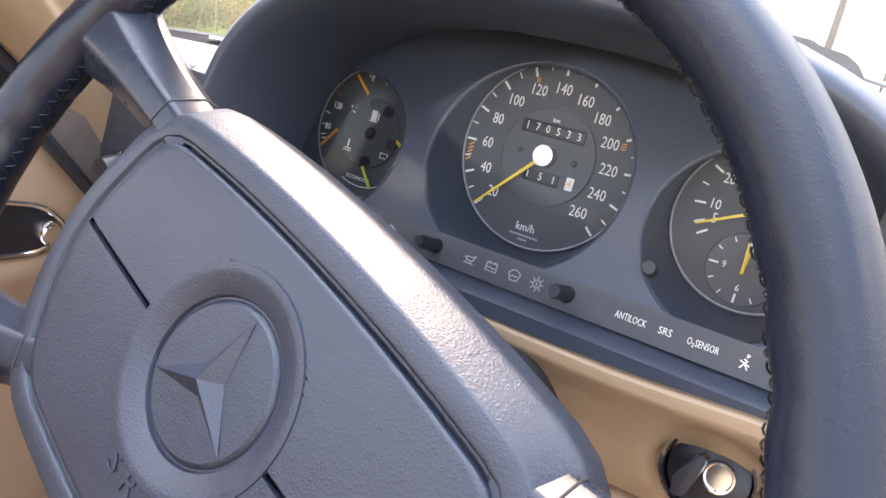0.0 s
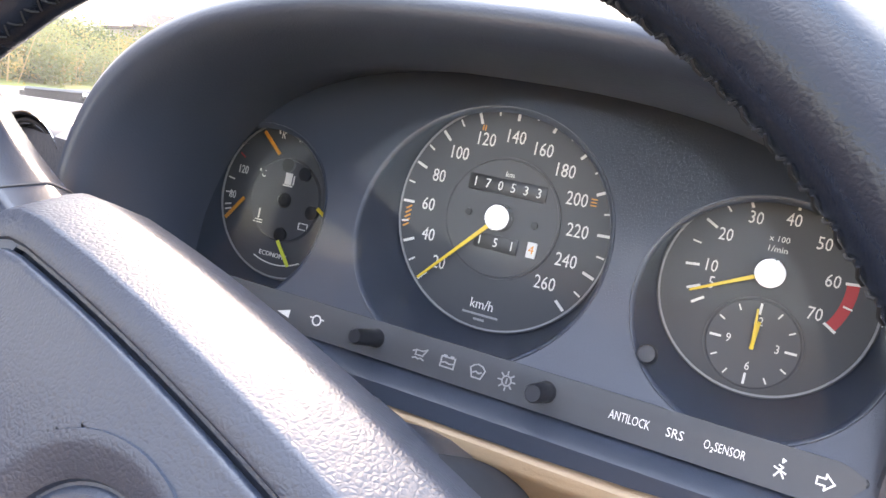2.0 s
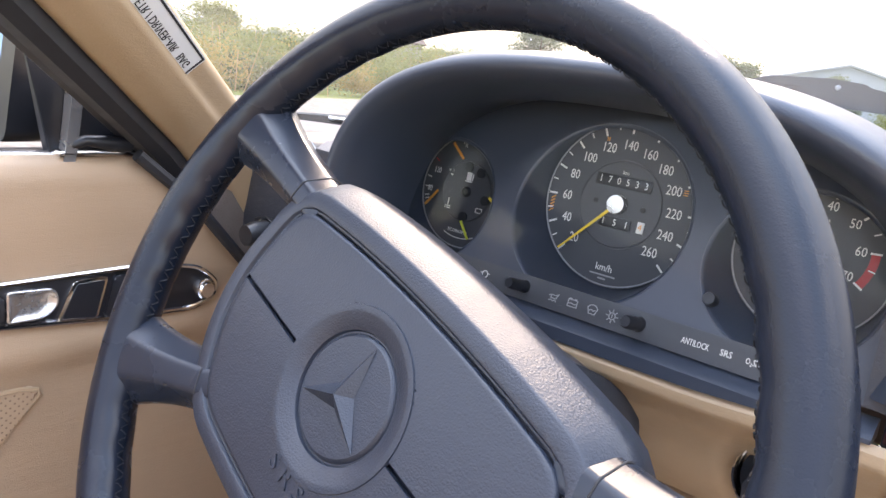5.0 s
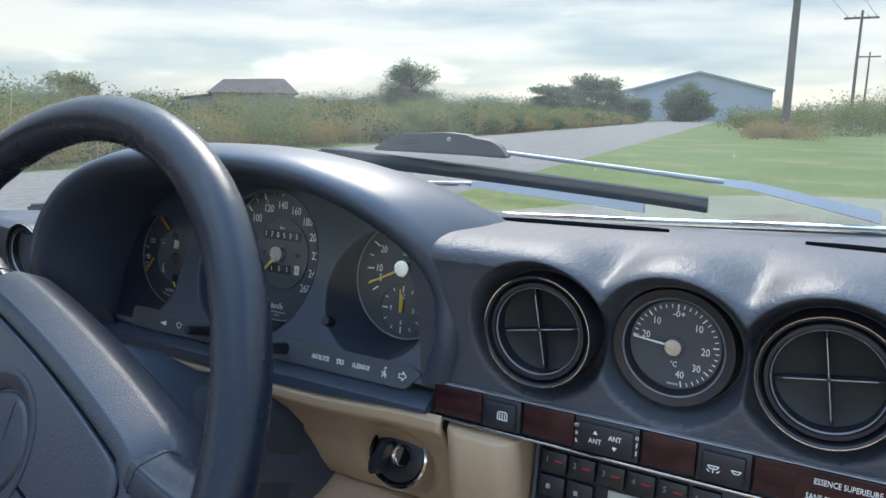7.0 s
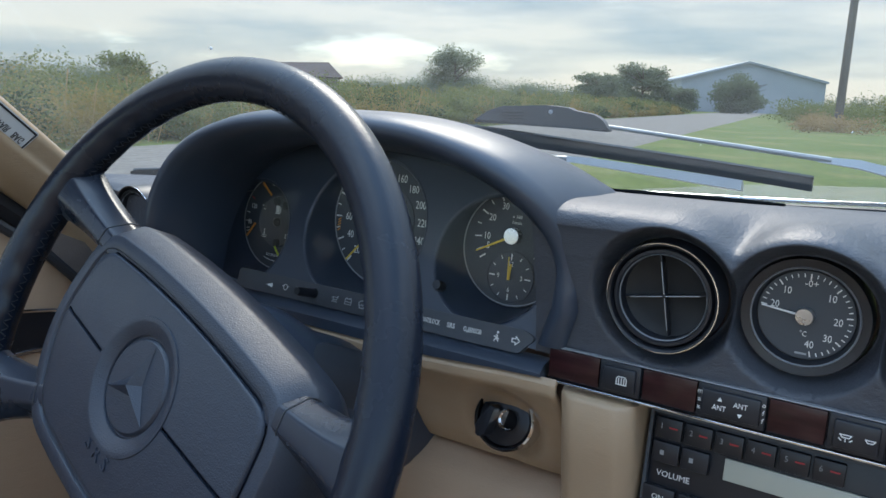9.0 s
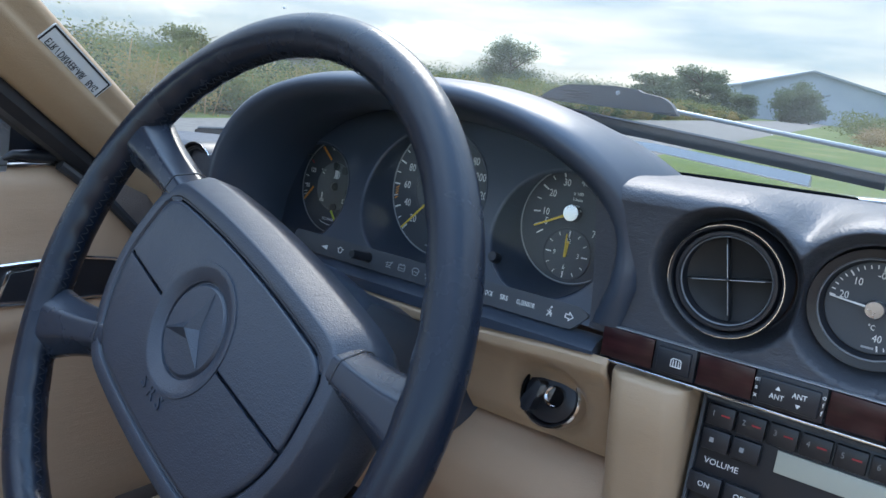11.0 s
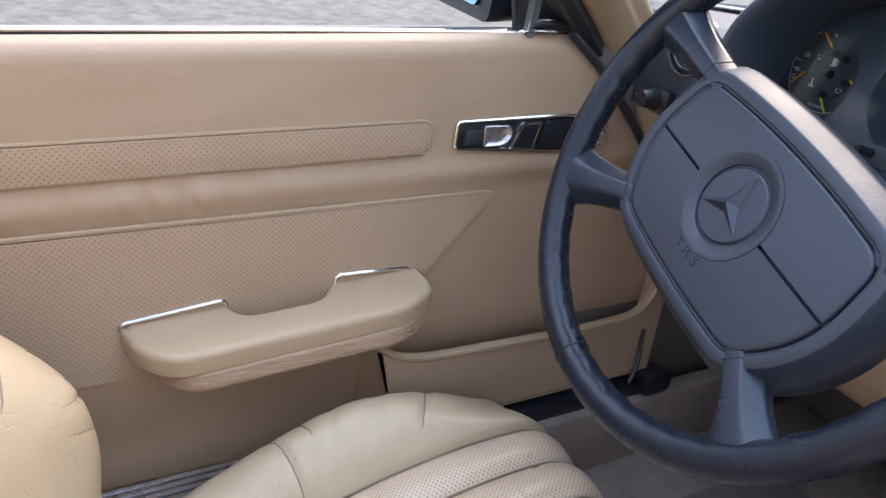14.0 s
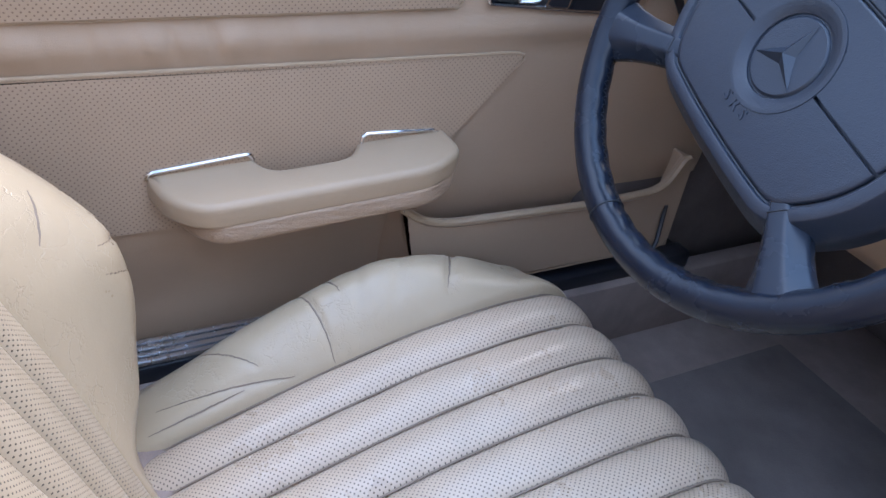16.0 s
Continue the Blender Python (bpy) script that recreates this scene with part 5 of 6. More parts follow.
clk = DM @ Matrix.Translation((0, -0.0210, 0.0006))
part("clock_face", lathe([(0, 0), (0.0178, 0), (0.0184, 0.0008), (0.0190, 0.0008), (0.0192, -0.0004)], 48), M_DIAL_IN, tac, "small clock face", m=clk)
for k in range(12):
    part("clock_mark", spoke_mark(0.0122 if k % 3 == 0 else 0.0142, 0.0168, 30 * k, 0.0010 if k % 3 == 0 else 0.0006), M_WHITE, tac, m=clk @ up3)
for s, deg in (("12", 0), ("3", 90), ("6", 180), ("9", 270)):
    text(s, 0.0050, clk @ Matrix.Translation(polar(0.0094, deg, 0.0006)), "numeral", M_WHITE, tac, wide=0.85)
part("hour_hand", needle(0.0095, 0.002, 0.0016, 0.0012, 4, 0.0014), M_YELLOW, tac, "yellow hand", m=clk)
part("minute_hand", needle(0.0145, 0.002, 0.0014, 0.0008, -4, 0.0026), M_YELLOW, tac, "yellow hand", m=clk)

gau, DM = dial("fuel_gauge", fuel_c, 0.0425, "round black fuel and temperature gauge")
part("centre_disc", lathe([(0, 0.0006), (0.0205, 0.0006), (0.0215, 0.0014), (0.0225, 0.0)], 56), M_DIAL_IN, gau, m=DM)
part("centre_screw", lathe([(0, 0.003), (0.0026, 0.003), (0.0038, 0.0020), (0.0042, 0.0)], 24), M_BLACK, gau, m=DM)
for deg in (-5, 32, 100, 175):
    part("pivot", lathe([(0, 0.0022), (0.0036, 0.0018), (0.0040, 0.0)], 20), M_BLACK, gau, m=DM @ Matrix.Translation(polar(0.0185, deg)))
for s, x, y, h in (("120", -0.0305, 0.0110, 0.0062), ("80", -0.0345, -0.0036, 0.0062), ("°C", -0.0175, 0.0115, 0.0058), ("1/2", 0.004, 0.0335, 0.0062), ("R", -0.0085, 0.0335, 0.0058)):
    text(s, h, DM @ Matrix.Translation((x, y, 0.0006)), "numeral", M_WHITE, gau, wide=0.75)
text("ECONOMY", 0.0036, DM @ Matrix.Translation((-0.001, -0.0300, 0.0005)), "gauge_word", M_WHITE, gau)
for deg, w in ((-60, 1), (-82, 1), (-94, 1), (-104, 1), (-108, 1), (-18, 2), (-12, 2)):
    part("scale_mark", spoke_mark(0.0355, 0.0395, deg, 0.0008), M_RED if deg == -60 else M_WHITE, gau, m=DM @ up3)
for a, b, mt in (((-0.007, 0.0232), (-0.019, 0.0335), M_ORANGE), ((-0.0245, -0.0036), (-0.0345, -0.0165), M_ORANGE), ((0.002, -0.0215), (0.0115, -0.0335), M_LIME), ((0.0225, 0.0), (0.0325, -0.006), M_YELLOW)):
    d = Vector((b[0] - a[0], b[1] - a[1], 0))
    part("needle", moved(box((d.length, 0.0019, 0.0008), (0, 0, 0), 0.0002), Matrix.Translation(((a[0] + b[0]) / 2, (a[1] + b[1]) / 2, 0.003)) @ Matrix.Rotation(math.atan2(d.y, d.x), 4, "Z")), mt, gau, "short coloured pointer", m=DM)
bme = bmesh.new()
ra = [[bme.verts.new(polar(r, -158 + 50 * -k / 14 + 0, 0.0005)) for r in (0.0345, 0.0352)] for k in range(15)]
for a, b in zip(ra, ra[1:]):
    bme.faces.new((a[0], a[1], b[1], b[0]))
part("economy_line", bme, M_WHITE, gau, m=DM)
# fuel pump and thermometer signs
part("pump_sign", join(box((0.0042, 0.0062, 0.0003), (0, 0.0115, 0.0009)), box((0.0007, 0.0050, 0.0003), (0.0034, 0.0112, 0.0009)), box((0.0060, 0.0008, 0.0003), (0, 0.0078, 0.0009))), M_WHITE, gau, m=DM)
part("heat_sign", join(box((0.0009, 0.0052, 0.0003), (-0.0145, -0.0098, 0.0009)), box((0.0056, 0.0006, 0.0003), (-0.0145, -0.0132, 0.0009)), box((0.0056, 0.0006, 0.0003), (-0.0145, -0.0146, 0.0009))), M_WHITE, gau, m=DM)
part("oil_sign", join(box((0.0058, 0.0005, 0.0003), (0.0145, -0.0098, 0.0009)), box((0.0058, 0.0005, 0.0003), (0.0145, -0.0130, 0.0009)), box((0.0005, 0.0036, 0.0003), (0.0118, -0.0114, 0.0009)), box((0.0005, 0.0036, 0.0003), (0.0172, -0.0114, 0.0009))), M_WHITE, gau, m=DM)

# row of warning signs below the dials
SM = pose(0.0052, 0.1618, 0.8382, 74) @ Matrix.Diagonal((0.952, 1, 1, 1))
part("sign_strip", prism(rounded([(-0.115, -0.0075), (0.166, -0.0075), (0.178, 0.0045), (0.168, 0.0085), (-0.115, 0.0085)], 0.003), -0.004, 0.0, 0.001), M_DIAL, cluster, "dark warning light strip", m=SM)
sign = lambda s, x, h, w=0.72: text(s, h, SM @ Matrix.Translation((x, 0.0005, 0.0004)), "warning_word", M_WHITE, cluster, wide=w)
sign("ANTILOCK", 0.0925, 0.0049, 0.66)
sign("SRS", 0.1102, 0.0050, 0.9)
sign("O₂SENSOR", 0.1285, 0.0047, 0.66)


def outline_bars(pts, w=0.0006, z=0.0003):
    bms = []
    for (x0, y0), (x1, y1) in zip(pts, pts[1:]):
        d = Vector((x1 - x0, y1 - y0, 0))
        bms.append(moved(box((d.length + w, w, 0.0003)), Matrix.Translation(((x0 + x1) / 2, (y0 + y1) / 2, z)) @ Matrix.Rotation(math.atan2(d.y, d.x), 4, "Z")))
    return bms


def sign_shape(name, x, polys, parent=cluster, m=SM, w=0.0006, dy=0.0005):
    bms = []
    for p in polys:
        bms += outline_bars([(x + a * 0.001, dy + b * 0.001) for a, b in p], w)
    part(name, join(*bms), M_GREY_PRINT if name in ("bulb_sign", "washer_sign", "battery_sign", "oil_can_sign") else M_WHITE, parent, m=m)


circ = lambda r, n=14: [(r * math.cos(6.2832 * k / n), r * math.sin(6.2832 * k / n)) for k in range(n + 1)]
sign_shape("arrow_sign", 0.1632, [[(-2.8, -1.2), (0, -1.2), (0, -2.7), (3, 0), (0, 2.7), (0, 1.2), (-2.8, 1.2), (-2.8, -1.2)]])
sign_shape("belt_sign", 0.1482, [[(-1.5, -3), (0.8, 0.5), (-0.5, 1)], [(1.6, -3), (-0.2, -0.5)], [(-2, 0), (2, -1.4)], [(0.3, 2.2), (1.1, 3), (0.3, 3.3), (0.3, 2.2)]])
sign_shape("bulb_sign", 0.0403, [circ(2.0), [(0, 0.8), (0, -1)]] + [[(2.7 * math.cos(a), 2.7 * math.sin(a)), (3.7 * math.cos(a), 3.7 * math.sin(a))] for a in [k * 0.7854 for k in range(8)]])
sign_shape("washer_sign", 0.0268, [[(-3.4, 1), (-2, 2.4), (0, 3), (2, 2.4), (3.4, 1), (2, -2.6), (-2, -2.6), (-3.4, 1)], [(-1.8, -0.6), (-0.6, 0), (0.6, -0.6), (1.8, 0)]])
sign_shape("battery_sign", 0.0126, [[(-3.2, -2.2), (3.2, -2.2), (3.2, 2), (-3.2, 2), (-3.2, -2.2)], [(-2.2, 2.6), (-1.2, 2.6)], [(1.2, 2.6), (2.2, 2.6)], [(-3, -0.6), (-1, -0.2), (1, -0.6), (3, -0.2)]])
sign_shape("oil_can_sign", -0.0015, [[(-3, 0.5), (-1.5, 1.2), (1.6, 1.2), (3.6, 2.2), (2, -0.8), (-1.6, -0.8), (-1.6, 0.9)], [(-2.6, -2.4), (-1.3, -1.9), (0, -2.4), (1.3, -1.9), (2.6, -2.4)]])
sign_shape("lamp_sign", -0.0565, [circ(2.2), [(-3.6, 0.8), (-2.6, 0.8)], [(2.6, 0.8), (3.6, 0.8)]])
part("sign_triangle", prism([(-0.079, -0.0005), (-0.072, 0.0015), (-0.072, -0.0022)], 0.0001, 0.0004), M_WHITE, cluster, m=SM)
for x, r in ((0.0575, 0.0037), (-0.0240, 0.0035)):
    part("dimmer_knob", lathe([(0, 0.020), (r * 0.82, 0.020), (r, 0.0185), (r, 0.004), (r * 1.2, 0.0)], 18), M_BLACK, cluster, "ribbed black knob", m=SM @ Matrix.Translation((x, 0.001, 0)))
part("reset_peg", lathe([(0, 0.008), (0.0032, 0.0075), (0.0038, 0.006), (0.0038, 0.0)], 18), M_BLACK, cluster, "ribbed reset peg", m=pose(0.0935, 0.1735, 0.8615, 70))
part("lower_ledge", loft([[(x, 0.168, 0.8305), (x, 0.157, 0.829), (x, 0.1515, 0.8245), (x, 0.1515, 0.8175 + r), (x, 0.158, 0.8155 + r), (x, 0.172, 0.8155 + r)] for x, r in ((-0.17, -0.001), (-0.06, -0.001), (0.06, -0.001), (0.10, 0.0), (0.15, 0.0032), (0.184, 0.0048))]), M_HOOD, cluster, "ledge below the warning lights", smooth=50)

lens = part("cluster_glass", sheet(lambda u, v: Vector((lerp(-0.150, 0.196, u), 0.1560 + 0.022 * v, 0.826 + 0.146 * v)), 2, 2), M_LENS, cluster, "clear instrument lens")
lens.visible_shadow = False


# ---- trim strip, switches, knee panel, radio ----
TR = pose(0, 0.158, 0.8318, 88)


def wood_trim():
    t = thing("dash_trim", "dark burl wood dashboard strip with chrome edges", "dash trim", (0.4, 0.16, 0.818))
    part("backing", box((0.85, 0.022, 0.006), (0.612, 0, -0.004), 0.001), M_BLACK, t, m=TR)
    for x0, x1 in ((0.1875, 0.2215), (0.2475, 0.2795), (0.3165, 0.3455), (0.3725, 0.62)):
        part("wood_panel", box((x1 - x0 - 0.001, 0.0185, 0.004), ((x0 + x1) / 2, 0.0006, 0.0002), 0.0006), M_WOOD, t, "dark lacquered wood", m=TR)
    part("chrome_edge", box((0.86, 0.0016, 0.0050), (0.610, -0.0108, 0.0012), 0.0005), M_CHROME, t, "chrome lower edge", m=TR)
    part("chrome_edge", box((0.86, 0.0008, 0.0040), (0.612, 0.0108, 0.0004), 0.0003), M_STEEL, t, m=TR)


wood_trim()


def rocker(x0, x1, name, label):
    t = thing(name, label, "switch", ((x0 + x1) / 2, 0.155, 0.822), "dashboard switches")
    part("frame", box((x1 - x0, 0.0195, 0.006), ((x0 + x1) / 2, 0.0006, 0.0004), 0.0008), M_BLACK, t, m=TR)
    part("button", box((x1 - x0 - 0.005, 0.0150, 0.005), ((x0 + x1) / 2, 0.0006, 0.0030), 0.0012), M_BLACK, t, "black rocker button", m=TR)
    return t


b1 = rocker(0.222, 0.247, "demister_switch", "black heated window switch with white sign")
TS = TR @ Matrix.Translation((0, 0, 0.0056))
sign_shape("window_sign", 0.2365, [[(-3, -2.2), (3, -2.2), (3, 1.4), (2, 2.6), (-2, 2.6), (-3, 1.4), (-3, -2.2)], [(-1.6, -1.6), (-1.6, 1.6)], [(0, -1.6), (0, 1.6)], [(1.6, -1.6), (1.6, 1.6)]], b1, TS, 0.0005)
b2 = rocker(0.2800, 0.3160, "aerial_switch", "black aerial switch marked with arrows")
for s, x in (("ANT", 0.2925), ("ANT", 0.3035)):
    text(s, 0.0042, TS @ Matrix.Translation((x, -0.0012 if x < 0.3 else 0.0024, 0.0001)), "switch_word", M_WHITE, b2, wide=0.85)
part("arrow_sign", prism([(-0.0013, 0), (0.0013, 0), (0, 0.0022)], 0, 0.0003), M_WHITE, b2, m=TS @ Matrix.Translation((0.2925, 0.0028, 0)))
part("arrow_sign", prism([(-0.0013, 0), (0, -0.0022), (0.0013, 0)], 0, 0.0003), M_WHITE, b2, m=TS @ Matrix.Translation((0.3035, -0.0020, 0)))
for s, x in (("max", 0.2812), ("off", 0.3148)):
    for k, ch in enumerate(s):
        text(ch, 0.0040, TR @ Matrix.Translation((x, 0.0055 - 0.0045 * k, 0.0036)), "switch_word", M_WHITE, b2)
b3 = rocker(0.346, 0.372, "lamp_switch", "black reading lamp switch with white signs")
sign_shape("lamp_sign", 0.3545, [[(-2.6, 0.6), (2.6, 0.6), (1.6, -0.8), (-1.6, -0.8), (-2.6, 0.6)], [(-3, -1.6), (-2, -2.4)], [(0, -1.6), (0, -2.8)], [(3, -1.6), (2, -2.4)]], b3, TS, 0.0005)
sign_shape("lamp_sign", 0.3655, [[(-2.2, 0.6), (2.2, 0.6), (1.2, -0.8), (-1.2, -0.8), (-2.2, 0.6)]], b3, TS, 0.0005)


def knee():
    t = thing("knee_panel", "tan vinyl lower dashboard cover", "dash cover", (0.0, 0.2, 0.70))

    def fn(u, v):
        x = lerp(-0.17, 0.1945, u)
        prof = [(0.156, 0.8150), (0.1535, 0.8125), (0.1540, 0.808), (0.166, 0.795), (0.178, 0.775), (0.188, 0.750), (0.196, 0.738), (0.215, 0.733)]
        s = v * (len(prof) - 1)
        i = min(int(s), len(prof) - 2)
        y, z = (lerp(prof[i][c], prof[i + 1][c], s - i) for c in (0, 1))
        d = math.hypot(x - 0.146, z - 0.771)
        y += 0.010 * smooth01((0.036 - d) / 0.014)
        return Vector((x, y, z + 0.0060 * smooth01((x - 0.085) / 0.10) * (1 - v)))

    thick(part("upper_cover", sheet(fn, 90, 42), M_TAN_SMOOTH, t), 0.004, 0.0)

    def bolster(u, v):
        x = lerp(-0.262, 0.1955, u)
        prof = [(0.214, 0.7335), (0.200, 0.730), (0.186, 0.718), (0.176, 0.697), (0.175, 0.672), (0.182, 0.645), (0.197, 0.619), (0.216, 0.603), (0.240, 0.600), (0.27, 0.606)]
        q = v * (len(prof) - 1)
        i = min(int(q), len(prof) - 2)
        y, z = (lerp(prof[i][c], prof[i + 1][c], q - i) for c in (0, 1))
        end = smooth01((0.045 - (x + 0.262)) / 0.045)
        return Vector((x, y + 0.030 * end ** 2, z + 0.020 * end ** 2 * v + 0.0008 * noise.noise(Vector((x * 25, z * 25, 2)))))

    thick(part("lower_cover", sheet(bolster, 80, 40), M_TAN, t, "tan padded knee bolster", smooth=70), 0.004, 0.0)
    part("edge_bead", tube([(-0.17, 0.1545, 0.8122), (0.08, 0.1545, 0.8128), (0.11, 0.1545, 0.8142), (0.15, 0.1545, 0.8172), (0.185, 0.1545, 0.8188)], 0.0022, 8), M_TAN_SMOOTH, t)


knee()


def ignition():
    t = thing("ignition_lock", "black ignition lock with key in a chrome ring", "ignition lock", (0.146, 0.18, 0.75))
    m = Matrix.Translation((0.1455, 0.186, 0.7710)) @ pose(0, 0, 0, 72)
    part("chrome_ring", moved(lathe([(0.0205, -0.004), (0.0208, 0.0075), (0.0222, 0.0090), (0.0236, 0.0078), (0.0246, -0.004)], 48), Matrix.Diagonal((1.0, 0.92, 1, 1))), M_CHROME, t, "chrome ring", m=m)
    part("lock_body", moved(lathe([(0, 0.009), (0.014, 0.0085), (0.0195, 0.006), (0.0203, 0.0), (0.0203, -0.01)], 40), Matrix.Diagonal((1.0, 0.92, 1, 1))), M_BLACK, t, "glossy black lock", m=m)
    part("key_slot", lathe([(0.0, 0.0095), (0.0060, 0.0095), (0.0066, 0.0118), (0.0076, 0.0118), (0.0082, 0.008)], 32), M_CHROME, t, m=m @ Matrix.Translation((0.005, 0.001, 0)))
    part("key_grip", moved(prism(rounded([(-0.003, 0.012), (0.002, 0.010), (0.003, -0.014), (-0.004, -0.018), (-0.008, -0.008)], 0.002), 0.010, 0.022, 0.002), Matrix.Rotation(radians(-14), 4, "Z") @ Matrix.Diagonal((0.85, 0.85, 1, 1))), M_BLACK, t, "black turning grip", m=m @ Matrix.Translation((-0.005, 0, 0)))


ignition()


def console():
    t = thing("centre_console", "tan vinyl centre console round the radio", "console", (0.36, 0.18, 0.55))
    part("cheek", loft([[(x, y, z) for x, y in rounded([(0.1965, 0.30), (0.1965, 0.158 + 0.16 * dz), (0.2055, 0.1495 + 0.16 * dz), (0.236, 0.1495 + 0.16 * dz), (0.2455, 0.158 + 0.16 * dz), (0.2455, 0.30)], 0.005)]
                       for z, dz in ((0.8165, 0.0), (0.814, -0.012), (0.78, 0.02), (0.70, 0.09), (0.60, 0.18))]), M_TAN_SMOOTH, t, "tan padded cheek", smooth=60)
    part("surround", box((0.30, 0.02, 0.20), (0.395, 0.196, 0.715), 0.004), M_BLACK, t, "black radio surround")


console()


def radio():
    t = thing("car_radio", "black car radio with square buttons", "car radio", (0.37, 0.18, 0.73))
    m = Matrix.Translation((0.0, 0.176, 0.78)) @ pose(0, 0, 0, 82)
    part("body", box((0.185, 0.075, 0.02), (0.3425, -0.006, -0.010), 0.002), M_BLACK, t, m=m)
    part("frame", join(box((0.187, 0.002, 0.004), (0.3425, 0.0300, 0.001)), box((0.002, 0.075, 0.004), (0.2495, -0.006, 0.001))), M_DIAL, t, m=m)
    for r in range(2):
        for k in range(6):
            x, y = 0.2605 + 0.0175 * k, 0.0205 - 0.0150 * r
            if r == 1 and k > 1:
                continue
            b = part("button", box((0.0160, 0.0128, 0.004), (x, y, 0.002), 0.0008), M_BLACK, t, "dark square button", m=m)
            if r == 0:
                text(str(k + 1), 0.0048, m @ Matrix.Translation((x - 0.004, y + 0.001, 0.0042)), "numeral", M_GREY_PRINT, b, wide=0.9)
                part("mark_bar", box((0.005, 0.0009, 0.0003), (x + 0.003, y + 0.001, 0.0042)), M_RED, b, m=m)
            else:
                part("mark_bar", box((0.0024, 0.0028, 0.0003), (x - 0.002, y, 0.0042)), M_GREY_PRINT, b, m=m)
    part("display", box((0.075, 0.013, 0.002), (0.332, 0.0055, 0.0012), 0.0005), M_DISPLAY, t, "pale display window", m=m)
    text("VOLUME", 0.0052, m @ Matrix.Translation((0.266, -0.0085, 0.0006)), "control_word", M_WHITE, t)
    for s, x in (("ON", 0.2595), ("OFF", 0.281)):
        b = part("button", box((0.0195, 0.0125, 0.004), (x, -0.0225, 0.002), 0.0008), M_BLACK, t, "dark square button", m=m)
        text(s, 0.0046, m @ Matrix.Translation((x, -0.0225, 0.0042)), "control_word", M_WHITE, b)


radio()
lab = thing("fuel_label", "dark sticker with white French fuel wording", "sticker", (0.414, 0.152, 0.82))
LM = TR @ Matrix.Translation((0.414, 0.0006, 0.0027))
part("card", box((0.044, 0.0165, 0.0006), (0, 0, 0)), M_WOOD, lab, m=LM)
for s, y in (("ESSENCE SUPERIEURE", 0.004), ("SANS PLOMB SEULEMENT", -0.004)):
    text(s, 0.0042, LM @ Matrix.Translation((0, y, 0.0005)), "label_word", M_WHITE, lab, wide=0.72)

# ---- left end of the dashboard ----
vent(-0.222, 0.878, 45, "air_vent", 0.027, 0.150)
sw = thing("light_switch", "black rotary switch with a chrome edge", "switch", (-0.245, 0.13, 0.81))
part("plate", box((0.036, 0.012, 0.020), (-0.243, 0.142, 0.822), 0.003), M_BLACK, sw)
part("knob", lathe([(0, 0.022), (0.008, 0.021), (0.010, 0.014), (0.0105, 0.0)], 24), M_BLACK, sw, m=Matrix.Translation((-0.243, 0.138, 0.822)) @ CW)
part("chrome_ring", lathe([(0.0106, 0.002), (0.0122, 0.003), (0.0122, 0.0)], 24), M_CHROME, sw, m=Matrix.Translation((-0.243, 0.138, 0.822)) @ CW)
solo("trim", sheet(lambda u, v: Vector((lerp(-0.298, -0.17, u), 0.158 + 0.06 * v + 0.01 * math.sin(3.1 * u), 0.812 - 0.17 * v)), 12, 10), M_TAN, "tan cover under the dashboard's outer end", "dash cover", kind="structure")

# ---- steering column and wheel ----
WC = Vector((0.0065, -0.0076, 0.8331))
WN = Vector((-0.0628, -0.9105, 0.4088)).normalized()
WR = (-WN).cross(Vector((0, 0, 1))).normalized()
WUP = WR.cross(-WN)
WM = Matrix.Translation(WC) @ Matrix((WR, WUP, WN)).transposed().to_4x4()
WU = WM @ Matrix.Rotation(radians(-17.3), 4, "Z")

column = thing("steering_column", "dark grey steering column shroud with stalk", "steering column", (0.01, 0.1, 0.74))


def col_ring(r, z, sx=1.0, sy=1.0, dy=0.0, n=32):
    return [WM @ Vector((r * sx * math.cos(2 * math.pi * k / n), dy + r * sy * math.sin(2 * math.pi * k / n), z)) for k in range(n)]


part("shroud", loft([col_ring(0.050, -0.050), col_ring(0.055, -0.058), col_ring(0.055, -0.085), col_ring(0.053, -0.12, 1.0, 1.0, -0.006), col_ring(0.053, -0.20, 1.0, 0.95, -0.004), col_ring(0.053, -0.30, 1.0, 0.9)]), M_HOOD, column, "dark moulded shroud", smooth=60)
COLUMN_CUTS = ((-0.062, 0.048, -0.040, 0.034), (-0.070, 0.051, -0.045, 0.040), (-0.12, 0.052, -0.045, 0.042), (-0.17, 0.052, -0.045, 0.042), (-0.19, 0.052, -0.045, 0.040))
part("column_cover", loft([[WM @ Vector((x, y, z)) for x, y in even(rounded([(-w, lo), (w, lo), (w, hi * 0.55), (w * 0.72, hi), (-w * 0.72, hi), (-w, hi * 0.55)], 0.016), 0.006)] for z, w, lo, hi in
                           COLUMN_CUTS]), M_SHROUD, column, "matt dark upper cover", smooth=60)
part("stalk", tube([WM @ Vector((-0.05, 0.02, -0.10)), WM @ Vector((-0.09, 0.03, -0.085)), WM @ Vector((-0.128, 0.018, -0.060))], [0.005, 0.0045, 0.006], 10), M_BLACK, column, "black indicator stalk")
part("stalk_tip", lathe([(0, 0.012), (0.005, 0.011), (0.007, 0.006), (0.007, -0.006), (0.004, -0.010), (0, -0.010)], 16), M_BLACK, column, m=Matrix.Translation(WM @ Vector((-0.132, 0.016, -0.058))))

wheel = thing("steering_wheel", "black leather four-spoke steering wheel slightly turned", "steering wheel", WC)
R0, R1 = 0.1821, 0.0131


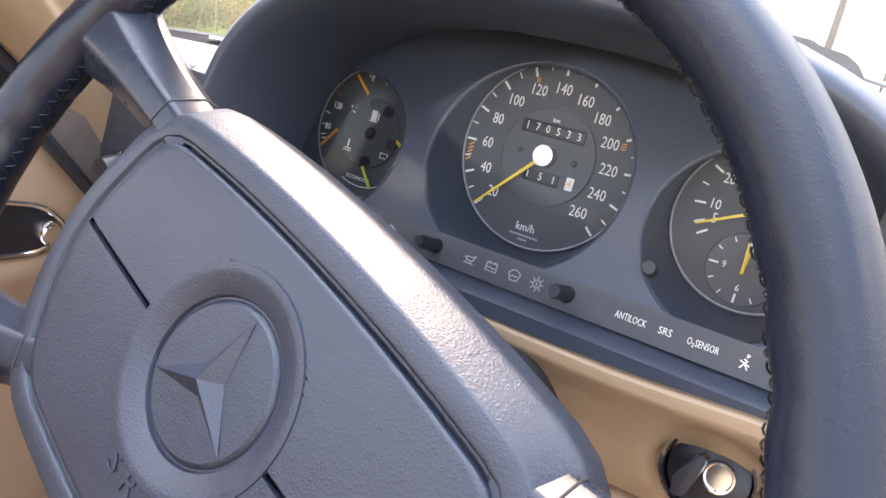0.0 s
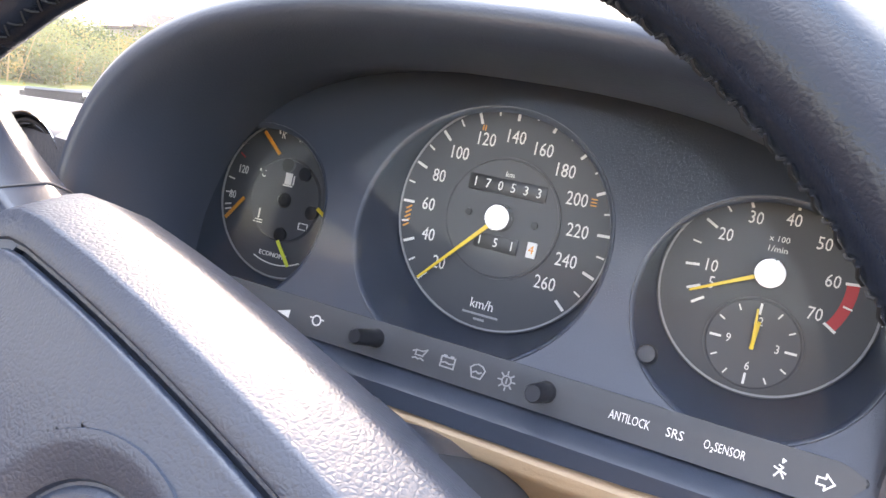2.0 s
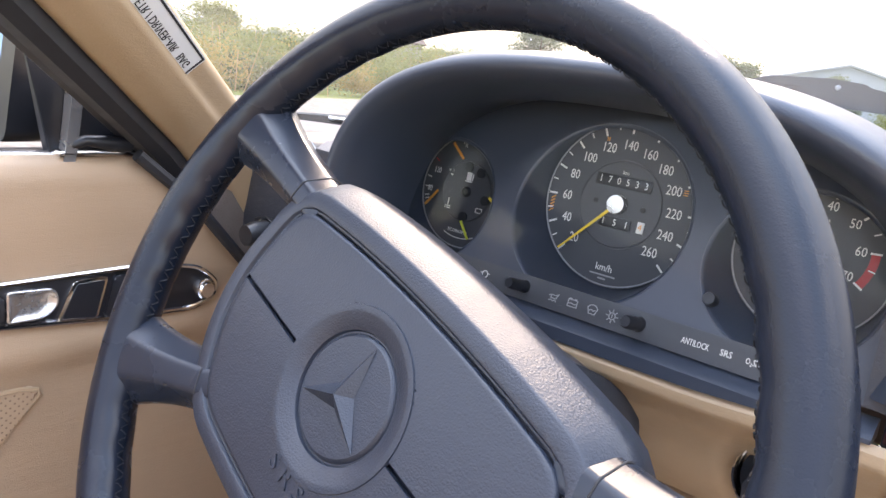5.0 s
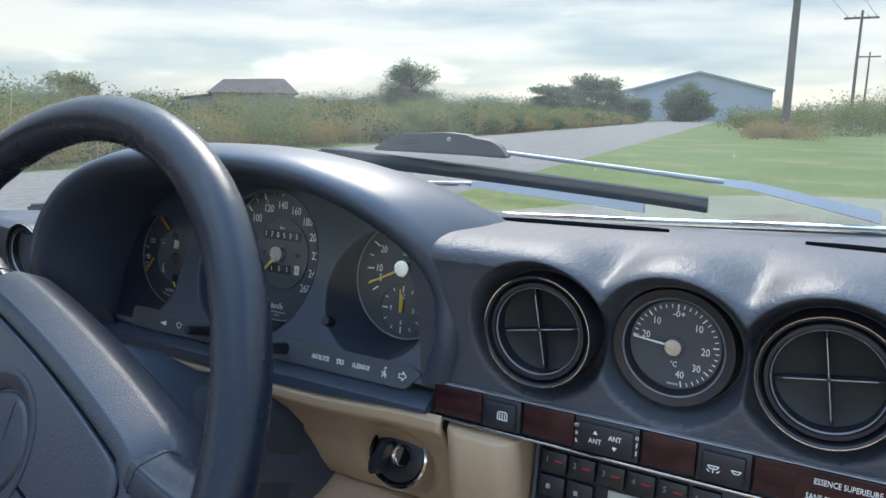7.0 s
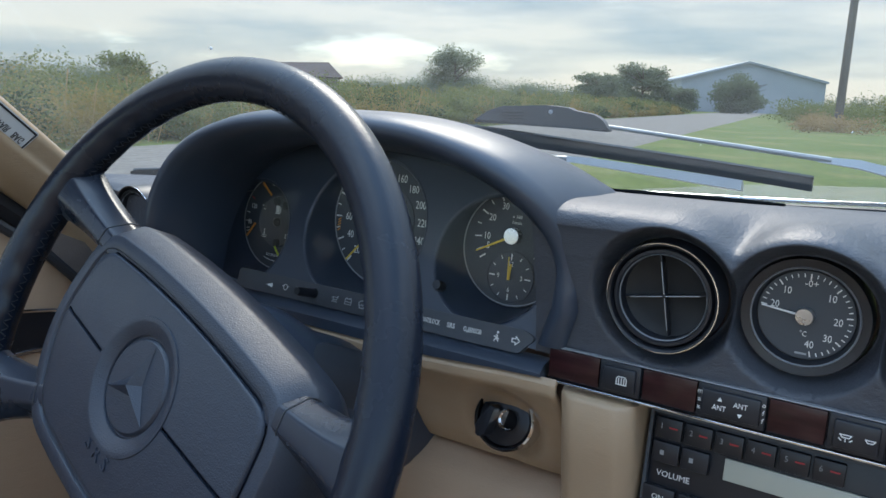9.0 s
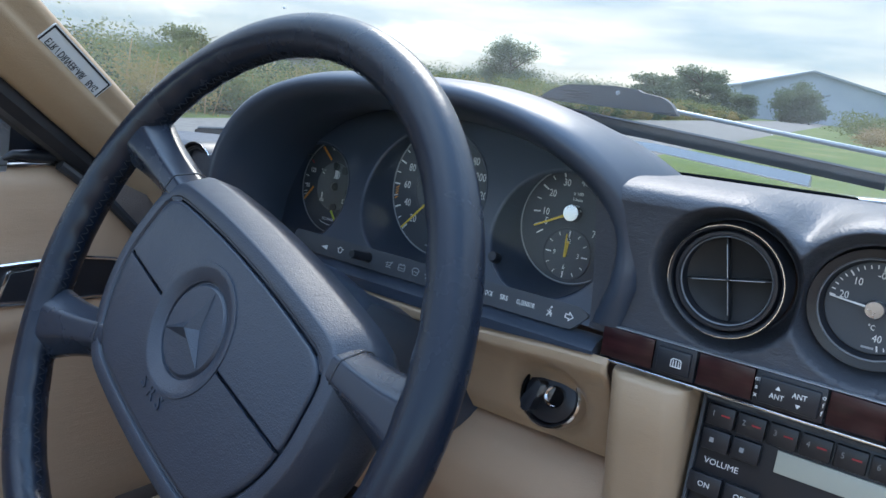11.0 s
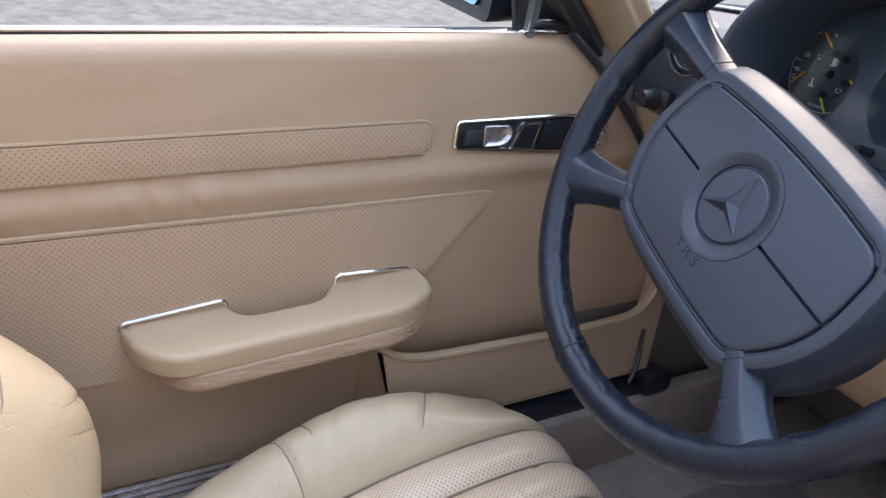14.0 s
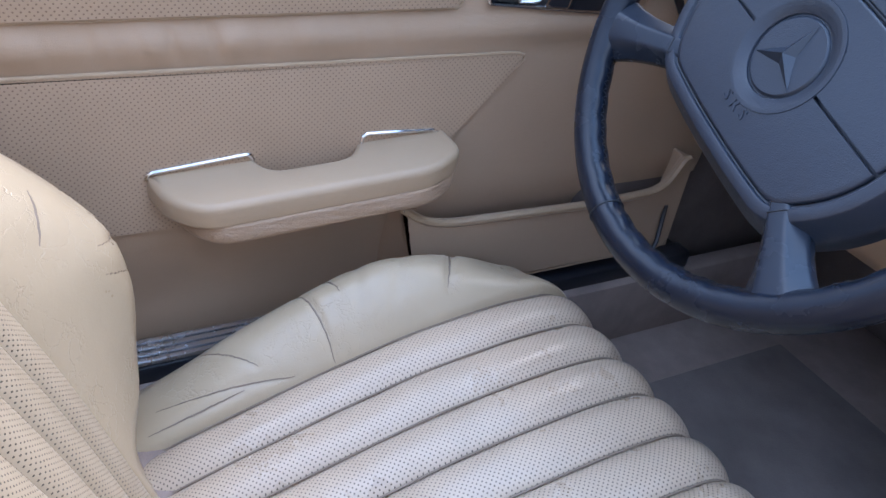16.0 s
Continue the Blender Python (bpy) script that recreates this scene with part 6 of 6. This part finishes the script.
def rim_pt(a, b, grow=0.0):
    """a: round the wheel from the top clockwise, b: round the tube from outside towards the driver."""
    wave = 0.0006 * math.sin(a * 46) * max(0.0, -math.cos(b)) if abs(math.degrees(math.atan2(math.sin(a), math.cos(a)))) > 40 else 0.0
    r = R0 + (R1 + grow + wave) * math.cos(b) * (1.0 if math.cos(b) > 0 else 1.06)
    return Vector((r * math.sin(a), r * math.cos(a), (R1 + grow) * 1.04 * math.sin(b)))


bm = bmesh.new()
NA, NB = 260, 22
g = [[bm.verts.new(rim_pt(2 * math.pi * i / NA, 2 * math.pi * j / NB)) for j in range(NB)] for i in range(NA)]
for i in range(NA):
    for j in range(NB):
        bm.faces.new((g[i][j], g[(i + 1) % NA][j], g[(i + 1) % NA][(j + 1) % NB], g[i][(j + 1) % NB]))
part("rim", bm, M_RIM, wheel, "worn black leather rim", m=WU, smooth=80)
for deg in (180,):
    part("rim_seam", tube([rim_pt(radians(deg), 2 * math.pi * k / 24, 0.0002) for k in range(24)], 0.0007, 6, True), M_THREAD, wheel, "leather joint", m=WU)
bms = []
for k in range(300):
    a = 2 * math.pi * (k + 0.5) / 300
    p, q = rim_pt(a - 0.006, math.pi - 0.13 + (0.26 if k % 2 else 0.0), 0.0003), rim_pt(a + 0.008, math.pi - 0.13 + (0.0 if k % 2 else 0.26), 0.0003)
    bms.append(tube([p, (p + q) / 2 + (p + q).normalized() * -0.0005, q], 0.00034, 5))
part("stitching", join(*bms), M_THREAD, wheel, "black thread stitching", m=WU)

PO = Vector((0.0075, -0.0120, 0))
groove = [(-0.101, 0.049), (-0.05, 0.054), (0.0, 0.0555), (0.05, 0.054), (0.101, 0.049), (0.108, 0.0), (0.101, -0.030), (0.080, -0.061), (0.04, -0.0635), (0.0, -0.064), (-0.04, -0.0635), (-0.080, -0.061), (-0.101, -0.030), (-0.108, 0.0)]
radii = [0.016, 0.03, 0.03, 0.03, 0.016, 0.03, 0.03, 0.014, 0.03, 0.03, 0.03, 0.014, 0.03, 0.03]
groove = [(x + PO.x, y + PO.y) for x, y in rounded(groove, radii, 4)]


def grown(pts, d, sy=1.0):
    cx, cy = PO.x, PO.y
    n = len(pts)
    out = []
    for i in range(n):
        a, b = Vector(pts[i - 2]), Vector(pts[(i + 2) % n])
        t = (b - a).normalized()
        nrm = Vector((t.y, -t.x))
        if nrm.dot(Vector((pts[i][0] - cx, pts[i][1] - cy))) < 0:
            nrm = -nrm
        out.append((pts[i][0] + nrm.x * d, pts[i][1] + nrm.y * d * sy))
    return out


def dome(x, y, top):
    return top - 0.0025 * ((x - PO.x) / 0.11) ** 2 - 0.0015 * ((y - PO.y) / 0.07) ** 2


TOP = 0.0030
ring = lambda pts, dz, top=TOP: [(x, y, dome(x, y, top) + dz) for x, y in pts]
housing = [ring(groove, -0.0022), ring(grown(groove, 0.0010), -0.0020), ring(grown(groove, 0.0020), -0.0004), ring(grown(groove, 0.0032), 0.0), ring(grown(groove, 0.0098), 0.0),
           ring(grown(groove, 0.0105), -0.0003), ring(grown(groove, 0.0111), -0.0010), ring(grown(groove, 0.0150), -0.0065), ring(grown(groove, 0.0200), -0.0140), ring(grown(groove, 0.0212), -0.0160), ring(grown(groove, 0.0218), -0.0185),
           ring(grown(groove, 0.0222), -0.033), ring(grown(groove, 0.016), -0.046), ring(grown(groove, 0.004), -0.056), ring([(x * 0.5, y * 0.5) for x, y in groove], -0.060)]
part("pad_housing", loft(housing, True, False), M_PAD, wheel, "grained airbag housing", m=WU, smooth=28)


def cushion(pts, name, n=44):
    """A gently domed pad face filling an outline."""
    c = Vector((sum(p[0] for p in pts) / len(pts), sum(p[1] for p in pts) / len(pts)))
    rings = []
    for k, s in enumerate([1.0, 0.995, 0.985] + [0.95 - 0.95 * j / n for j in range(n)]):
        drop = (-0.0022, -0.0006, 0.0)[k] if k < 3 else 0.0
        row = [(c.x + (x - c.x) * s, c.y + (y - c.y) * s) for x, y in pts]
        rings.append([(x, y, dome(x, y, TOP) + drop) for x, y in row])
    bm = loft(rings, True, True)
    far = lambda v: math.hypot(v.co.x - 0.0036, v.co.y + 0.0105)
    bmesh.ops.delete(bm, geom=[f for f in bm.faces if any(far(v) < 0.0376 for v in f.verts)], context="FACES")
    part(name, bm, M_PAD, wheel, "grained airbag cover", m=WU, smooth=60)


def clean(pts):
    out = []
    for p in pts:
        if not out or (Vector(p) - Vector(out[-1])).length > 0.0008:
            out.append(p)
    return out


def dense_half(sgn):
    pts = [p for p in grown(groove, -0.0012) if (p[1] - PO.y) * sgn > 0.002]
    pts.sort(key=lambda p: -math.atan2(p[0] - PO.x, (p[1] - PO.y) * sgn))
    lo = pts[0], pts[-1]
    base = [(lerp(lo[1][0], lo[0][0], k / 90), PO.y + sgn * 0.0011) for k in range(91)]
    return clean(pts + base)


for s in (1, -1):
    cushion(dense_half(s), "pad_cover")
part("pad_floor", loft([[(x, y, dome(x, y, TOP) - 0.0052) for x, y in grown(groove, 0.0015)], [(x * 0.5, y * 0.5, dome(x * 0.5, y * 0.5, TOP) - 0.0053) for x, y in groove]], True, True), M_PAD, wheel, "floor of the cover's grooves", m=WU)
# round boss with the plain three-rayed mark
BO = Vector((0.0036, -0.0105))
bz = dome(BO.x, BO.y, TOP)
part("boss", lathe([(0, -0.0030), (0.0265, -0.0028), (0.0278, -0.0036), (0.0284, -0.0046), (0.0292, -0.0046), (0.0298, -0.0032), (0.0312, -0.0024), (0.0372, 0.0001), (0.0386, 0.0004), (0.0408, 0.0003), (0.0412, -0.001)], 72), M_PAD, wheel, "round dished boss", m=WU @ Matrix.Translation((BO.x, BO.y, bz)), smooth=30)
for k in range(3):
    a = radians(120 * k)
    bm = bmesh.new()
    c0 = bm.verts.new((0, 0, 0.0034))
    tip = bm.verts.new((0.0262 * math.sin(a), 0.0262 * math.cos(a), -0.0024))
    l, r = (bm.verts.new((0.0068 * math.sin(a + s), 0.0068 * math.cos(a + s), -0.0029)) for s in (-1.047, 1.047))
    for f in ((c0, l, tip), (c0, tip, r), (l, r, tip), (c0, r, l)):
        bm.faces.new(f)
    part("emblem_ray", bm, M_PAD, wheel, m=WU @ Matrix.Translation((BO.x, BO.y, bz)), smooth=10)
text("S R S", 0.0118, WU @ Matrix.Translation((PO.x - 0.001, PO.y - 0.0425, dome(PO.x, PO.y - 0.0425, TOP) + 0.0004)), "embossed_word", M_PAD, wheel, "embossed lettering", wide=1.15, depth=0.0004)


SPOKE_CUT = rounded([(-1, -0.7), (-0.7, -1), (0.7, -1), (1, -0.7), (1, 0.0), (0.42, 1), (-0.42, 1), (-1, 0.0)], 0.16, 4)


def spoke(p0, p1, w0, w1, h0, h1, z0, z1):
    """A moulded, flat-sided spoke flaring into the rim, with a joint at the housing."""
    a, b = Vector((*p0, z0)), Vector((*p1, z1))
    d = (b - a)
    side = Vector((-d.y, d.x, 0)).normalized()

    def ring_at(s, grow=0.0):
        f = s ** 3.2
        w, h = lerp(w0, w1, f) + grow, lerp(h0, h1, s) + grow
        c = a + d * s
        return [c + side * w * px + Vector((0, 0, h * py)) for px, py in SPOKE_CUT]

    body = part("spoke", loft([ring_at(k / 12) for k in range(13)]), M_SPOKE, wheel, "smooth black spoke", m=WU, smooth=30)
    part("spoke_joint", tube(ring_at(0.22, 0.0001), 0.0005, 6, True), M_RUBBER, body, "dark joint line", m=WU)


for s in (-1, 1):
    spoke((PO.x + s * 0.090, 0.0365), (s * 0.177, 0.048), 0.0142, 0.027, 0.0135, 0.0105, -0.0150, -0.001)
    spoke((PO.x + s * 0.070, -0.060), (s * 0.147, -0.104), 0.0155, 0.030, 0.0135, 0.0105, -0.0150, -0.001)

# ---- driver's seat ----
seat = thing("driver_seat", "cream leather driver's seat with perforated flutes", "car seat", (0, -0.25, 0.30))
XS = [-0.150, -0.100, -0.050, 0.0, 0.050, 0.100, 0.150]


def cush_z(y):
    return spline([(-0.52, 0.395), (-0.463, 0.418), (-0.414, 0.438), (-0.364, 0.4545), (-0.312, 0.4695), (-0.258, 0.4845), (-0.201, 0.4985), (-0.141, 0.508), (-0.078, 0.5145), (-0.024, 0.5135)], y)


def crease(p, a, b, w):
    """How deep a fold from a to b bites at p: 1 on its line, 0 beyond its width."""
    a, b, p = Vector(a), Vector(b), Vector(p)
    d = b - a
    f = max(0.0, min(1.0, (p - a).dot(d) / d.length_squared))
    q = a + d * f
    return math.exp(-((p - q).length / w) ** 2) * math.sin(math.pi * (0.12 + 0.76 * f))


def cush_profile(v):
    """y and z along the cushion from the back over the front edge."""
    if v < 0.72:
        y = lerp(-0.50, -0.045, v / 0.72)
        return y, cush_z(y)
    a = (v - 0.72) / 0.28 * math.pi * 0.62
    zt = cush_z(-0.045)
    return -0.045 + 0.062 * math.sin(a), zt - 0.085 * (1 - math.cos(a))


for k in range(6):
    def flute(u, v, k=k):
        x0, x1 = XS[k], XS[k + 1]
        y, z = cush_profile(v)
        pinch = 1 - 0.06 * smooth01((-0.1 - y) / 0.4)
        x = lerp(x0, x1, u) * pinch
        e = (1 - abs(2 * u - 1) ** 2.6) ** 0.8
        return Vector((x, y + 0.004 * e * smooth01((v - 0.72) / 0.1), z - 0.0092 + 0.0117 * e + 0.0012 * noise.noise(Vector((x * 30, y * 18, 3)))))
    part("flute", sheet(flute, 14, 90), M_SEAT_PERF, seat, "perforated cream flute", smooth=70)
def crack(fn, a, b, u_of, v_of, seed):
    """A thin jagged crack along a fold of a bolster."""
    r = random.Random(seed)
    path = []
    n = 22
    for k in range(n + 1):
        f = k / n
        p, w = lerp(a[0], b[0], f) + r.uniform(-0.0005, 0.0005), lerp(a[1], b[1], f) + r.uniform(-0.0003, 0.0003)
        path.append(fn(u_of(w), v_of(p)) + Vector((0, 0, 0.0004)))
    return tube(path, [0.00085 * math.sin(math.pi * (0.05 + 0.9 * k / n)) + 0.0002 for k in range(n + 1)], 5)


def find_u(fn_x, w):
    """The way across a bolster at which its width reaches w."""
    lo, hi = 0.0, 0.72
    for _ in range(24):
        mid = (lo + hi) / 2
        lo, hi = (mid, hi) if fn_x(mid) < w else (lo, mid)
    return lo


# folds across the cushion bolster: from (y, way across) to (y, way across), width, depth
FOLDS = [((-0.262, 0.002), (-0.278, 0.080), 0.0030, 0.0026), ((-0.236, 0.012), (-0.214, 0.085), 0.006, 0.0016), ((-0.196, 0.020), (-0.168, 0.075), 0.007, 0.0020),
         ((-0.140, 0.020), (-0.110, 0.078), 0.0045, 0.0022), ((-0.122, 0.050), (-0.100, 0.085), 0.003, 0.0016), ((-0.330, 0.020), (-0.372, 0.070), 0.0025, 0.0020),
         ((-0.300, 0.004), (-0.420, 0.030), 0.0022, 0.0018), ((-0.345, 0.010), (-0.43, 0.012), 0.002, 0.0014), ((-0.244, 0.045), (-0.250, 0.090), 0.0025, 0.0013), ((-0.06, 0.01), (-0.048, 0.07), 0.006, 0.001)]
for s in (-1, 1):
    def bolster(u, v, s=s):
        y, z = cush_profile(v)
        pinch = 1 - 0.06 * smooth01((-0.1 - y) / 0.4)
        x0 = 0.150 * pinch
        rise = spline([(-0.50, 0.0), (-0.42, 0.001), (-0.382, 0.006), (-0.334, 0.017), (-0.287, 0.025), (-0.231, 0.031), (-0.176, 0.027), (-0.113, 0.007), (-0.05, -0.020), (0.0, -0.031), (0.03, -0.034)], y)
        prof = [(0.0, -0.008), (0.006, 0.004), (0.022, 0.012 + 0.45 * rise), (0.048, 0.012 + 0.95 * rise), (0.072, 0.004 + rise), (0.092, -0.020 + 0.8 * rise), (0.102, -0.055), (0.104, -0.11), (0.098, -0.16)]
        q = u * (len(prof) - 1)
        i = min(int(q), len(prof) - 2)
        f = q - i
        pr = [prof[max(i - 1, 0)], prof[i], prof[i + 1], prof[min(i + 2, len(prof) - 1)]]
        dx, dz = (0.5 * (2 * b + (d - a) * f + (2 * a - 5 * b + 4 * d - e) * f * f + (3 * b - a - 3 * d + e) * f ** 3) for a, b, d, e in zip(*pr))
        taper = 1 - 0.35 * smooth01((y + 0.03) / 0.05)
        w = dx
        fold = 1.35 * sum(h * crease((y, w), a, b, c) for a, b, c, h in FOLDS)
        return Vector((s * (x0 + dx * taper), y, z + dz - fold + 0.0022 * noise.noise(Vector((w * 10, y * 6, s))) + 0.0009 * noise.noise(Vector((w * 30, y * 22 + w * 30, s)))))
    part("side_bolster", sheet(bolster, 60, 240), M_SEAT, seat, "smooth creased leather bolster", smooth=70)
    if s < 0:
        for q in (0, 3, 5, 6, 7, 8):
            a, b = FOLDS[q][:2]
            y_mid = (a[0] + b[0]) / 2
            v_of = lambda y: 0.72 * (y + 0.50) / 0.455
            edge = 0.150 * (1 - 0.06 * smooth01((-0.1 - y_mid) / 0.4))
            part("crack", crack(bolster, a, b, lambda w: find_u(lambda u: -bolster(u, v_of(y_mid)).x - edge, w), v_of, q), M_CRACK, seat, "fine crack in the leather")
for k in range(7):
    line = []
    for q in range(61):
        y, z = cush_profile(q / 60)
        line.append(Vector((XS[k] * (1 - 0.06 * smooth01((-0.1 - y) / 0.4)), y, z - 0.0064)))
    part("seam", tube(line, 0.0012, 6), M_CRACK, seat, "dark stitched seam")
part("seat_base", box((0.44, 0.42, 0.12), (0, -0.27, 0.37), 0.02), M_CARPET, seat, "dark seat base")


def back_pt(x, z, depth):
    """On the leaning backrest: depth forwards from its plane."""
    h = (z - 0.46)
    return Vector((x, -0.458 - 0.30 * h - 0.10 * h * h + depth, z))


for k in range(4):
    def bflute(u, v, k=k):
        x = lerp(0.0425 * (k - 2), 0.0425 * (k - 1), u) * (0.9 + 0.1 * v)
        z = 0.45 + 0.50 * v
        e = 1 - abs(2 * u - 1) ** 3.2
        return back_pt(x, z, 0.012 + 0.011 * e + 0.006 * math.exp(-((z - 0.62) / 0.12) ** 2))
    part("back_flute", sheet(bflute, 12, 60), M_BACK_PERF, seat, "perforated cream flute", smooth=70)
BACK_FOLDS = [((0.640, 0.080), (0.610, 0.146), 0.0022, 0.0026), ((0.628, 0.098), (0.645, 0.132), 0.0018, 0.0018), ((0.60, 0.115), (0.575, 0.150), 0.002, 0.0020),
              ((0.665, 0.052), (0.690, 0.085), 0.002, 0.0015), ((0.55, 0.130), (0.53, 0.152), 0.002, 0.0018), ((0.72, 0.09), (0.70, 0.14), 0.002, 0.0016), ((0.585, 0.128), (0.565, 0.146), 0.0016, 0.0016),
              ((0.652, 0.110), (0.612, 0.120), 0.0016, 0.0014), ((0.622, 0.070), (0.596, 0.108), 0.0018, 0.0016), ((0.566, 0.100), (0.552, 0.140), 0.0016, 0.0016), ((0.668, 0.120), (0.640, 0.146), 0.0016, 0.0014), ((0.606, 0.136), (0.574, 0.138), 0.0014, 0.0014), ((0.542, 0.112), (0.520, 0.140), 0.0016, 0.0014)]
for s in (-1, 1):
    def bbol(u, v, s=s):
        z = 0.42 + 0.53 * v
        fwd = spline([(0.40, -0.01), (0.46, 0.006), (0.50, 0.034), (0.535, 0.050), (0.58, 0.069), (0.615, 0.076), (0.64, 0.075), (0.68, 0.056), (0.71, 0.035), (0.75, 0.010), (0.80, -0.006), (0.97, -0.02)], z)
        prof = [(0.0, 0.008), (0.009, 0.020), (0.042, 0.014 + 0.42 * fwd), (0.082, 0.010 + 0.85 * fwd), (0.118, fwd), (0.147, -0.012 + 0.75 * fwd), (0.158, -0.045), (0.156, -0.085)]
        q = u * (len(prof) - 1)
        i = min(int(q), len(prof) - 2)
        f = q - i
        pr = [prof[max(i - 1, 0)], prof[i], prof[i + 1], prof[min(i + 2, len(prof) - 1)]]
        dx, dy = (0.5 * (2 * b + (d - a) * f + (2 * a - 5 * b + 4 * d - e) * f * f + (3 * b - a - 3 * d + e) * f ** 3) for a, b, d, e in zip(*pr))
        dy -= 1.2 * sum(h * crease((z, dx), a, b, c) for a, b, c, h in BACK_FOLDS)
        dy += 0.0012 * noise.noise(Vector((dx * 60, z * 40, s))) * smooth01((dx - 0.10) / 0.03) + 0.002 * noise.noise(Vector((dx * 12, z * 9, s)))
        x0 = 0.085 * (0.9 + 0.1 * v)
        return back_pt(s * (x0 + dx * (0.75 + 0.25 * smooth01(v / 0.3))), z, dy)
    part("back_bolster", sheet(bbol, 60, 200), M_SEAT, seat, "smooth creased leather bolster", smooth=70)
    if s < 0:
        for q in range(len(BACK_FOLDS)):
            a, b = BACK_FOLDS[q][:2]
            v_of = lambda z: (z - 0.42) / 0.53
            vm = v_of((a[0] + b[0]) / 2)
            part("crack", crack(bbol, a, b, lambda w: find_u(lambda u: -bbol(u, vm).x - 0.085 * (0.9 + 0.1 * vm), w), v_of, 20 + q), M_CRACK, seat, "fine crack in the leather")
for k in range(5):
    part("seam", tube([back_pt(0.0425 * (k - 2) * (0.9 + 0.1 * q / 40), 0.45 + 0.50 * q / 40, 0.0135 + 0.006 * math.exp(-((0.45 + 0.5 * q / 40 - 0.62) / 0.12) ** 2)) for q in range(41)], 0.0010, 6), M_CRACK, seat, "dark stitched seam")
part("back_shell", moved(box((0.42, 0.05, 0.54), (0, 0, 0), 0.02), Matrix.Translation((0, -0.625, 0.71)) @ pose(0, 0, 0, 19)), M_TAN, seat, "tan back shell")

# ---- pillar sticker ----
st = thing("airbag_sticker", "silver airbag notice sticker on the pillar", "sticker", Q0)
SMX = Matrix.Translation(Q0 + PD * 0.044 + PS * -0.0095 + PN * 0.0012) @ Matrix((PD, PS, PN)).transposed().to_4x4() @ Matrix.Diagonal((1, -1, 1, 1)) @ Matrix.Diagonal((1, -1, 1, 1))
part("card", prism(rounded([(-0.044, -0.0115), (0.044, -0.0115), (0.044, 0.0115), (-0.044, 0.0115)], 0.002), 0, 0.0006), M_STICKER, st, m=SMX)
part("frame_line", join(*outline_bars([(-0.042, -0.0095), (0.042, -0.0095), (0.042, 0.0095), (-0.042, 0.0095), (-0.042, -0.0095)], 0.0016, 0.0007)), M_BLACK, st, m=SMX)
text("ETR / DRIVER-AIR   BAG", 0.0088, SMX @ Matrix.Translation((0.0, -0.0015, 0.0008)) @ Matrix.Rotation(math.pi, 4, "Z"), "label_word", M_BLACK, st, wide=0.8)

# ---- wipers ----
def on_glass(x, z, out=0.012):
    p = glass_pt(x, z)
    return p + Vector((0, 0.5, 0.85)).normalized() * out


def wiper(x0, z0, x1, z1, cap_x, cap_z, arm, label):
    t = thing("windscreen_wiper", label, "wiper", on_glass(x0, z0), "windscreen wipers")
    n = 16
    line = [on_glass(lerp(x0, x1, k / n), lerp(z0, z1, k / n), 0.006) for k in range(n + 1)]
    part("blade", loft([[p + Vector((0, -0.003, -0.009)), p + Vector((0, 0.003, -0.009)), p + Vector((0, 0.004, 0.000)), p + Vector((0, -0.003, 0.001))] for p in line]), M_RUBBER, t, "black rubber blade")
    part("blade_spine", tube([p + Vector((0, 0.001, 0.0015)) for p in line], 0.0022, 6), M_BLACK, t)
    c = on_glass(cap_x, cap_z, 0.016)
    prof = [(-0.060, -0.004), (-0.046, 0.006), (-0.033, 0.0105), (0.006, 0.0125), (0.026, 0.0110), (0.029, 0.0090), (0.046, 0.0065), (0.054, 0.0020), (0.061, -0.0075), (0.030, -0.0060)]
    cover = part("blade_cover", moved(prism(rounded(prof, 0.003), -0.008, 0.008, 0.0025), Matrix.Translation(c) @ pose(0, 0, 0, 90, 0, 12)), M_COVER, t, "dark grey streamlined cover")
    # raised bars, no cuts: the slits' shade is only their colour
    for k in range(3):
        part("slit", moved(box((0.026 - 0.004 * k, 0.0009, 0.0012), (-0.026 + 0.002 * k, 0.0052 - 0.0024 * k, 0.0083), 0.0003), Matrix.Translation(c) @ pose(0, 0, 0, 90, 0, 12)), M_VOID, cover)
    part("rivet", lathe([(0, 0.0014), (0.0014, 0.001), (0.002, 0)], 12), M_STEEL, cover, m=Matrix.Translation(c) @ pose(0, 0, 0, 90, 0, 12) @ Matrix.Translation((0.010, 0.0070, 0.008)))
    part("arm_rod", tube([on_glass(x, z, o) for x, z, o in arm[:3]], [0.0017, 0.0019, 0.0024], 8), M_SILVER, t, "silver arm rod")
    part("arm", loft([[on_glass(x, z, o) + Vector((0, 0, w)), on_glass(x, z, o) + Vector((0, 0.006, w * 0.4)), on_glass(x, z, o) + Vector((0, 0.006, -w)), on_glass(x, z, o) + Vector((0, -0.004, -w * 0.6))] for x, z, o, w in
                      ((arm[2][0] - 0.01, arm[2][1], arm[2][2], 0.0025), (arm[2][0] + 0.02, arm[2][1] - 0.0025, arm[2][2], 0.0040), (arm[3][0], arm[3][1], arm[3][2], 0.0055))]), M_SILVER, t, "silver wiper arm")
    return t


wiper(-0.017, 0.9655, 0.289, 0.9315, 0.0780, 0.9625, [(0.104, 0.9643, 0.014), (0.203, 0.9509, 0.016), (0.3005, 0.9385, 0.018), (0.414, 0.916, 0.016)], "black windscreen wiper with a silver arm")
wiper(-0.300, 0.902, -0.03, 0.922, -0.15, 0.910, [(-0.10, 0.925, 0.012), (0.0, 0.929, 0.012), (0.085, 0.9307, 0.012), (0.230, 0.9141, 0.012)], "black windscreen wiper low behind the dashboard")
